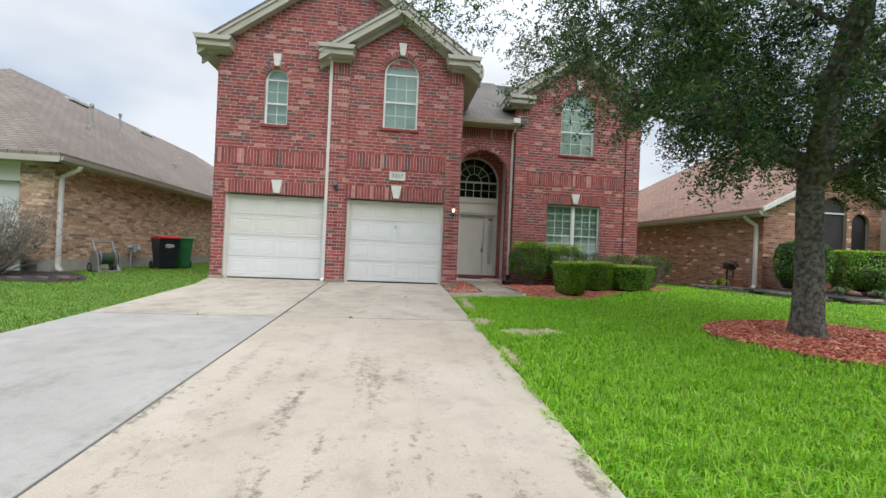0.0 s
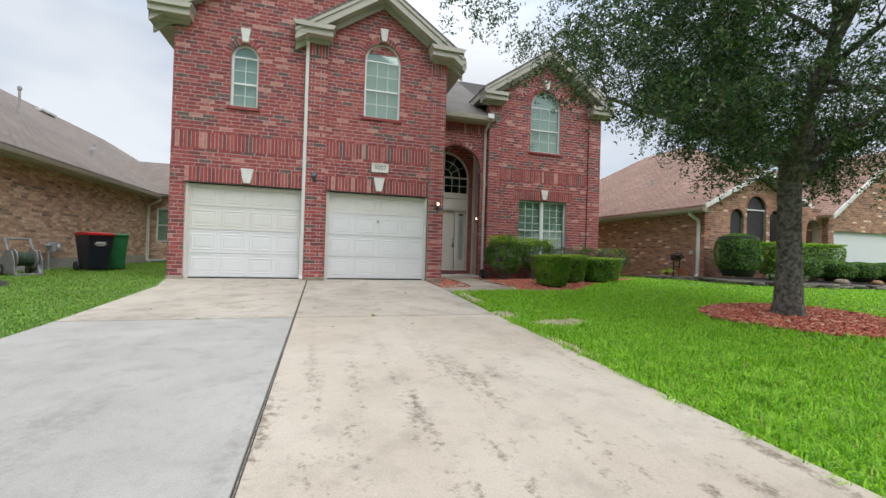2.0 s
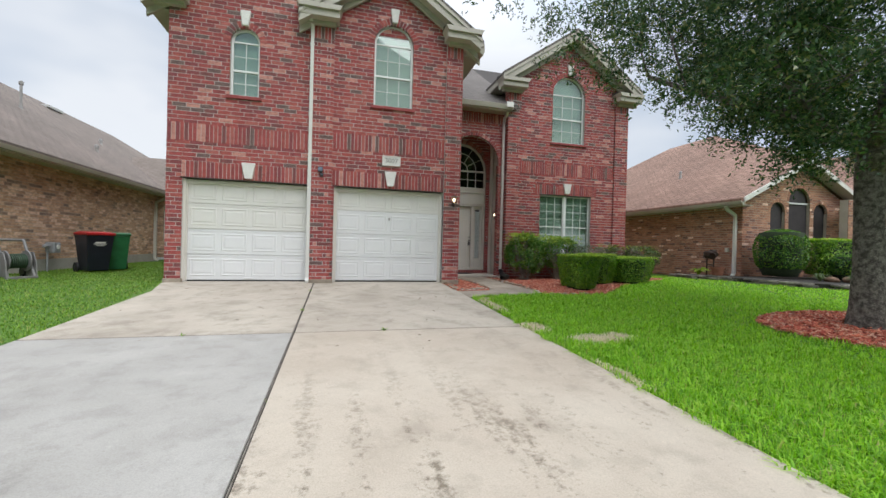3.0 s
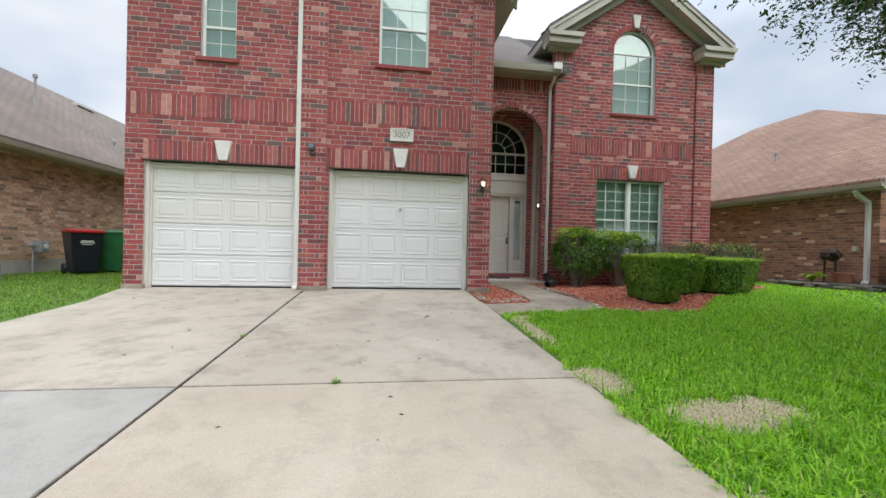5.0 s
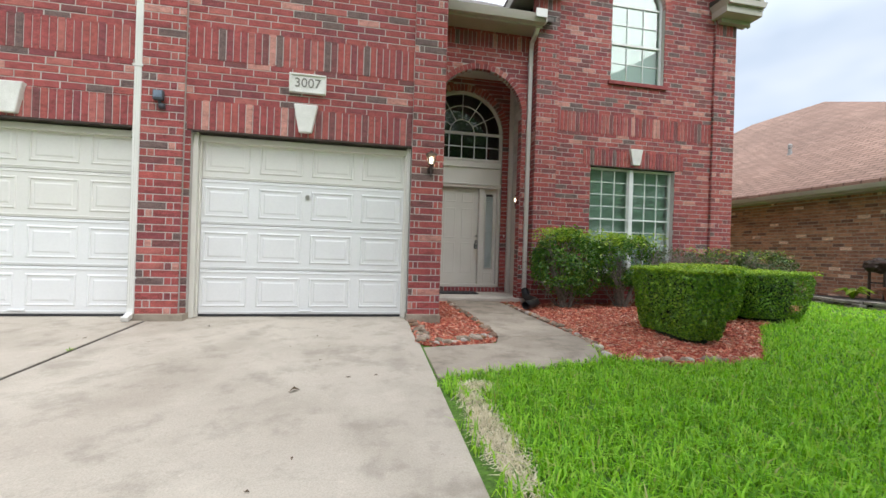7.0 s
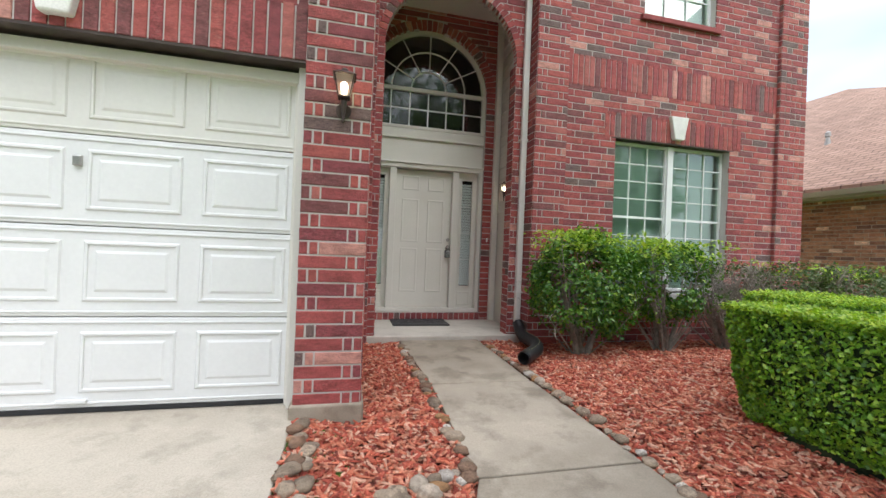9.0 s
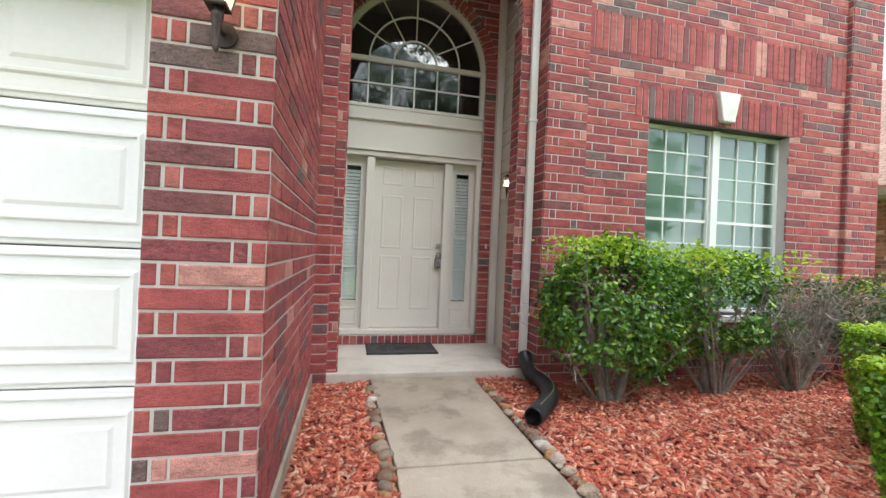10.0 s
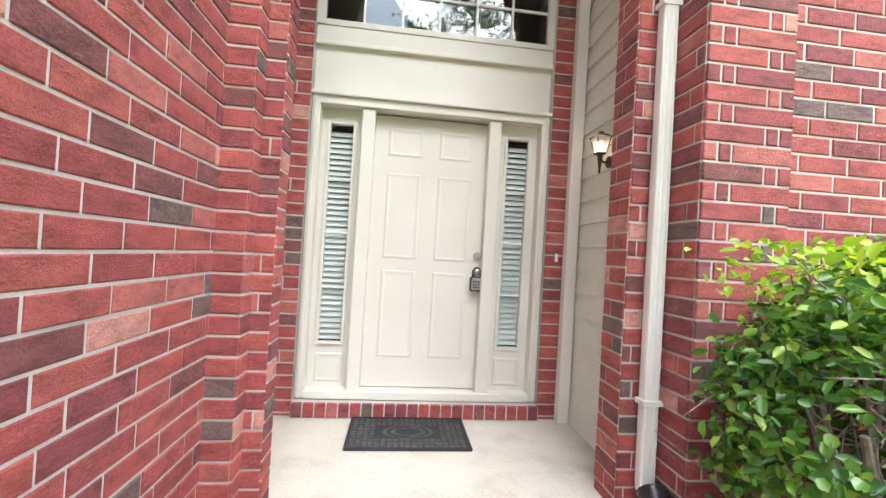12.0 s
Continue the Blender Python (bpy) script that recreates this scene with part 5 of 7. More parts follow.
for r0, r1 in ((0.05, 0.065), (0.085, 0.095)):
    gg2 = Geo()
    for i in range(40):
        t = math.tau * i / 40
        gg2.v += [(2.795 + 1.7 * rr * math.cos(t), 2.825 + rr * math.sin(t), z) for rr, z in ((r0, 0.041), (r0, 0.048), (r1, 0.048), (r1, 0.041))]
    gg2.f += [(4 * i + q, 4 * i + q + 1, (4 * i + q + 5) % 160, (4 * i + q + 4) % 160) for i in range(40) for q in range(3)]
    part("medallion", gg2, tile_mat, mat)

# house number plaque
plaque = thing("number_plaque", "white cast-stone house number plaque reading 3007", "house number")
part("slab", Geo().box(0.0, 0.425, -0.045, 0.01, 2.735, 2.965), stone_white, plaque, bevel=0.01)
for a, b, c, e in ((0.0, 0.425, 2.735, 2.757), (0.0, 0.425, 2.943, 2.965), (0.0, 0.022, 2.757, 2.943), (0.403, 0.425, 2.757, 2.943)):
    part("border", Geo().box(a, b, -0.06, -0.04, c, e), stone_white, plaque, bevel=0.005)
txt = bpy.data.curves.new("numerals", "FONT")
txt.body, txt.size, txt.extrude, txt.align_x, txt.align_y = "3007", 0.155, 0.004, "CENTER", "CENTER"
tmp = new("numerals_curve", txt)
bpy.context.view_layer.update()
num_me = bpy.data.meshes.new_from_object(tmp.evaluated_get(bpy.context.evaluated_depsgraph_get()))
bpy.data.objects.remove(tmp)
num_me.materials.append(surface("weathered_numeral_paint", (0.16, 0.15, 0.13), (0.28, 0.26, 0.23), 20, 90, 0.8))
nums = new("numerals", num_me)
nums.parent = plaque
nums.matrix_local = pose(0.2125, -0.048, 2.85, 90, 0, 0)
tagged(nums, "weathered dark numerals 3007")

# security light on the middle pilaster
sec = thing("security_light", "dark grey security light on the brick pilaster", "security light")
dk = surface("dark_grey_plastic", (0.03, 0.035, 0.045), (0.06, 0.065, 0.08), 6, 60, 0.5)
part("head", Geo().box(-1.425, -1.315, -0.13, -0.08, 2.47, 2.585), dk, sec, bevel=0.012)
part("lens", Geo().box(-1.412, -1.328, -0.134, -0.128, 2.50, 2.575), surface("blue_grey_lens", (0.12, 0.16, 0.22), (0.2, 0.25, 0.32), 6, 40, 0.2), sec)
part("arm", Geo().tube([(-1.36, -0.05, 2.42), (-1.36, -0.08, 2.42), (-1.365, -0.10, 2.48)], 0.016, 8), dk, sec)
part("sensor", Geo().lathe([(0.005, 2.375), (0.03, 2.385), (0.036, 2.41), (0.03, 2.435), (0.01, 2.445)], -1.34, -0.09, 14), dk, sec, smooth=True)

# leaf litter on the drive
litter_mat = surface("dry_leaf", (0.05, 0.03, 0.018), (0.14, 0.09, 0.05), 30, 60, 0.9)
lv = []
for k in range(70):
    x, y = rng.uniform(-4.0, 1.5), rng.uniform(-9.5, -0.3)
    a, s = rng.uniform(0, 6.28), rng.uniform(0.010, 0.026)
    u, v = np.array([math.cos(a), math.sin(a)]), np.array([-math.sin(a), math.cos(a)])
    z = drive_z(y) + 0.002
    lv.append([[x - u[0] * s, y - u[1] * s, z], [x + v[0] * s * 0.4, y + v[1] * s * 0.4, z + 0.008], [x + u[0] * s, y + u[1] * s, z + 0.003], [x - v[0] * s * 0.4, y - v[1] * s * 0.4, z + 0.007]])
tagged(quads("leaf_litter", np.array(lv), 4, [(0, 1, 2, 3)], litter_mat), "small dry brown leaves scattered on the driveway", "leaf litter", kind="stuff")
tagged(part("dry_leaf", Geo().add([(0.49, -2.25, -0.106), (0.53, -2.22, -0.08), (0.57, -2.21, -0.10), (0.53, -2.26, -0.075), (0.53, -2.235, -0.065)], [(0, 3, 4), (0, 4, 1), (1, 4, 2), (2, 4, 3)]), litter_mat, None), "curled brown leaf lying on the concrete", "leaf")

def weed(x, y, blades, length):
    """A tuft of dry weed rooted in a joint."""
    t = []
    for k in range(blades):
        a, ln = rng.uniform(0, math.tau), length * rng.uniform(0.5, 1.1)
        d, s = np.array([math.cos(a), math.sin(a), 0]), np.array([-math.sin(a), math.cos(a), 0]) * 0.0035
        p = np.array([x, y, drive_z(y) - 0.004]) + d * rng.uniform(0, 0.02)
        tip = p + d * ln * 0.8 + np.array([0, 0, ln * rng.uniform(0.15, 0.7)])
        mid = (p + tip) / 2 + np.array([0, 0, ln * 0.18])
        t.append([p - s, p + s, mid + s, mid - s, tip + s * 0.2, tip - s * 0.2])
    return tagged(quads("weed", np.array(t), 6, [(0, 1, 2, 3), (3, 2, 4, 5)], mown_leaf), "small weed tuft growing in a driveway joint", "weed", "weeds in the joints")


for x, y, blades, length in ((-0.36, JY, 45, 0.05), (jx(-3.1), -3.1, 26, 0.05), (-2.6, JY, 18, 0.04), (jx(-6.3), -6.3, 18, 0.035), (jx(-1.2), -1.2, 14, 0.035)):
    weed(x, y, blades, length)

# ---- planting ----
def inside(poly, px, py):
    """Which points lie within a polygon."""
    hit = np.zeros(len(px), bool)
    n = len(poly)
    for i in range(n):
        x1, y1 = poly[i]
        x2, y2 = poly[(i + 1) % n]
        c = ((y1 > py) != (y2 > py)) & (px < (x2 - x1) * (py - y1) / (y2 - y1 + 1e-12) + x1)
        hit ^= c
    return hit


BED_RIGHT = [(3.28, -1.62), (3.45, -1.05), (3.42, 0.55), (3.40, 1.99), (3.76, 2.04), (3.93, 1.80), (8.25, 1.78), (9.0, 1.6), (9.0, 1.0), (7.7, 0.2), (6.25, -0.55), (5.55, -1.18), (4.75, -1.88), (4.0, -1.95)]
BED_LEFT = [(1.53, -0.09), (1.52, -1.12), (2.33, -0.99), (2.45, -0.75), (2.47, 0.55), (2.40, 1.98), (1.925, 1.95), (1.925, -0.09)]


def sheet(name, poly, material, lift, label, step=0.12):
    xs = np.arange(min(p[0] for p in poly), max(p[0] for p in poly) + step, step)
    ys = np.arange(min(p[1] for p in poly), max(p[1] for p in poly) + step, step)
    gxx, gyy = np.meshgrid(xs, ys)
    ok = inside(poly, gxx.ravel(), gyy.ravel()).reshape(gxx.shape)
    g, ids = Geo(), {}
    for r in range(len(ys) - 1):
        for c in range(len(xs) - 1):
            if ok[r:r + 2, c:c + 2].sum() >= 2:
                face = []
                for rr, cc in ((r, c), (r, c + 1), (r + 1, c + 1), (r + 1, c)):
                    if (rr, cc) not in ids:
                        ids[(rr, cc)] = len(g.v)
                        x, y = float(xs[cc]), float(ys[rr])
                        g.v.append((x, y, float(ground_z(x, y)) + lift + 0.012 * noise.noise(Vector((x * 3, y * 3, 0)))))
                    face.append(ids[(rr, cc)])
                g.f.append(tuple(face))
    return tagged(solid(name, g, material, smooth=True), label, "mulch bed", kind="structure")


sheet("mulch_bed", BED_RIGHT, mulch_bed, 0.012, "bed of red dyed mulch below the shrubs")
sheet("mulch_bed", BED_LEFT, mulch_bed, 0.012, "small bed of red dyed mulch beside the walk")
RING = [(6.55 + (1.5 + 0.12 * math.sin(3 * t)) * math.cos(t), -5.55 + (1.3 + 0.1 * math.cos(2 * t)) * math.sin(t)) for t in np.linspace(0, math.tau, 40)[:-1]]
sheet("mulch_bed", RING, mulch_bed, 0.03, "ring of red dyed mulch round the tree")


def chips(name, poly, per_m2, lift, label, size=1.0):
    x0, x1 = min(p[0] for p in poly), max(p[0] for p in poly)
    y0, y1 = min(p[1] for p in poly), max(p[1] for p in poly)
    n = int(per_m2 * (x1 - x0) * (y1 - y0))
    px, py = rng.uniform(x0, x1, n), rng.uniform(y0, y1, n)
    ok = inside(poly, px, py)
    px, py = px[ok], py[ok]
    n = len(px)
    a = rng.uniform(0, math.tau, n)
    tilt, roll = rng.normal(0, 0.28, n), rng.normal(0, 0.35, n)
    ln, wd, th = rng.uniform(0.016, 0.042, n) * size, rng.uniform(0.006, 0.013, n) * size, rng.uniform(0.002, 0.005, n) * size
    u = np.stack([np.cos(a) * np.cos(tilt), np.sin(a) * np.cos(tilt), np.sin(tilt)], 1)
    v = np.stack([-np.sin(a) * np.cos(roll), np.cos(a) * np.cos(roll), np.sin(roll)], 1)
    w = np.cross(u, v)
    c = np.stack([px, py, ground_z(px, py) + lift + rng.uniform(0.0, 0.028, n)], 1)
    corners = []
    for k in (-1, 1):
        for i, j in ((-1, -1), (1, -1), (1, 1), (-1, 1)):
            taper = 0.75 if i > 0 else 1.0
            corners.append(c + u * (i * ln)[:, None] + v * (j * wd * taper)[:, None] + w * (k * th)[:, None])
    verts = np.stack(corners, 1)
    return tagged(quads(name, verts, 8, [(4, 5, 6, 7), (0, 1, 5, 4), (1, 2, 6, 5), (2, 3, 7, 6), (3, 0, 4, 7)], chip_red), label, "mulch", kind="stuff")


chips("mulch_chips", BED_RIGHT, 2300, 0.012, "loose red wood chips")
chips("mulch_chips", BED_LEFT, 2800, 0.012, "loose red wood chips")
chips("mulch_chips", RING, 1300, 0.03, "loose red wood chips round the tree", 1.25)


def leaf_quads(c, out, length, width, spread=0.8):
    """Folded leaves at points c, that face roughly along out."""
    n = len(c)
    d = out + rng.normal(0, spread, (n, 3))
    d /= np.linalg.norm(d, axis=1)[:, None]
    r = rng.normal(0, 1, (n, 3))
    u = np.cross(d, r)
    u /= np.linalg.norm(u, axis=1)[:, None]
    v = np.cross(d, u)
    ln, wd = length * rng.uniform(0.7, 1.3, n)[:, None], width * rng.uniform(0.7, 1.3, n)[:, None]
    return np.stack([c - u * ln / 2, c + v * wd / 2 + d * wd * 0.25 - u * ln * 0.05, c + u * ln / 2 - d * ln * 0.12, c - v * wd / 2 + d * wd * 0.25 - u * ln * 0.05], 1)


ROUND_LEAF = [(0, 1, 2, 3), (0, 3, 4, 5)]


def round_leaves(c, out, length, width, spread=0.8):
    """Oval leaves folded along the midrib, with a stalk end and a blunt tip."""
    n = len(c)
    d = out + rng.normal(0, spread, (n, 3))
    d /= np.linalg.norm(d, axis=1)[:, None]
    u = np.cross(d, rng.normal(0, 1, (n, 3)))
    u /= np.linalg.norm(u, axis=1)[:, None]
    v = np.cross(d, u)
    ln, wd = length * rng.uniform(0.55, 1.25, n)[:, None], width * rng.uniform(0.7, 1.25, n)[:, None]
    lift, droop = d * wd * 0.22, d * ln * 0.10
    return np.stack([c - u * ln * 0.5, c - u * ln * 0.16 + v * wd * 0.46 + lift, c + u * ln * 0.26 + v * wd * 0.40 + lift - droop * 0.4, c + u * ln * 0.5 - droop,
                     c + u * ln * 0.26 - v * wd * 0.40 + lift - droop * 0.4, c - u * ln * 0.16 - v * wd * 0.46 + lift], 1)


def hedge(cx, cy, sx, sy, h, n, label, taper=0.80, leaf=0.030, material=None, group="clipped box hedges", z=None, square=9.0):
    """A clipped hedge: solid dark core for its shaded inside, leaves thick over its faces, a little uneven."""
    b = thing("hedge", label, "hedge", group)
    z0 = float(ground_z(cx, cy)) + 0.0 if z is None else z
    q = rng.uniform(-1, 1, (n, 3))
    face = rng.choice(3, n, p=[0.29, 0.29, 0.42])
    q[np.arange(n), face] = np.where(rng.random(n) < 0.5, -1, 1)
    q[:, 2] = np.where((face == 2), 1.0, q[:, 2])
    p = square
    q /= (np.abs(q) ** p).sum(1)[:, None] ** (1 / p)
    keep = q[:, 2] > -0.95
    q = q[keep]
    zz = (q[:, 2] + 1) / 2
    wide = taper + (1 - taper) * zz ** 0.7
    bump = np.array([noise.noise(Vector((float(a) * 2.2 + cx, float(d) * 2.2, float(e) * 2.2))) for a, d, e in q])
    shell = 1 + 0.05 * bump - np.abs(rng.normal(0, 0.05, len(q)))
    c = np.stack([cx + q[:, 0] * sx / 2 * wide * shell, cy + q[:, 1] * sy / 2 * wide * shell, z0 + 0.04 + (h - 0.04) * zz * (0.97 + 0.03 * shell) + 0.02 * bump], 1)
    out = q ** 3
    out /= np.linalg.norm(out, axis=1)[:, None] + 1e-9
    f = quads("foliage", leaf_quads(c, out + np.array([0, 0, 0.25]), leaf, leaf * 0.62), 4, [(0, 1, 2, 3)], material or box_leaf, b)
    tagged(f, kind="stuff")
    if square >= 6.5:
        m = n // 4
        tx, ty = rng.uniform(-0.5, 0.5, m), rng.uniform(-0.5, 0.5, m)
        tops = np.stack([cx + tx * sx * 0.97, cy + ty * sy * 0.97, z0 + h + rng.normal(0.008, 0.016, m)], 1)
        young = quads("young_leaves", leaf_quads(tops, np.tile([0.0, -0.2, 1.0], (m, 1)), leaf, leaf * 0.6, 0.45), 4, [(0, 1, 2, 3)], fresh_leaf, b)
        tagged(young, "bright young leaves on the clipped top", kind="stuff")
    # added solid, coloured dark as the shaded inside, stops views through the leaves
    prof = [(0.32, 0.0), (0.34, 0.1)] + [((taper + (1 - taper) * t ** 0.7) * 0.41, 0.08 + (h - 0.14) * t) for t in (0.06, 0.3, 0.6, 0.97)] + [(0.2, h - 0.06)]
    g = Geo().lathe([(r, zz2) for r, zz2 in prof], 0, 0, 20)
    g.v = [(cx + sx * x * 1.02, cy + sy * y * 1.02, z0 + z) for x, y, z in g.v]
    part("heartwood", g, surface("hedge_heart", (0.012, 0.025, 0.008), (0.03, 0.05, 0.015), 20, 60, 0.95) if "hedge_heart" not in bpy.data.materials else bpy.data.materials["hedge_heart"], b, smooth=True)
    tg = Geo()
    for k in range(6):
        a = rng.uniform(0, 6.28)
        tg.tube([(cx + 0.05 * math.cos(a), cy + 0.05 * math.sin(a), z0 - 0.02), (cx + sx * 0.28 * math.cos(a), cy + sy * 0.28 * math.sin(a), z0 + 0.25)], [0.016, 0.008], 6)
    part("branchwork", tg, twig, b)
    return b


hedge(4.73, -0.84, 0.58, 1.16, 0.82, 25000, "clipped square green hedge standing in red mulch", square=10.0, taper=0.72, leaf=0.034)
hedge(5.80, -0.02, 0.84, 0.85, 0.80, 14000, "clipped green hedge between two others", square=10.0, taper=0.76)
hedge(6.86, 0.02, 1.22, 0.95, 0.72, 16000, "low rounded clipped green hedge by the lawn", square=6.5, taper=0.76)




def shrub(cx, cy, sx, sy, z_lo, z_hi, leaves, stems, label, material, leaf=0.046, bare=0.0, density_top=0.46, fresh=0.0):
    s = thing("shrub", label, "shrub", "foundation shrubs")
    z0 = float(ground_z(cx, cy))
    tg, tips = Geo(), []
    for k in range(stems):
        a = rng.uniform(0, 6.28)
        ex, ey = cx + rng.uniform(-0.5, 0.5) * sx, cy + rng.uniform(-0.5, 0.5) * sy
        ez = z0 + rng.uniform(z_lo + 0.25, z_hi)
        bx, by = cx + 0.07 * math.cos(a), cy + 0.06 * math.sin(a)
        m = ((bx + ex) / 2 + rng.uniform(-0.06, 0.06), (by + ey) / 2 + rng.uniform(-0.06, 0.06), z0 + (ez - z0) * rng.uniform(0.35, 0.6))
        r = rng.uniform(0.005, 0.013)
        tg.tube([(bx, by, z0 - 0.03), m, (ex, ey, ez)], [r * 1.4, r, r * 0.35], 5)
        tips.append((ex, ey, ez))
        for j in range(9 + int(4 * bare)):
            t = rng.uniform(0.25, 1.0)
            q = np.array(m) + (np.array((ex, ey, ez)) - np.array(m)) * t
            e = q + rng.normal(0, 1, 3) * np.array([0.11, 0.10, 0.10]) + np.array([0, 0, 0.05])
            mid = (q + e) / 2 + rng.normal(0, 0.02, 3)
            tg.tube([tuple(q), tuple(mid), tuple(e)], [r * 0.5, r * 0.35, r * 0.15], 4)
            tips.append(tuple(e))
    for k in range(4):
        a = rng.uniform(0, 6.28)
        b0, e0 = (cx + 0.05 * math.cos(a), cy + 0.04 * math.sin(a)), (cx + sx * rng.uniform(0.12, 0.36) * math.cos(a), cy + sy * rng.uniform(0.1, 0.3) * math.sin(a))
        top_z = z0 + z_lo + (z_hi - z_lo) * 0.55
        r = rng.uniform(0.014, 0.026)
        tg.tube([(*b0, z0 - 0.03), ((b0[0] + e0[0]) / 2 + rng.uniform(-0.03, 0.03), (b0[1] + e0[1]) / 2, z0 + (top_z - z0) * 0.5), (*e0, top_z)], [r * 1.2, r, r * 0.5], 7)
    part("branchwork", tg, twig, s)
    n = leaves
    q = rng.normal(0, 1, (n, 3))
    q /= (np.abs(q) ** 2.6).sum(1)[:, None] ** (1 / 2.6)
    rad = rng.uniform(0.55, 1.0, n) ** 0.6
    c = np.stack([cx + q[:, 0] * rad * sx / 2, cy + q[:, 1] * rad * sy / 2, z0 + (z_lo + z_hi) / 2 + q[:, 2] * rad * (z_hi - z_lo) / 2], 1)
    lump = np.array([noise.noise(Vector((float(a) * 3.3, float(b2) * 3.3, float(d) * 3.3))) for a, b2, d in c])
    hgt = (c[:, 2] - z0 - z_lo) / (z_hi - z_lo)
    keep = lump + 0.55 * hgt + rng.normal(0, 0.12, n) > density_top - 0.25 + bare * 0.3
    c = c[keep]
    c[:, 2] += 0.12 * lump[keep]
    c += rng.normal(0, 0.03, c.shape)
    o = c - np.array([cx, cy, z0 + (z_lo + z_hi) / 2 - 0.2])
    o /= np.linalg.norm(o, axis=1)[:, None]
    f = quads("foliage", round_leaves(c, o + np.array([0, 0, 0.4]), leaf, leaf * 0.58, 0.7), 6, ROUND_LEAF, material, s)
    tagged(f, kind="stuff")
    if fresh:
        m = int(leaves * fresh)
        t = np.array([tips[i] for i in rng.integers(0, len(tips), m)])
        t = t[np.abs(t[:, 0] - cx) < sx * 0.40]
        m = len(t)
        t[:, 2] = z0 + z_hi - 0.16 + 0.22 * rng.random(m)
        t[:, :2] += rng.normal(0, 0.04, (m, 2))
        f2 = quads("young_leaves", round_leaves(t, np.tile([0, -0.3, 1.0], (m, 1)), leaf * 1.0, leaf * 0.55, 0.8), 6, ROUND_LEAF, fresh_leaf, s)
        tagged(f2, "bright young shoots", kind="stuff")
    return s


shrub(4.38, 1.33, 1.22, 0.85, 0.16, 1.34, 12500, 22, "leafy green shrub with bare stems at its foot", shrub_leaf, leaf=0.052, density_top=0.50, fresh=0.09)
shrub(5.48, 1.36, 1.34, 0.80, 0.34, 1.28, 11500, 24, "open green shrub with twigs showing", shrub_leaf, leaf=0.050, bare=0.3, density_top=0.48, fresh=0.09)
shrub(6.40, 1.36, 1.10, 0.75, 0.30, 1.08, 2600, 60, "grey twiggy shrub, half bare", grey_leaf, bare=1.1)
shrub(7.40, 1.36, 1.15, 0.75, 0.30, 1.08, 5200, 36, "dull green shrub with grey twigs", grey_leaf, bare=0.6, fresh=0.03)
shrub(8.45, 1.30, 1.20, 0.75, 0.30, 1.04, 4800, 36, "dull green shrub at the house corner", grey_leaf, bare=0.7, fresh=0.03)

# river stones along the walk
stone_mat = brick_material("river_stone", [(0.0, (0.25, 0.19, 0.135)), (0.25, (0.35, 0.27, 0.195)), (0.45, (0.21, 0.125, 0.08)), (0.60, (0.40, 0.33, 0.26)), (0.76, (0.33, 0.18, 0.08)), (0.92, (0.52, 0.47, 0.41))], single=True)
stones = []
for k in range(4):
    bm = bmesh.new()
    bmesh.ops.create_icosphere(bm, subdivisions=2, radius=1.0)
    for v in bm.verts:
        v.co *= 1 + 0.28 * noise.noise(v.co * 1.3 + Vector((k * 7, 0, 0)))
        v.co = Vector((v.co.x * 1.25, v.co.y, v.co.z * 0.62))
    me = bpy.data.meshes.new("border_stone")
    bm.to_mesh(me)
    bm.free()
    me.polygons.foreach_set("use_smooth", [True] * len(me.polygons))
    me.materials.append(stone_mat)
    stones.append(me)
edge_runs = [((3.42, 1.85), (3.44, 0.5), 22), ((3.44, 0.5), (3.47, -1.05), 26), ((3.47, -1.05), (3.3, -1.6), 10), ((2.41, 1.8), (2.45, -0.7), 34), ((2.44, -0.74), (1.62, -1.06), 16), ((2.40, -0.68), (1.66, -0.96), 12), ((1.55, -1.05), (1.57, -0.15), 16), ((1.62, -0.95), (1.63, -0.35), 8), ((3.5, -1.75), (4.7, -1.9), 10)]
for (xa, ya), (xb, yb), cnt in edge_runs:
    for k in range(cnt):
        t = (k + rng.uniform(0.1, 0.9)) / cnt
        s = rng.uniform(0.018, 0.052)
        x, y = xa + (xb - xa) * t + rng.normal(0, 0.012), ya + (yb - ya) * t
        ob = new("border_stone", stones[rng.integers(0, 4)])
        ob.matrix_world = pose(x, y, float(ground_z(x, y)) + 0.028 + s * 0.35, 0, 0, rng.uniform(0, 360)) @ Matrix.Scale(s, 4)
        tagged(ob, "small rounded river stone edging the walk", "stone", "stones edging the walk")

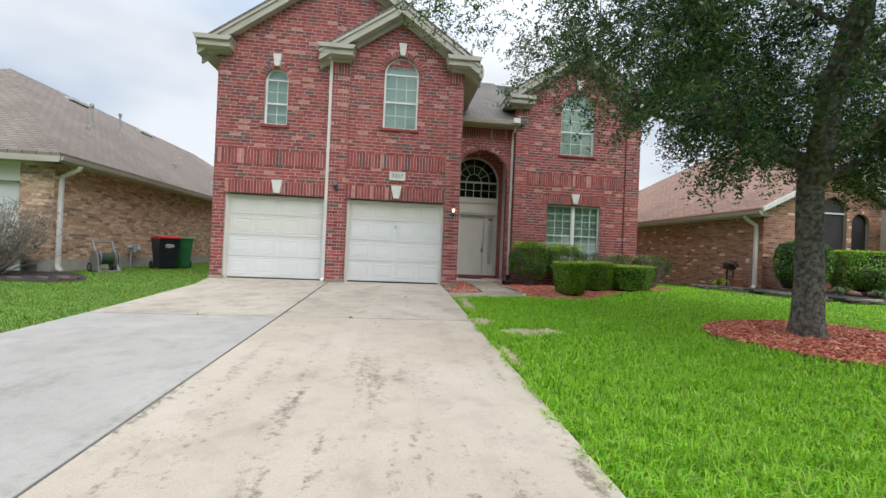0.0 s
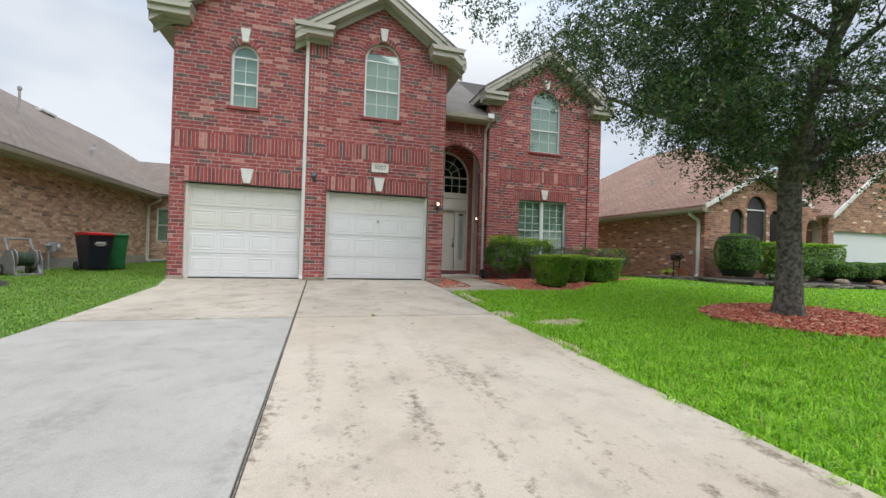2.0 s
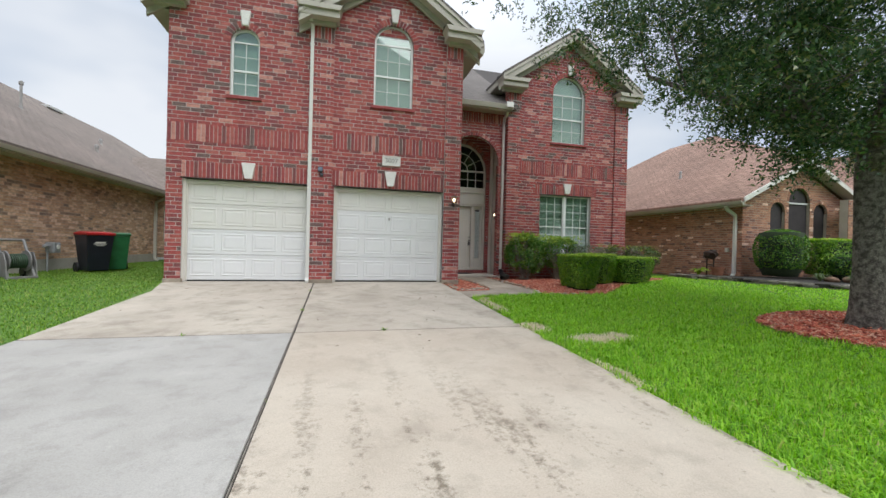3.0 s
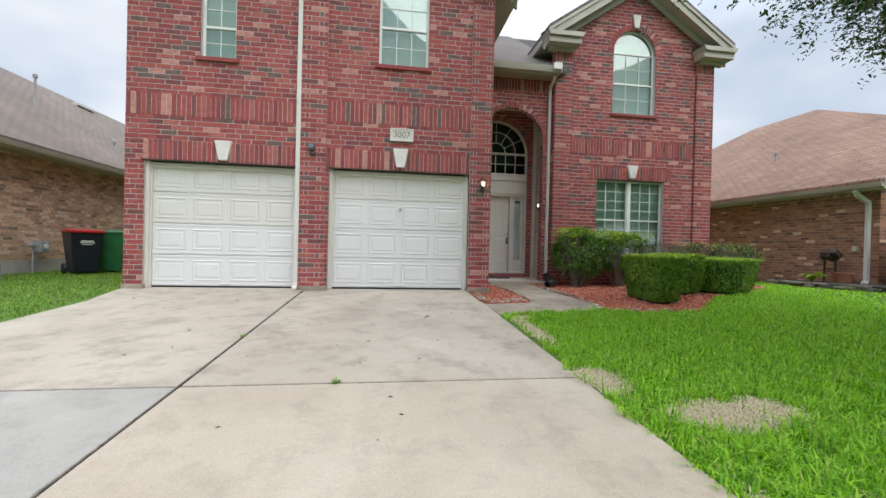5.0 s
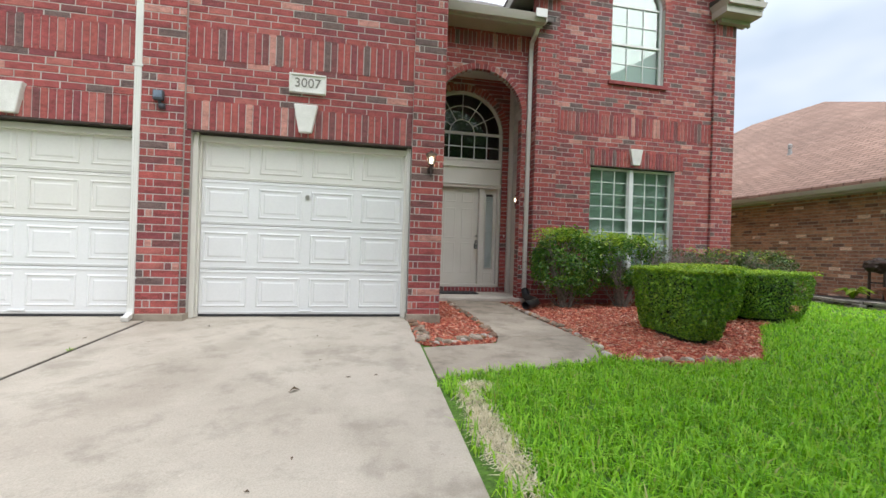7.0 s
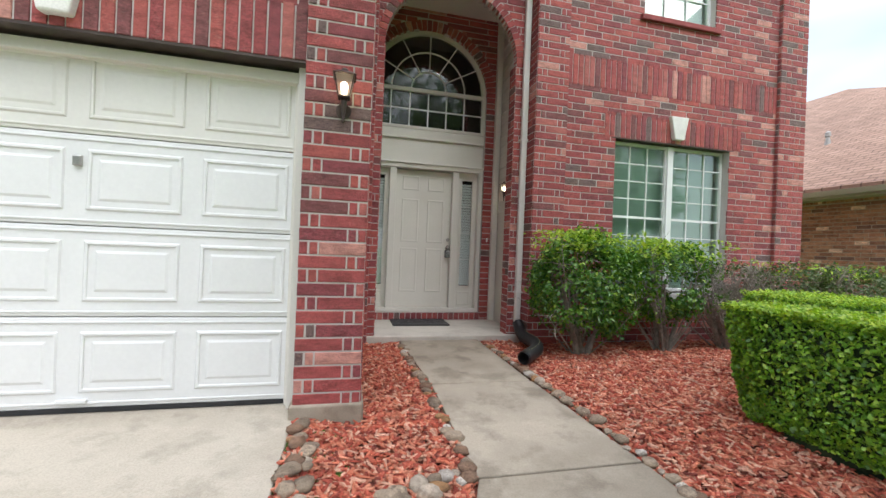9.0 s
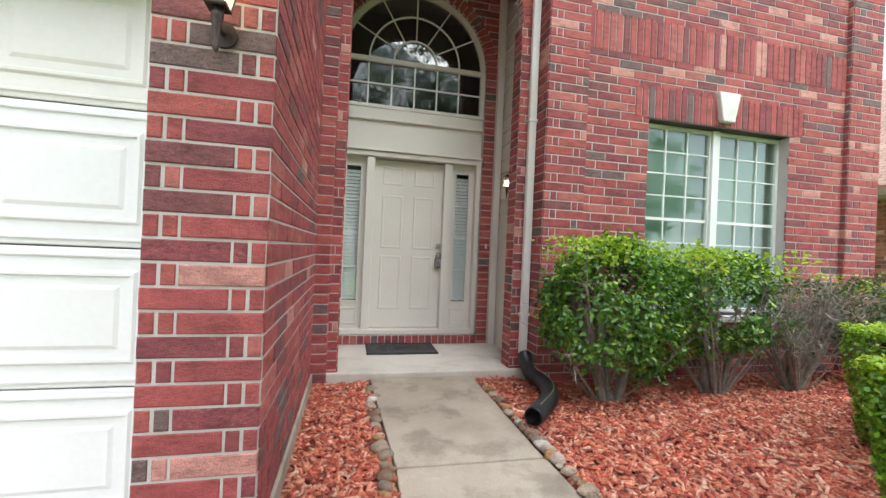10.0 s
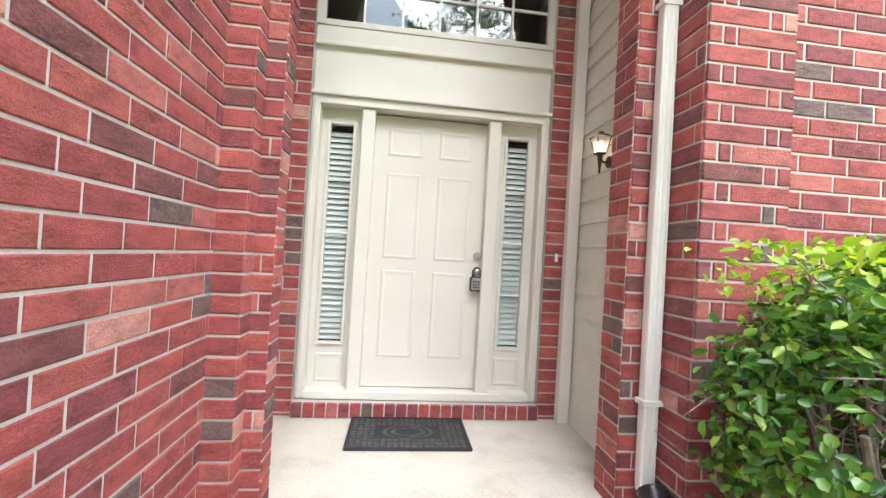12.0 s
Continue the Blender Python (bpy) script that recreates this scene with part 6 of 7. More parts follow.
# ---- oak ----
def oak(name, label, group=""):
    t = thing(name, label, "tree", group)
    tg = Geo()
    tg.tube([(0, 0, -0.15), (0, 0, 0.05), (0.0, 0, 0.25), (0.01, 0, 0.8), (0.0, 0.01, 1.4), (0.0, 0.02, 2.1), (0.02, 0.02, 2.6)], [0.26, 0.225, 0.195, 0.172, 0.160, 0.160, 0.150], 20, closed=True)
    trunk = part("trunk", tg, bark, t, "grey-brown oak trunk", smooth=True)
    ends = []

    def limb(p, d, length, r, depth):
        pts, rr = [Vector(p)], [r]
        d = Vector(d).normalized()
        for i in range(5):
            d = (d + Vector(rng.normal(0, 0.12, 3)) + Vector((0, 0, 0.03))).normalized()
            pts.append(pts[-1] + d * length / 5)
            rr.append(r * (1 - 0.13 * (i + 1)))
        g = Geo().tube(pts, rr, 10 if depth < 2 else 6)
        if depth > 0 and min(q.z - 0.32 * max(0.0, q.y - 0.6) for q in pts[2:]) < 2.45:
            return
        (limbs if depth < 2 else sprays).append(g)
        if depth >= 2:
            ends.extend([tuple(q) for q in pts[2:]])
        if depth < 3:
            for k in range(4 if depth < 2 else 3):
                i = rng.integers(2, 6)
                s = Vector(rng.normal(0, 1, 3))
                s = (d * 0.9 + s * 0.75 + Vector((0, 0, 0.05))).normalized()
                limb(pts[i], s, length * rng.uniform(0.5, 0.72), rr[i] * 0.6, depth + 1)

    limbs, sprays = [], []
    starts = [((0.02, 0.02, 2.50), (0.10, -0.25, 1.0), 3.4, 0.12), ((0.0, 0.0, 2.42), (-1.0, 0.2, 0.42), 2.4, 0.072), ((0.0, 0.02, 2.45), (-0.5, -0.4, 0.85), 3.2, 0.09),
              ((0.03, 0, 2.25), (1.0, 0.1, 0.30), 3.2, 0.075), ((0.0, 0.05, 2.5), (0.35, 0.8, 0.8), 3.0, 0.085), ((0.0, -0.02, 2.4), (0.4, -0.9, 0.6), 3.0, 0.075), ((0, 0, 2.5), (-0.8, 0.75, 0.8), 3.2, 0.085)]
    for s in starts:
        limb(*s, 0)
    # the big crooked limb that rises from the fork
    limbs.append(Geo().tube([(0.0, 0.02, 2.2), (0.06, -0.08, 2.6), (0.11, -0.13, 2.95), (0.10, -0.13, 3.3), (0.20, -0.24, 3.7), (0.30, -0.36, 4.2), (0.34, -0.40, 4.9), (0.3, -0.3, 5.8)], [0.17, 0.145, 0.12, 0.11, 0.105, 0.09, 0.075, 0.03], 12))
    for g in limbs:
        part("limb", g, bark, trunk, smooth=True)
    tw = Geo()
    for g in sprays:
        tw.add(g.v, g.f)
    tagged(part("twig_mass", tw, bark, trunk), kind="stuff")
    # leaf sprays: round the twigs and over the crown's shell, in lumps with gaps between
    e = np.array(ends)
    n_shell = 3600
    q = rng.normal(0, 1, (n_shell, 3))
    q /= np.linalg.norm(q, axis=1)[:, None]
    shell = np.array([-1.0, 0.10, 5.4]) + q * np.array([5.0, 3.7, 3.3]) * (rng.random((n_shell, 1)) ** 0.4)
    inner = np.stack([rng.uniform(-2.0, 2.4, 620), rng.uniform(-1.6, 1.6, 620), rng.uniform(2.2, 3.7, 620)], 1)
    inner = inner[(np.hypot(inner[:, 0], inner[:, 1]) > 0.45)]
    cl = np.concatenate([e, shell, inner])

    def floor_of(p):
        low = np.where(p[:, 0] < -1.6, 3.0, np.where(p[:, 0] < 0.3, 2.5, 2.15)) + 0.60 * np.clip(p[:, 1] - 0.2, 0, 4) + 0.12 * np.clip(-p[:, 0] - 3.0, 0, 3)
        return low + np.array([1.0 * noise.noise(Vector((float(a) * 1.1, float(b) * 1.1, 5))) for a, b in p[:, :2]])
    cl = cl[cl[:, 2] > floor_of(cl)]
    lump = np.array([noise.noise(Vector((float(a) * 1.0 + 3, float(b) * 1.0, float(c) * 1.3))) for a, b, c in cl])
    thin = np.clip((np.hypot(cl[:, 0] + 0.9, cl[:, 1]) - 1.8) / 2.6, 0, 1)
    high = np.clip((cl[:, 2] - 4.2) / 2.5, 0, 1)
    cl = cl[lump > -0.30 + 0.50 * thin + 0.16 * high]
    # an open side of the crown, where the big limb shows
    f_ax, s_ax = cl[:, 0] * -0.77 + cl[:, 1] * -0.64, cl[:, 0] * 0.64 + cl[:, 1] * -0.77
    opening = (f_ax > 0.0) & (s_ax > -0.35) & (s_ax < 0.95) & (cl[:, 2] < 4.3)
    cl = cl[~opening | (rng.random(len(cl)) < 0.32)]
    cl = cl[rng.random(len(cl)) < min(1.0, 1900 / max(1, len(cl)))]
    sprigs, per = 7, 15
    base = np.repeat(cl, sprigs, 0) + rng.normal(0, 1, (len(cl) * sprigs, 3)) * np.array([0.14, 0.14, 0.10])
    out = np.repeat(cl - np.array([0.0, 0.0, 4.2]), sprigs, 0)
    out /= np.linalg.norm(out, axis=1)[:, None] + 1e-6
    way = out * 0.6 + rng.normal(0, 0.6, base.shape) + np.array([0, 0, -0.30])
    way /= np.linalg.norm(way, axis=1)[:, None]
    along = rng.uniform(0.0, 0.34, (len(base) * per, 1))
    c = np.repeat(base, per, 0) + np.repeat(way, per, 0) * along + rng.normal(0, 0.032, (len(base) * per, 3)) - np.array([0, 0, 0.5]) * along ** 2
    f = quads("crown", leaf_quads(c, np.tile([0.0, 0.0, 0.9], (len(c), 1)), 0.068, 0.026, 0.9), 4, [(0, 1, 2, 3)], oak_leaf, t)
    tagged(f, kind="stuff")
    return t


tree = oak("oak_tree", "mature oak with a dark dense crown in a mulch ring")
tree.location = (6.27, -5.51, float(ground_z(6.27, -5.51)) + 0.02)
# unseen trees over the street: fill reflections, block low sky before the porch
for x, y, s, a in ((-7, -31, 1.6, 40), (2.5, -32, 1.75, 150), (11.5, -30, 1.6, 260), (-17, -33, 1.8, 90), (22, -33, 1.7, 10), (-29, -34, 1.8, 200), (34, -35, 1.8, 320)):
    copy_thing(tree, pose(x, y, -0.7, 0, 0, a) @ Matrix.Scale(s, 4))

# ---- lawn ----
WALK = [(1.54, -2.04), (3.16, -1.72), (3.43, -1.08), (3.43, 2.0), (2.4, 2.0), (2.35, -1.0), (1.54, -1.15)]
NB_BED = [(11.7, 3.0), (11.0, 2.6), (9.95, 0.7), (10.15, -0.7), (11.2, -2.1), (14.0, -2.7), (18.0, -2.6), (18, 3)]
NBL_BED = [(-11.5, -1.0), (-7.0, -1.3), (-6.6, -1.0), (-7.1, -0.2), (-7.9, 0.6), (-11.5, 0.6)]
BARE = [(1.70, -4.45, 0.18, 0.26), (2.20, -5.08, 0.34, 0.21), (2.58, -5.03, 0.22, 0.17), (2.0, -5.10, 0.16, 0.14), (1.72, -2.9, 0.10, 0.62), (1.80, -2.25, 0.12, 0.12), (1.66, -6.2, 0.06, 0.4)]


def bareness(px, py):
    b = np.zeros(len(px))
    for x, y, rx, ry in BARE:
        b = np.maximum(b, np.exp(-(((px - x) / rx) ** 2 + ((py - y) / ry) ** 2) ** 1.3))
    return b


def lawn(name, x0, x1, y0, y1, per_m2, h_lo, h_hi, width, label, dry=False, material=None):
    n = int(per_m2 * (x1 - x0) * (y1 - y0))
    px, py = rng.uniform(x0, x1, n), rng.uniform(y0, y1, n)
    block = inside(BED_RIGHT, px, py) | inside(RING, px, py) | inside(WALK, px, py) | inside(NB_BED, px, py) | inside(NBL_BED, px, py) | inside(BED_LEFT, px, py)
    ragged = 0.03 * np.sin(py * 9) + 0.025 * np.sin(py * 23 + 1) + rng.normal(0, 0.02, n)
    block |= (px > -4.42 + 0.09 * np.clip(-py, 0, 3.4) + ragged) & (px < 1.535 + ragged * np.where(py > -4.0, 1.0, 0.8) + np.where(py > -4.0, 0.07, 0.0)) & (py < 0.2)
    block |= (py > 1.7) & (px > 3.2) & (px < 8.3)
    clump = np.array([noise.noise(Vector((float(a) * 5, float(b) * 5, 0))) for a, b in zip(px, py)])
    bare = bareness(px, py)
    if dry:
        keep = ~block & (bare > 0.15 + 0.5 * rng.random(n))
    else:
        keep = ~block & (bare < 0.12 + 0.7 * rng.random(n) ** 3) & (clump > -0.55 + 0.25 * rng.normal(size=n))
    px, py, clump = px[keep], py[keep], clump[keep]
    n = len(px)
    h = rng.uniform(h_lo, h_hi, n) * (1 + 0.45 * clump)
    a = rng.uniform(0, math.tau, n) + clump * 2
    lean = rng.uniform(0.2, 1.7, n) if not dry else rng.uniform(1.2, 2.5, n)
    d = np.stack([np.cos(a), np.sin(a), np.zeros(n)], 1)
    s = np.stack([-np.sin(a), np.cos(a), np.zeros(n)], 1) * (width * rng.uniform(0.6, 1.2, n) / 2)[:, None]
    base = np.stack([px, py, ground_z(px, py) - 0.004], 1)
    up = np.array([0, 0, 1.0])
    mid = base + up * (h * 0.62)[:, None] + d * (h * lean * 0.28)[:, None]
    tip = base + up * (h * np.clip(1.05 - 0.3 * lean, 0.15, 1))[:, None] + d * (h * lean * 0.85)[:, None]
    verts = np.stack([base - s, base + s, mid + s * 0.9, mid - s * 0.9, tip + s * 0.12, tip - s * 0.12], 1)
    return tagged(quads(name, verts, 6, [(0, 1, 2, 3), (3, 2, 4, 5)], straw_leaf if dry else material or grass_leaf), label, "grass", kind="stuff")


lawn("grass", 1.45, 4.6, -9.9, -1.2, 3800, 0.045, 0.115, 0.0098, "thick bright green lawn grass beside the drive")
lawn("grass", 4.6, 8.5, -9.5, 0.4, 1500, 0.05, 0.105, 0.0135, "thick bright green lawn grass round the oak")
lawn("grass", 8.5, 16.0, -9.5, 3.0, 600, 0.03, 0.055, 0.02, "bright green lawn grass towards the neighbour")
lawn("grass", -8.6, -4.05, -8.0, 9.0, 1200, 0.02, 0.05, 0.012, "short green grass between the houses", material=mown_leaf)
lawn("dry_grass", 1.5, 3.6, -6.8, -1.8, 8500, 0.03, 0.06, 0.008, "dry straw-coloured grass in worn patches", dry=True)

# ---- neighbour houses ----
def vent_pipe(p, h, r, parent):
    x, y, z = p
    v = part("vent_pipe", Geo().lathe([(r, z - 0.25), (r, z + h), (r * 1.7, z + h), (r * 1.7, z + h + 0.10), (r * 0.6, z + h + 0.14)], x, y, 12), surface("grey_vent_metal", (0.30, 0.29, 0.27), (0.4, 0.39, 0.37), 6, 40, 0.5) if "grey_vent_metal" not in bpy.data.materials else bpy.data.materials["grey_vent_metal"], parent, "grey metal roof vent")
    part("flashing", Geo().lathe([(r * 2.6, z - 0.22), (r * 1.1, z + 0.1)], x, y, 12), bpy.data.materials["grey_vent_metal"], v)
    return v


left = thing("house", "single-storey tan brick house with a grey-brown shingle roof", "house")
WX = -8.55
lay_wall("wall", (WX, 0, 0), Y, X, 0.62, 10.4, 0.26, 2.93, clay=brick_tan, joint=mortar_tan, parent=left, length=0.235, course=0.078)
lay_wall("front_wall", (0, 0.62, 0), X, -Y, -9.35, WX, 0.26, 2.93, clay=brick_tan, joint=mortar_tan, parent=left, length=0.235, course=0.078)
part("garage_header", Geo().box(-14.5, -9.35, 0.62, 0.8, 2.25, 2.93), cream_paint, left, bevel=0.01)
part("garage_door", Geo().box(-14.5, -9.40, 0.80, 0.86, -0.05, 2.25), white_paint, left)
part("footing", Geo().box(WX - 0.3, WX + 0.015, 0.60, 10.4, -0.4, 0.26), concrete_grey, left, bevel=0.01)
lay_wall("wing_wall", (0, 10.4, 0), X, -Y, WX + 0.02, -5.6, 0.1, 2.93, holes=[("r", -8.3, -7.3, 0.85, 2.35)], clay=brick_tan, joint=mortar_tan, parent=left, length=0.235, course=0.078)
wn_ = part("window", Geo().box(-8.3, -7.3, 10.48, 10.50, 0.85, 2.35), glass, left)
for a, b, c, e in ((-8.3, -8.25, 0.85, 2.35), (-7.35, -7.3, 0.85, 2.35), (-8.25, -7.35, 0.85, 0.9), (-8.25, -7.35, 2.3, 2.35), (-8.25, -7.35, 1.57, 1.62)):
    part("window_frame", Geo().box(a, b, 10.44, 10.50, c, e), frame_white, wn_)
part("blind", Geo().box(-8.25, -7.35, 10.56, 10.58, 0.88, 2.32), blind_mat, wn_)
part("back_fill", Geo().box(-20.0, WX - 0.3, 1.0, 22.0, -0.4, 2.9), plaster, left)
EX, EZ = -8.12, 2.96
RX, RZ, RY0, RY1 = -14.2, 7.0, 5.7, 19.0
roof_slab("roof_side", [(EX, 0.18, EZ), (EX, 24.0, EZ), (RX, RY1, RZ), (RX, RY0, RZ)], shingle_brown, left)
roof_slab("roof_front", [(EX, 0.18, EZ), (RX, RY0, RZ), (-20.3, 0.18, EZ)], shingle_brown, left)
roof_slab("roof_far", [(-20.3, 0.18, EZ), (RX, RY0, RZ), (RX, RY1, RZ), (-20.3, 24.0, EZ)], shingle_brown, left)
roof_slab("roof_back", [(EX, 24.0, EZ), (RX, RY1, RZ), (-20.3, 24.0, EZ)], shingle_brown, left)
roof_slab("wing_roof", [(-5.2, 10.0, EZ), (-9.5, 10.0, EZ), (-10.5, 12.7, EZ + 1.8), (-6.0, 12.7, EZ + 1.8)], shingle_brown, left)
part("fascia", Geo().box(EX - 0.02, EX + 0.02, 0.18, 10.0, EZ - 0.24, EZ - 0.09), taupe_paint, left)
part("fascia", Geo().box(-20.3, EX + 0.02, 0.16, 0.20, EZ - 0.24, EZ - 0.09), taupe_paint, left)
part("soffit", Geo().box(WX, EX, 0.2, 10.4, EZ - 0.22, EZ - 0.20), taupe_paint, left)
part("soffit", Geo().box(-20.3, EX, 0.2, 0.64, EZ - 0.22, EZ - 0.20), taupe_paint, left)
part("gutter", Geo().prism([(EX + 0.02, EZ - 0.20), (EX + 0.10, EZ - 0.19), (EX + 0.13, EZ - 0.09), (EX + 0.115, EZ - 0.09), (EX + 0.09, EZ - 0.175), (EX + 0.02, EZ - 0.185)], 0.16, 10.0), taupe_paint, left)
for y, lab in ((0.78, ""), (10.1, "")):
    sp = rect_pipe("downspout", [(EX + 0.06, y, EZ - 0.22), (EX + 0.02, y, EZ - 0.32), (WX + 0.06, y, EZ - 0.52), (WX + 0.05, y, EZ - 0.7), (WX + 0.05, y, 0.14), (WX + 0.08, y - 0.02, 0.04), (WX + 0.2, y - 0.05, -0.02)], 0.09, 0.08, spout_mat, left, "cream downspout")
sl = (RZ - EZ) / (EX - RX)
for x, y, h in ((-10.6, 4.6, 0.85), (-11.5, 7.4, 0.8), (-9.9, 8.6, 0.12), (-10.4, 4.2, 0.1), (-11.2, 11.5, 0.1)):
    vent_pipe((x, y, EZ + (EX - x) * sl), h, 0.038 if h > 0.3 else 0.04, left)
for y in (8.0, 12.6):
    zt = EZ + (EX + 13.6) * sl
    part("ridge_vent", Geo().box(-13.75, -13.45, y - 0.5, y + 0.5, zt - 0.02, zt + 0.10), surface("pale_vent", (0.5, 0.5, 0.48), (0.6, 0.6, 0.57), 4, 40, 0.4) if "pale_vent" not in bpy.data.materials else bpy.data.materials["pale_vent"], left, "pale metal roof vent", bevel=0.02)

right = thing("house", "single-storey rust brick house with a brown shingle roof", "house")
RW, GY = 11.6, 0.55
lay_wall("wall", (RW, 0, 0), -Y, -X, -16.0, -GY, 0.0, 2.62, clay=brick_rust, joint=mortar_tan, parent=right, length=0.235, course=0.078, bands=[(-16.0, -GY, 2.36, 2.58)])
ARCHES = ((13.09, 0.32, 2.32), (14.05, 0.48, 2.68), (15.03, 0.32, 2.35))
lay_wall("front_wall", (0, GY, 0), X, -Y, RW, 15.95, 0.0, 3.9, clay=brick_rust, joint=mortar_tan, parent=right, length=0.235, course=0.078,
         holes=[("a", xc, hw, 0.6, sp_) for xc, hw, sp_ in ARCHES], rings=[(xc, hw, sp_, 0.1) for xc, hw, sp_ in ARCHES], outline=gable_line(14.05, 3.84, 0.5))
screen = surface("dark_solar_screen", (0.035, 0.028, 0.03), (0.05, 0.042, 0.044), 4, 90, 0.7)
for xc, hw, sp_ in ARCHES:
    w_ = part("window", Geo().prism([(xc - hw, 0.6), (xc + hw, 0.6)] + list(reversed(arc_pts(xc, hw, sp_, 16))), GY + 0.10, GY + 0.13), screen, right, "arched window with a dark solar screen")
    part("window_frame", arc_band(xc, hw - 0.03, hw, sp_, GY + 0.07, GY + 0.11, 16), metal_dark, w_)
    part("window_sill", Geo().box(xc - hw - 0.05, xc + hw + 0.05, GY - 0.04, GY + 0.1, 0.52, 0.595), brick_rust, w_)
part("rail", Geo().box(13.58, 14.52, GY + 0.06, GY + 0.10, 2.62, 2.67), frame_white, right)
REX, REZ = 11.2, 2.64
roof_slab("roof_side", [(REX, GY - 0.35, REZ), (REX, 17.0, REZ), (18.3, 10.5, 7.15), (18.3, 7.5, 7.15), (14.05, GY - 0.35, REZ + 1.45)], shingle_rust, right)
roof_slab("gable_roof", [(16.9, GY - 0.35, REZ), (14.05, GY - 0.35, REZ + 1.45), (16.0, 4.0, REZ + 1.75), (16.9, 4.0, REZ)], shingle_rust, right)
roof_slab("roof_front", [(14.0, GY + 2.0, 3.6), (18.3, 7.5, 7.15), (26.0, 0.5, 2.7), (18.0, 0.4, 2.7)], shingle_rust, right)
roof_slab("roof_back", [(REX, 17.0, REZ), (18.3, 10.5, 7.15), (26.0, 17.0, REZ)], shingle_rust, right)
part("fascia", Geo().box(REX - 0.02, REX + 0.02, GY - 0.35, 16.5, REZ - 0.24, REZ - 0.10), taupe_paint, right)
part("soffit", Geo().box(REX, RW, GY - 0.33, 16.5, REZ - 0.23, REZ - 0.21), taupe_paint, right)
part("gutter", Geo().prism([(REX - 0.02, REZ - 0.20), (REX - 0.10, REZ - 0.19), (REX - 0.13, REZ - 0.09), (REX - 0.115, REZ - 0.09), (REX - 0.09, REZ - 0.175), (REX - 0.02, REZ - 0.185)], GY - 0.36, 16.5), taupe_paint, right)
for xe in (11.2, 16.9):
    z_e = REZ + 1.45 - abs(xe - 14.05) * 0.5
    g = Geo().prism([(14.05, REZ + 1.29), (xe, z_e - 0.16), (xe, z_e + 0.0), (14.05, REZ + 1.45)], GY - 0.38, GY - 0.34)
    part("rake_board", g, stone_white, right, "white rake board", bevel=0.005)
    part("rake_soffit", Geo().prism([(14.05, REZ + 1.29), (xe, z_e - 0.16), (xe, z_e - 0.13), (14.05, REZ + 1.32)], GY - 0.36, GY), taupe_paint, right)
rect_pipe("downspout", [(REX - 0.06, 0.75, REZ - 0.22), (REX, 0.75, REZ - 0.32), (RW - 0.06, 0.75, REZ - 0.5), (RW - 0.05, 0.75, REZ - 0.7), (RW - 0.05, 0.75, 0.25), (RW - 0.2, 0.70, 0.15)], 0.1, 0.08, spout_mat, right, "cream downspout")
vent_pipe((13.6, 5.0, REZ + (13.6 - REX) * 0.66), 0.12, 0.035, right)
part("back_fill", Geo().box(12.0, 26.0, 1.2, 16.0, -0.2, 2.6), plaster, right)
# the garage wing that stands forward
lay_wall("entry_wall", (0, -0.22, 0), X, -Y, 15.05, 16.18, 0.0, 2.75, clay=brick_rust, joint=mortar_tan, parent=right, length=0.235, course=0.078, holes=[("a", 15.74, 0.36, 0.0, 1.95)], rings=[(15.74, 0.36, 1.95, 0.1)])
lay_wall("garage_wall", (0, -0.4, 0), X, -Y, 16.2, 23.3, 0.0, 4.9, clay=brick_rust, joint=mortar_tan, parent=right, length=0.235, course=0.078, holes=[("r", 16.5, 21.4, -0.1, 1.95)], outline=gable_line(19.6, 4.95, 0.72))
lay_wall("garage_side", (16.2, 0, 0), -Y, -X, -0.9, 0.38, 0.0, 2.5, clay=brick_rust, joint=mortar_tan, parent=right, length=0.235, course=0.078)
part("garage_door", Geo().box(16.5, 21.4, -0.28, -0.22, 0.0, 1.95), white_paint, right, "white garage door")
for xe in (15.9, 23.3):
    z_e = 5.15 - abs(xe - 19.6) * 0.72
    part("rake_board", Geo().prism([(19.6, 4.99), (xe, z_e - 0.16), (xe, z_e), (19.6, 5.15)], -0.75, -0.7), stone_white, right)
    roof_slab("garage_roof", [(xe, -0.7, z_e), (xe, 7.0, z_e), (19.6, 7.0, 5.15), (19.6, -0.7, 5.15)], shingle_rust, right)

# neighbour's planting bed with its dry-laid stone edge
bed = Geo()
n = len(NB_BED)
bed.add([(x, y, float(ground_z(x, y)) + 0.13) for x, y in NB_BED] + [(x, y, float(ground_z(x, y)) - 0.05) for x, y in NB_BED], [tuple(range(n)), tuple(range(2 * n - 1, n - 1, -1))] + [(i, i + n, (i + 1) % n + n, (i + 1) % n) for i in range(n)])
tagged(solid("planting_bed", bed, soil), "dark mulched planting bed raised behind stones", "planting bed", kind="structure")
flag = brick_material("flagstone", [(0.0, (0.18, 0.16, 0.14)), (0.3, (0.26, 0.235, 0.20)), (0.6, (0.12, 0.11, 0.10)), (0.82, (0.36, 0.33, 0.28))], single=True)
flags = []
for k in range(3):
    g = Geo()
    pts = [(0.22 * math.cos(t) * (1 + 0.18 * math.sin(3 * t + k)), 0.13 * math.sin(t) * (1 + 0.2 * math.cos(2 * t + k))) for t in np.linspace(0, math.tau, 9)[:-1]]
    me = g.prism(pts, 0.0, 0.045, "z").mesh("edging_stone")
    me.materials.append(flag)
    flags.append(me)
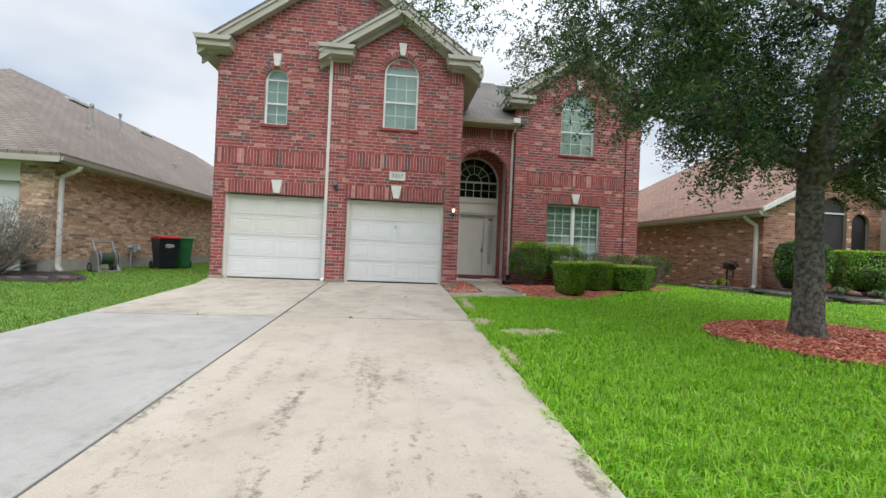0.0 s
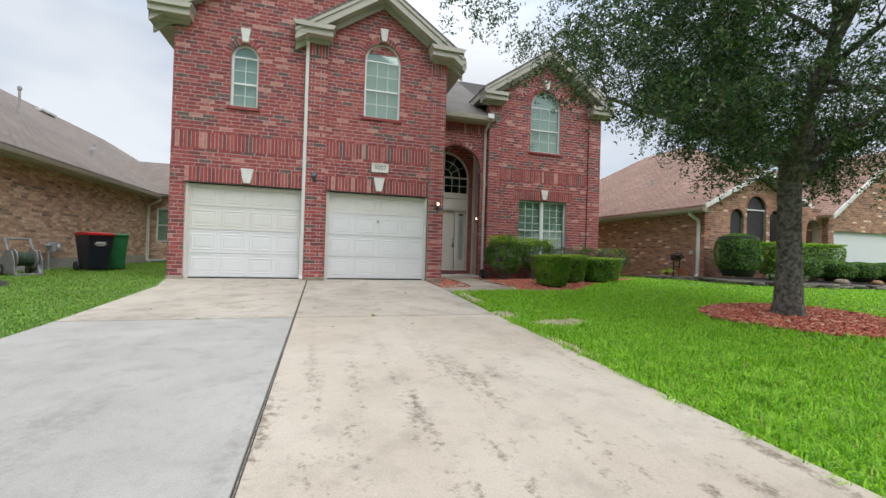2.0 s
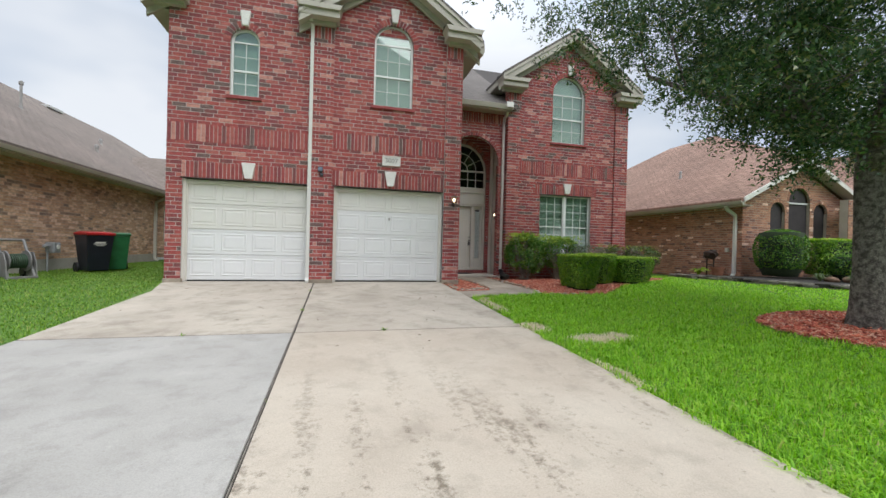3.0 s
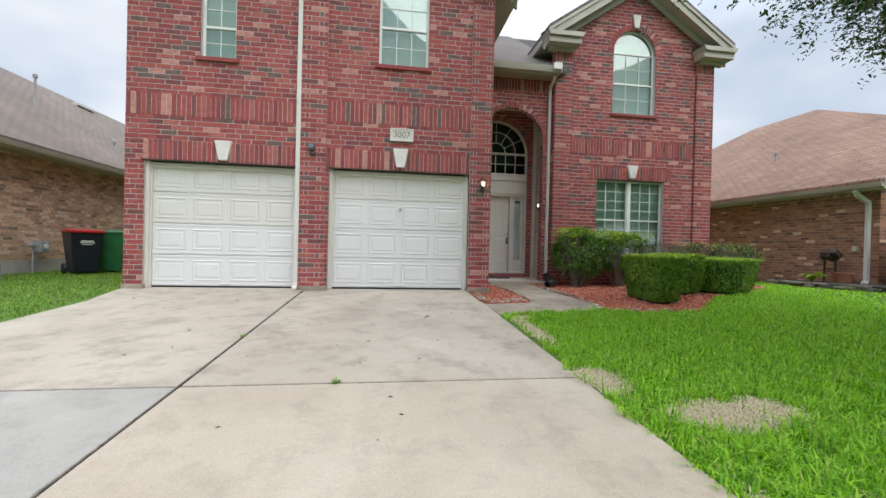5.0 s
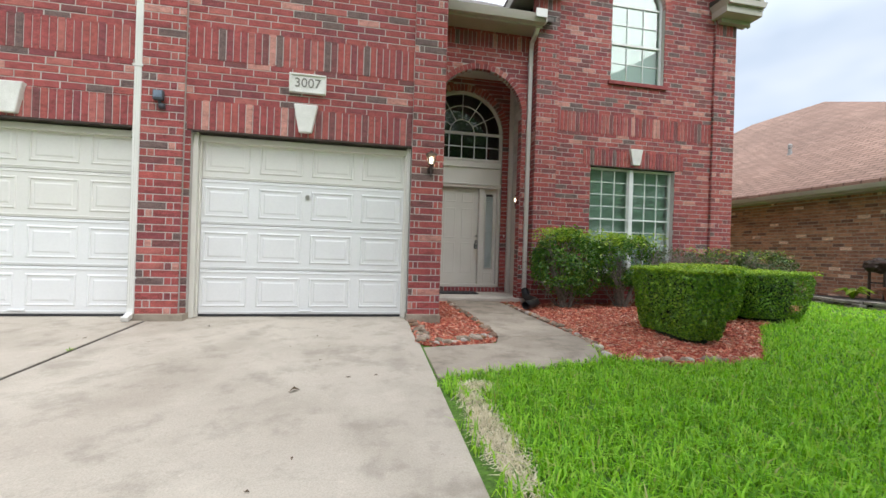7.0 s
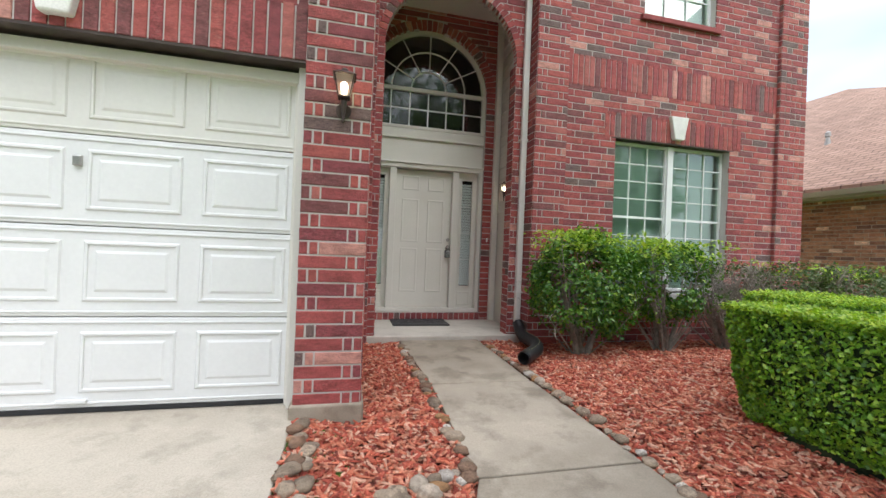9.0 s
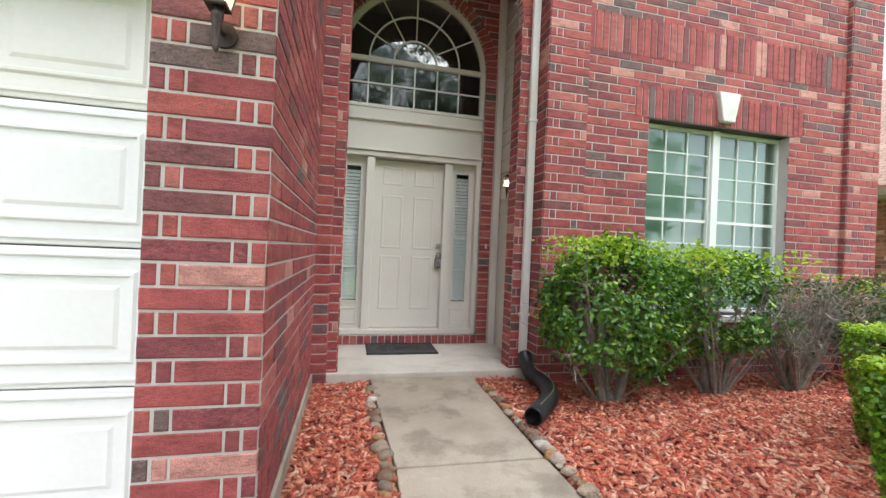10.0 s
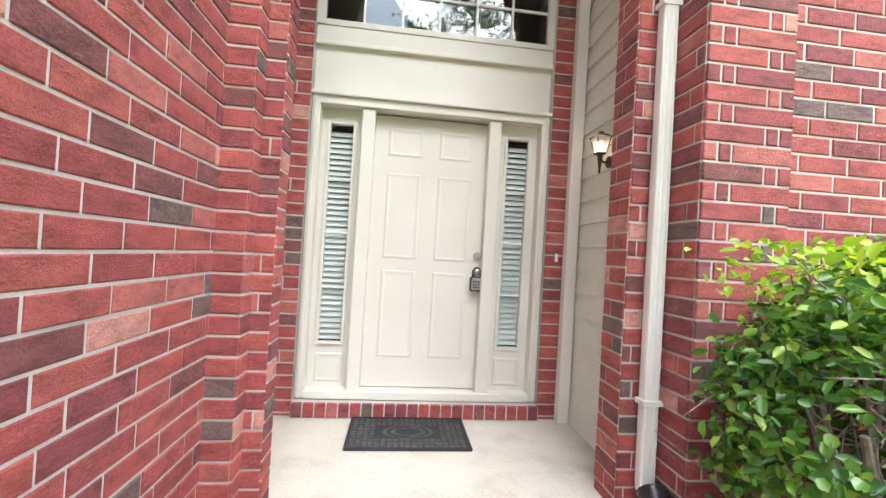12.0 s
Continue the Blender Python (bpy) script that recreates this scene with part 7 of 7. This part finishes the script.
for (xa, ya), (xb, yb) in zip(NB_BED[1:6], NB_BED[2:7]):
    L = math.hypot(xb - xa, yb - ya)
    for layer in range(3):
        for k in range(int(L / 0.36)):
            t = (k + 0.5 + 0.3 * (layer % 2)) / (L / 0.36)
            x, y = xa + (xb - xa) * t + rng.normal(0, 0.03), ya + (yb - ya) * t + rng.normal(0, 0.03)
            ob = new("edging_stone", flags[rng.integers(0, 3)])
            ob.matrix_world = pose(x, y, float(ground_z(x, y)) - 0.01 + 0.046 * layer, 0, 0, math.degrees(math.atan2(yb - ya, xb - xa)) + rng.normal(0, 12))
            tagged(ob, "flat grey flagstone in a dry-laid bed edge", "edging stone", "stones of the bed edge")


def gz(x, y, up=0.13):
    return float(ground_z(x, y)) + up


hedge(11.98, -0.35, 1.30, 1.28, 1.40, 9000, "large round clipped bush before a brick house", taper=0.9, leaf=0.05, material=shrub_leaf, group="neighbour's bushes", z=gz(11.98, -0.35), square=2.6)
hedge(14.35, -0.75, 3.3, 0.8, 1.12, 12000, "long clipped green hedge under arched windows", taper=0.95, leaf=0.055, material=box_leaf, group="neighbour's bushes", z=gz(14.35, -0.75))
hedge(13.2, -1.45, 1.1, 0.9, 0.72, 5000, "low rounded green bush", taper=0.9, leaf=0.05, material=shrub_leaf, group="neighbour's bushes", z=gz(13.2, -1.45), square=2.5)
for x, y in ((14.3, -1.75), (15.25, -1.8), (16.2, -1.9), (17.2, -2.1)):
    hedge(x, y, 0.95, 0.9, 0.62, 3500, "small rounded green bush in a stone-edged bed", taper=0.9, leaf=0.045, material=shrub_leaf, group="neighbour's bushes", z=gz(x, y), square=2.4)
for x, y, r in ((12.6, -1.75, 0.17), (13.6, -2.25, 0.16), (14.9, -2.4, 0.15), (16.0, -2.45, 0.2), (12.1, -1.6, 0.15)):
    ob = new("boulder", stones[rng.integers(0, 4)])
    ob.matrix_world = pose(x, y, gz(x, y, 0.16), 0, 0, rng.uniform(0, 360)) @ Matrix.Scale(r, 4)
    tagged(ob, "pale rounded boulder in the planting bed", "boulder", "boulders in the bed")


def leafy_clump(x, y, n, length, width, material, label, name="strappy_plant"):
    t = thing(name, label, "plant", "strappy bed plants")
    g = Geo()
    z = gz(x, y)
    for k in range(n):
        a, ln = rng.uniform(0, 6.28), length * rng.uniform(0.7, 1.2)
        d, s = Vector((math.cos(a), math.sin(a), 0)), Vector((-math.sin(a), math.cos(a), 0)) * width / 2
        p0 = Vector((x, y, z - 0.02))
        p1 = p0 + d * ln * 0.4 + ZUP * ln * 0.55
        p2 = p0 + d * ln * 0.95 + ZUP * ln * rng.uniform(0.2, 0.5)
        g.add([p0 - s * 0.5, p0 + s * 0.5, p1 + s, p1 - s, p2], [(0, 1, 2, 3), (3, 2, 4)])
    part("leaves", g, material, t)
    return t


leafy_clump(11.05, 1.60, 26, 0.42, 0.09, fresh_leaf, "broad-leaved yellow-green plant beside a pot")
for x, y in ((12.4, -1.95), (11.8, -1.5)):
    leafy_clump(x, y, 40, 0.34, 0.03, grey_leaf, "grey-green strappy plant spilling over stones")
pot = thing("flower_pot", "terracotta pot standing on the mulched bed", "flower pot")
terra = surface("terracotta", (0.30, 0.12, 0.065), (0.38, 0.17, 0.10), 6, 60, 0.85)
pz = gz(11.0, 0.85)
part("bowl", Geo().lathe([(0.15, pz - 0.01), (0.19, pz + 0.2), (0.165, pz + 0.2), (0.14, pz + 0.16)], 11.0, 0.85, 20), terra, pot, smooth=False)
part("rim", Geo().lathe([(0.21, pz + 0.19), (0.215, pz + 0.24), (0.18, pz + 0.24), (0.175, pz + 0.19)], 11.0, 0.85, 20), terra, pot)
part("potting_soil", Geo().lathe([(0.165, pz + 0.15), (0.165, pz + 0.19)], 11.0, 0.85, 16), soil, pot)
orn = thing("garden_ornament", "dark metal garden ornament standing in the bed", "garden ornament")
oz = gz(11.15, 1.25)
for dx in (-0.12, 0.13):
    part("post", Geo().tube([(11.15, 1.25 + dx, oz - 0.03), (11.15, 1.25 + dx, oz + 0.62)], 0.025, 8), metal_dark, orn)
part("crossbar", Geo().tube([(11.15, 1.11, oz + 0.33), (11.15, 1.40, oz + 0.33)], 0.018, 8), metal_dark, orn)
bm = bmesh.new()
bmesh.ops.create_icosphere(bm, subdivisions=3, radius=0.2)
for v in bm.verts:
    v.co *= 1 + 0.4 * noise.noise(v.co * 9)
    v.co.z *= 0.75
me = bpy.data.meshes.new("top")
bm.to_mesh(me)
bm.free()
me.materials.append(metal_dark)
top = new("top", me)
top.parent = orn
top.location = (11.15, 1.25, oz + 0.68)
meter = thing("utility_box", "small pale utility box on a brick wall", "utility box")
part("box", Geo().box(11.5, 11.59, 0.95, 1.05, 0.95, 1.08), cream_paint, meter, bevel=0.01)
ac = thing("air_conditioner", "pale grey air conditioning unit beside the far house", "air conditioner")
part("casing", Geo().box(10.9, 11.7, 7.2, 8.0, 0.0, 0.9), surface("pale_grey_metal", (0.42, 0.43, 0.42), (0.5, 0.51, 0.5), 3, 40, 0.5), ac, bevel=0.03)
for k in range(9):
    part("slat", Geo().box(10.92, 11.68, 7.185, 7.2, 0.1 + 0.085 * k, 0.14 + 0.085 * k), metal_dark, ac)

# ---- along the left neighbour's wall ----
gl = float(ground_z(-7.5, 3.0))


def wheelie_bin(x, y, a, body_mat, lid_mat, label, mark=False):
    b = thing("wheelie_bin", label, "rubbish bin", "wheeled bins")
    g = Geo()
    for z, w, d in ((0.05, 0.23, 0.25), (0.95, 0.30, 0.36), (1.0, 0.31, 0.37)):
        g.v += [(p * w, q * d, z) for p, q in ((-1, -1), (1, -1), (1, 1), (-1, 1))]
    g.f += [(3, 2, 1, 0)] + [(r * 4 + k, r * 4 + (k + 1) % 4, r * 4 + 4 + (k + 1) % 4, r * 4 + 4 + k) for r in range(2) for k in range(4)] + [(8, 9, 10, 11)]
    part("body", g, body_mat, b, bevel=0.02)
    part("lid", Geo().prism([(-0.40, 1.0), (0.39, 1.0), (0.36, 1.06), (0.0, 1.10), (-0.40, 1.07)], -0.325, 0.325, "x"), lid_mat, b, bevel=0.02)
    part("handle", Geo().tube([(-0.25, 0.40, 0.98), (-0.25, 0.46, 1.0), (0.25, 0.46, 1.0), (0.25, 0.40, 0.98)], 0.016, 8), body_mat, b)
    for sx in (-0.27, 0.27):
        w = part("wheel", Geo().tube([(sx - 0.03, 0.30, 0.13), (sx + 0.03, 0.30, 0.13)], 0.13, 18), rubber_black, b, bevel=0.01)
        part("hub", Geo().tube([(sx - 0.034, 0.30, 0.13), (sx + 0.034, 0.30, 0.13)], 0.05, 12), body_mat, w)
    if mark:
        for k, (w, h) in enumerate(((0.11, 0.028), (0.14, 0.018), (0.10, 0.012))):
            part("printed_mark", Geo().box(-w, w, -0.352 + 0.006 * k, -0.335, 0.82 - 0.045 * k - h, 0.82 - 0.045 * k), stone_white, b, "pale printed mark")
    b.matrix_world = pose(x, y, gl, 0, 0, a)
    return b


navy = surface("black_blue_plastic", (0.006, 0.008, 0.018), (0.011, 0.013, 0.028), 4, 50, 0.38, 0.1)
green_plastic = surface("green_plastic", (0.012, 0.12, 0.04), (0.02, 0.17, 0.06), 4, 50, 0.45, 0.1)
red_plastic = surface("red_plastic", (0.42, 0.014, 0.018), (0.52, 0.024, 0.028), 4, 50, 0.4, 0.1)
wheelie_bin(-7.33, 3.42, 48, navy, red_plastic, "black wheeled bin with a red lid on grass", True)
wheelie_bin(-7.16, 4.12, 28, green_plastic, green_plastic, "green wheeled bin with a closed lid on grass")

reel = thing("hose_reel", "grey plastic hose reel cart standing on the grass", "hose reel")
grey_pl = surface("grey_plastic", (0.17, 0.165, 0.16), (0.27, 0.26, 0.25), 5, 50, 0.5, 0.1)
for sx in (-0.22, 0.22):
    part("side_frame", Geo().tube([(sx, -0.28, 0.04), (sx, -0.05, 0.40), (sx, 0.16, 0.80), (sx, 0.20, 0.84)], 0.028, 8), grey_pl, reel)
    part("side_frame", Geo().tube([(sx, 0.26, 0.04), (sx, 0.12, 0.30), (sx, -0.05, 0.40)], 0.028, 8), grey_pl, reel)
    w = part("wheel", Geo().tube([(sx * 1.12 - 0.025, 0.22, 0.13), (sx * 1.12 + 0.025, 0.22, 0.13)], 0.13, 18), rubber_black, reel)
    part("hub", Geo().tube([(sx * 1.12 - 0.03, 0.22, 0.13), (sx * 1.12 + 0.03, 0.22, 0.13)], 0.07, 12), grey_pl, w)
    part("reel_disc", Geo().tube([(sx * 0.8 - 0.012, -0.02, 0.38), (sx * 0.8 + 0.012, -0.02, 0.38)], 0.23, 22), grey_pl, reel)
for sx in (-0.245, 0.245):
    part("side_cover", Geo().prism([(-0.30, 0.05), (0.30, 0.05), (0.27, 0.34), (0.10, 0.58), (-0.16, 0.58), (-0.28, 0.34)], sx - 0.012, sx + 0.012, "x"), grey_pl, reel, bevel=0.01)
part("handle", Geo().tube([(-0.22, 0.20, 0.84), (0.22, 0.20, 0.84)], 0.026, 8), grey_pl, reel)
part("drum", Geo().tube([(-0.17, -0.02, 0.38), (0.17, -0.02, 0.38)], 0.10, 14), grey_pl, reel)
coil = [(-0.15 + 0.30 * k / 160, -0.02 + 0.15 * math.cos(k * 0.35), 0.38 + 0.15 * math.sin(k * 0.35)) for k in range(160)]
part("hose", Geo().tube(coil, 0.014, 6), surface("green_hose", (0.03, 0.06, 0.035), (0.05, 0.09, 0.05), 8, 40, 0.5), reel)
part("front_foot", Geo().box(-0.26, 0.26, -0.33, -0.24, 0.0, 0.06), grey_pl, reel, bevel=0.01)
reel.matrix_world = pose(-7.75, 1.35, gl, 0, 0, 55)

gas = thing("gas_meter", "grey gas meter on a pipe beside the wall", "gas meter")
gm = surface("grey_enamel", (0.25, 0.26, 0.27), (0.36, 0.37, 0.38), 5, 50, 0.45)
part("riser", Geo().tube([(-8.3, 3.3, gl - 0.03), (-8.3, 3.3, gl + 0.62), (-8.3, 3.36, gl + 0.70), (-8.3, 3.46, gl + 0.70)], 0.022, 8), gm, gas)
part("body", Geo().box(-8.42, -8.2, 3.40, 3.66, gl + 0.50, gl + 0.78), gm, gas, bevel=0.03)
part("dial", Geo().tube([(-8.22, 3.53, gl + 0.66), (-8.18, 3.53, gl + 0.66)], 0.06, 14), stone_white, gas)
part("regulator", Geo().lathe([(0.02, gl + 0.62), (0.07, gl + 0.66), (0.07, gl + 0.70), (0.02, gl + 0.74)], -8.3, 3.24, 12), gm, gas)
part("outlet_pipe", Geo().tube([(-8.3, 3.66, gl + 0.72), (-8.3, 3.74, gl + 0.72), (-8.5, 3.74, gl + 0.72)], 0.02, 8), gm, gas)

# bare bush and its bed at the neighbour's corner
tagged(sheet("planting_bed", NBL_BED, soil, 0.02, "bare dark soil bed at the corner of a house"), category="planting bed", kind="structure")
shrub(-8.95, -0.45, 2.3, 1.3, 0.15, 1.75, 2600, 230, "nearly bare grey bush at the corner of a house", grey_leaf, leaf=0.045, bare=0.9)
# added brick-sized blocks stand for brown leaf and stone bits in the soil
soiled_brick = surface("soiled_brick", (0.10, 0.075, 0.06), (0.22, 0.15, 0.12), 14, 60, 0.9, 0.5)
for x, y, a in ((-7.2, -0.75, 20), (-7.0, -1.0, 70), (-7.45, -0.95, 5), (-7.9, -1.1, 40), (-6.9, -0.8, 110), (-8.3, -1.15, 15)):
    b = solid("loose_brick", Geo().box(-0.11, 0.11, -0.05, 0.05, -0.035, 0.035), soiled_brick, bevel=0.006)
    b.matrix_world = pose(x, y, float(ground_z(x, y)) + 0.045, 4, 3, a)
    tagged(b, "old loose brick edging a bare bed", "brick", "loose bricks by the bed")
# roofs farther off
far = thing("house", "distant brick house with a grey shingle roof", "house")
part("wall", Geo().box(-16, -4, 34, 44, -0.1, 2.8), brick_tan, far)
for pts in ([(-17, 33, 2.8), (-3, 33, 2.8), (-6.5, 38.5, 6.4), (-13, 38.5, 6.4)], [(-3, 33, 2.8), (-3, 44, 2.8), (-6.5, 38.5, 6.4)], [(-17, 33, 2.8), (-13, 38.5, 6.4), (-17, 44, 2.8)]):
    roof_slab("roof", pts, shingle_grey, far)
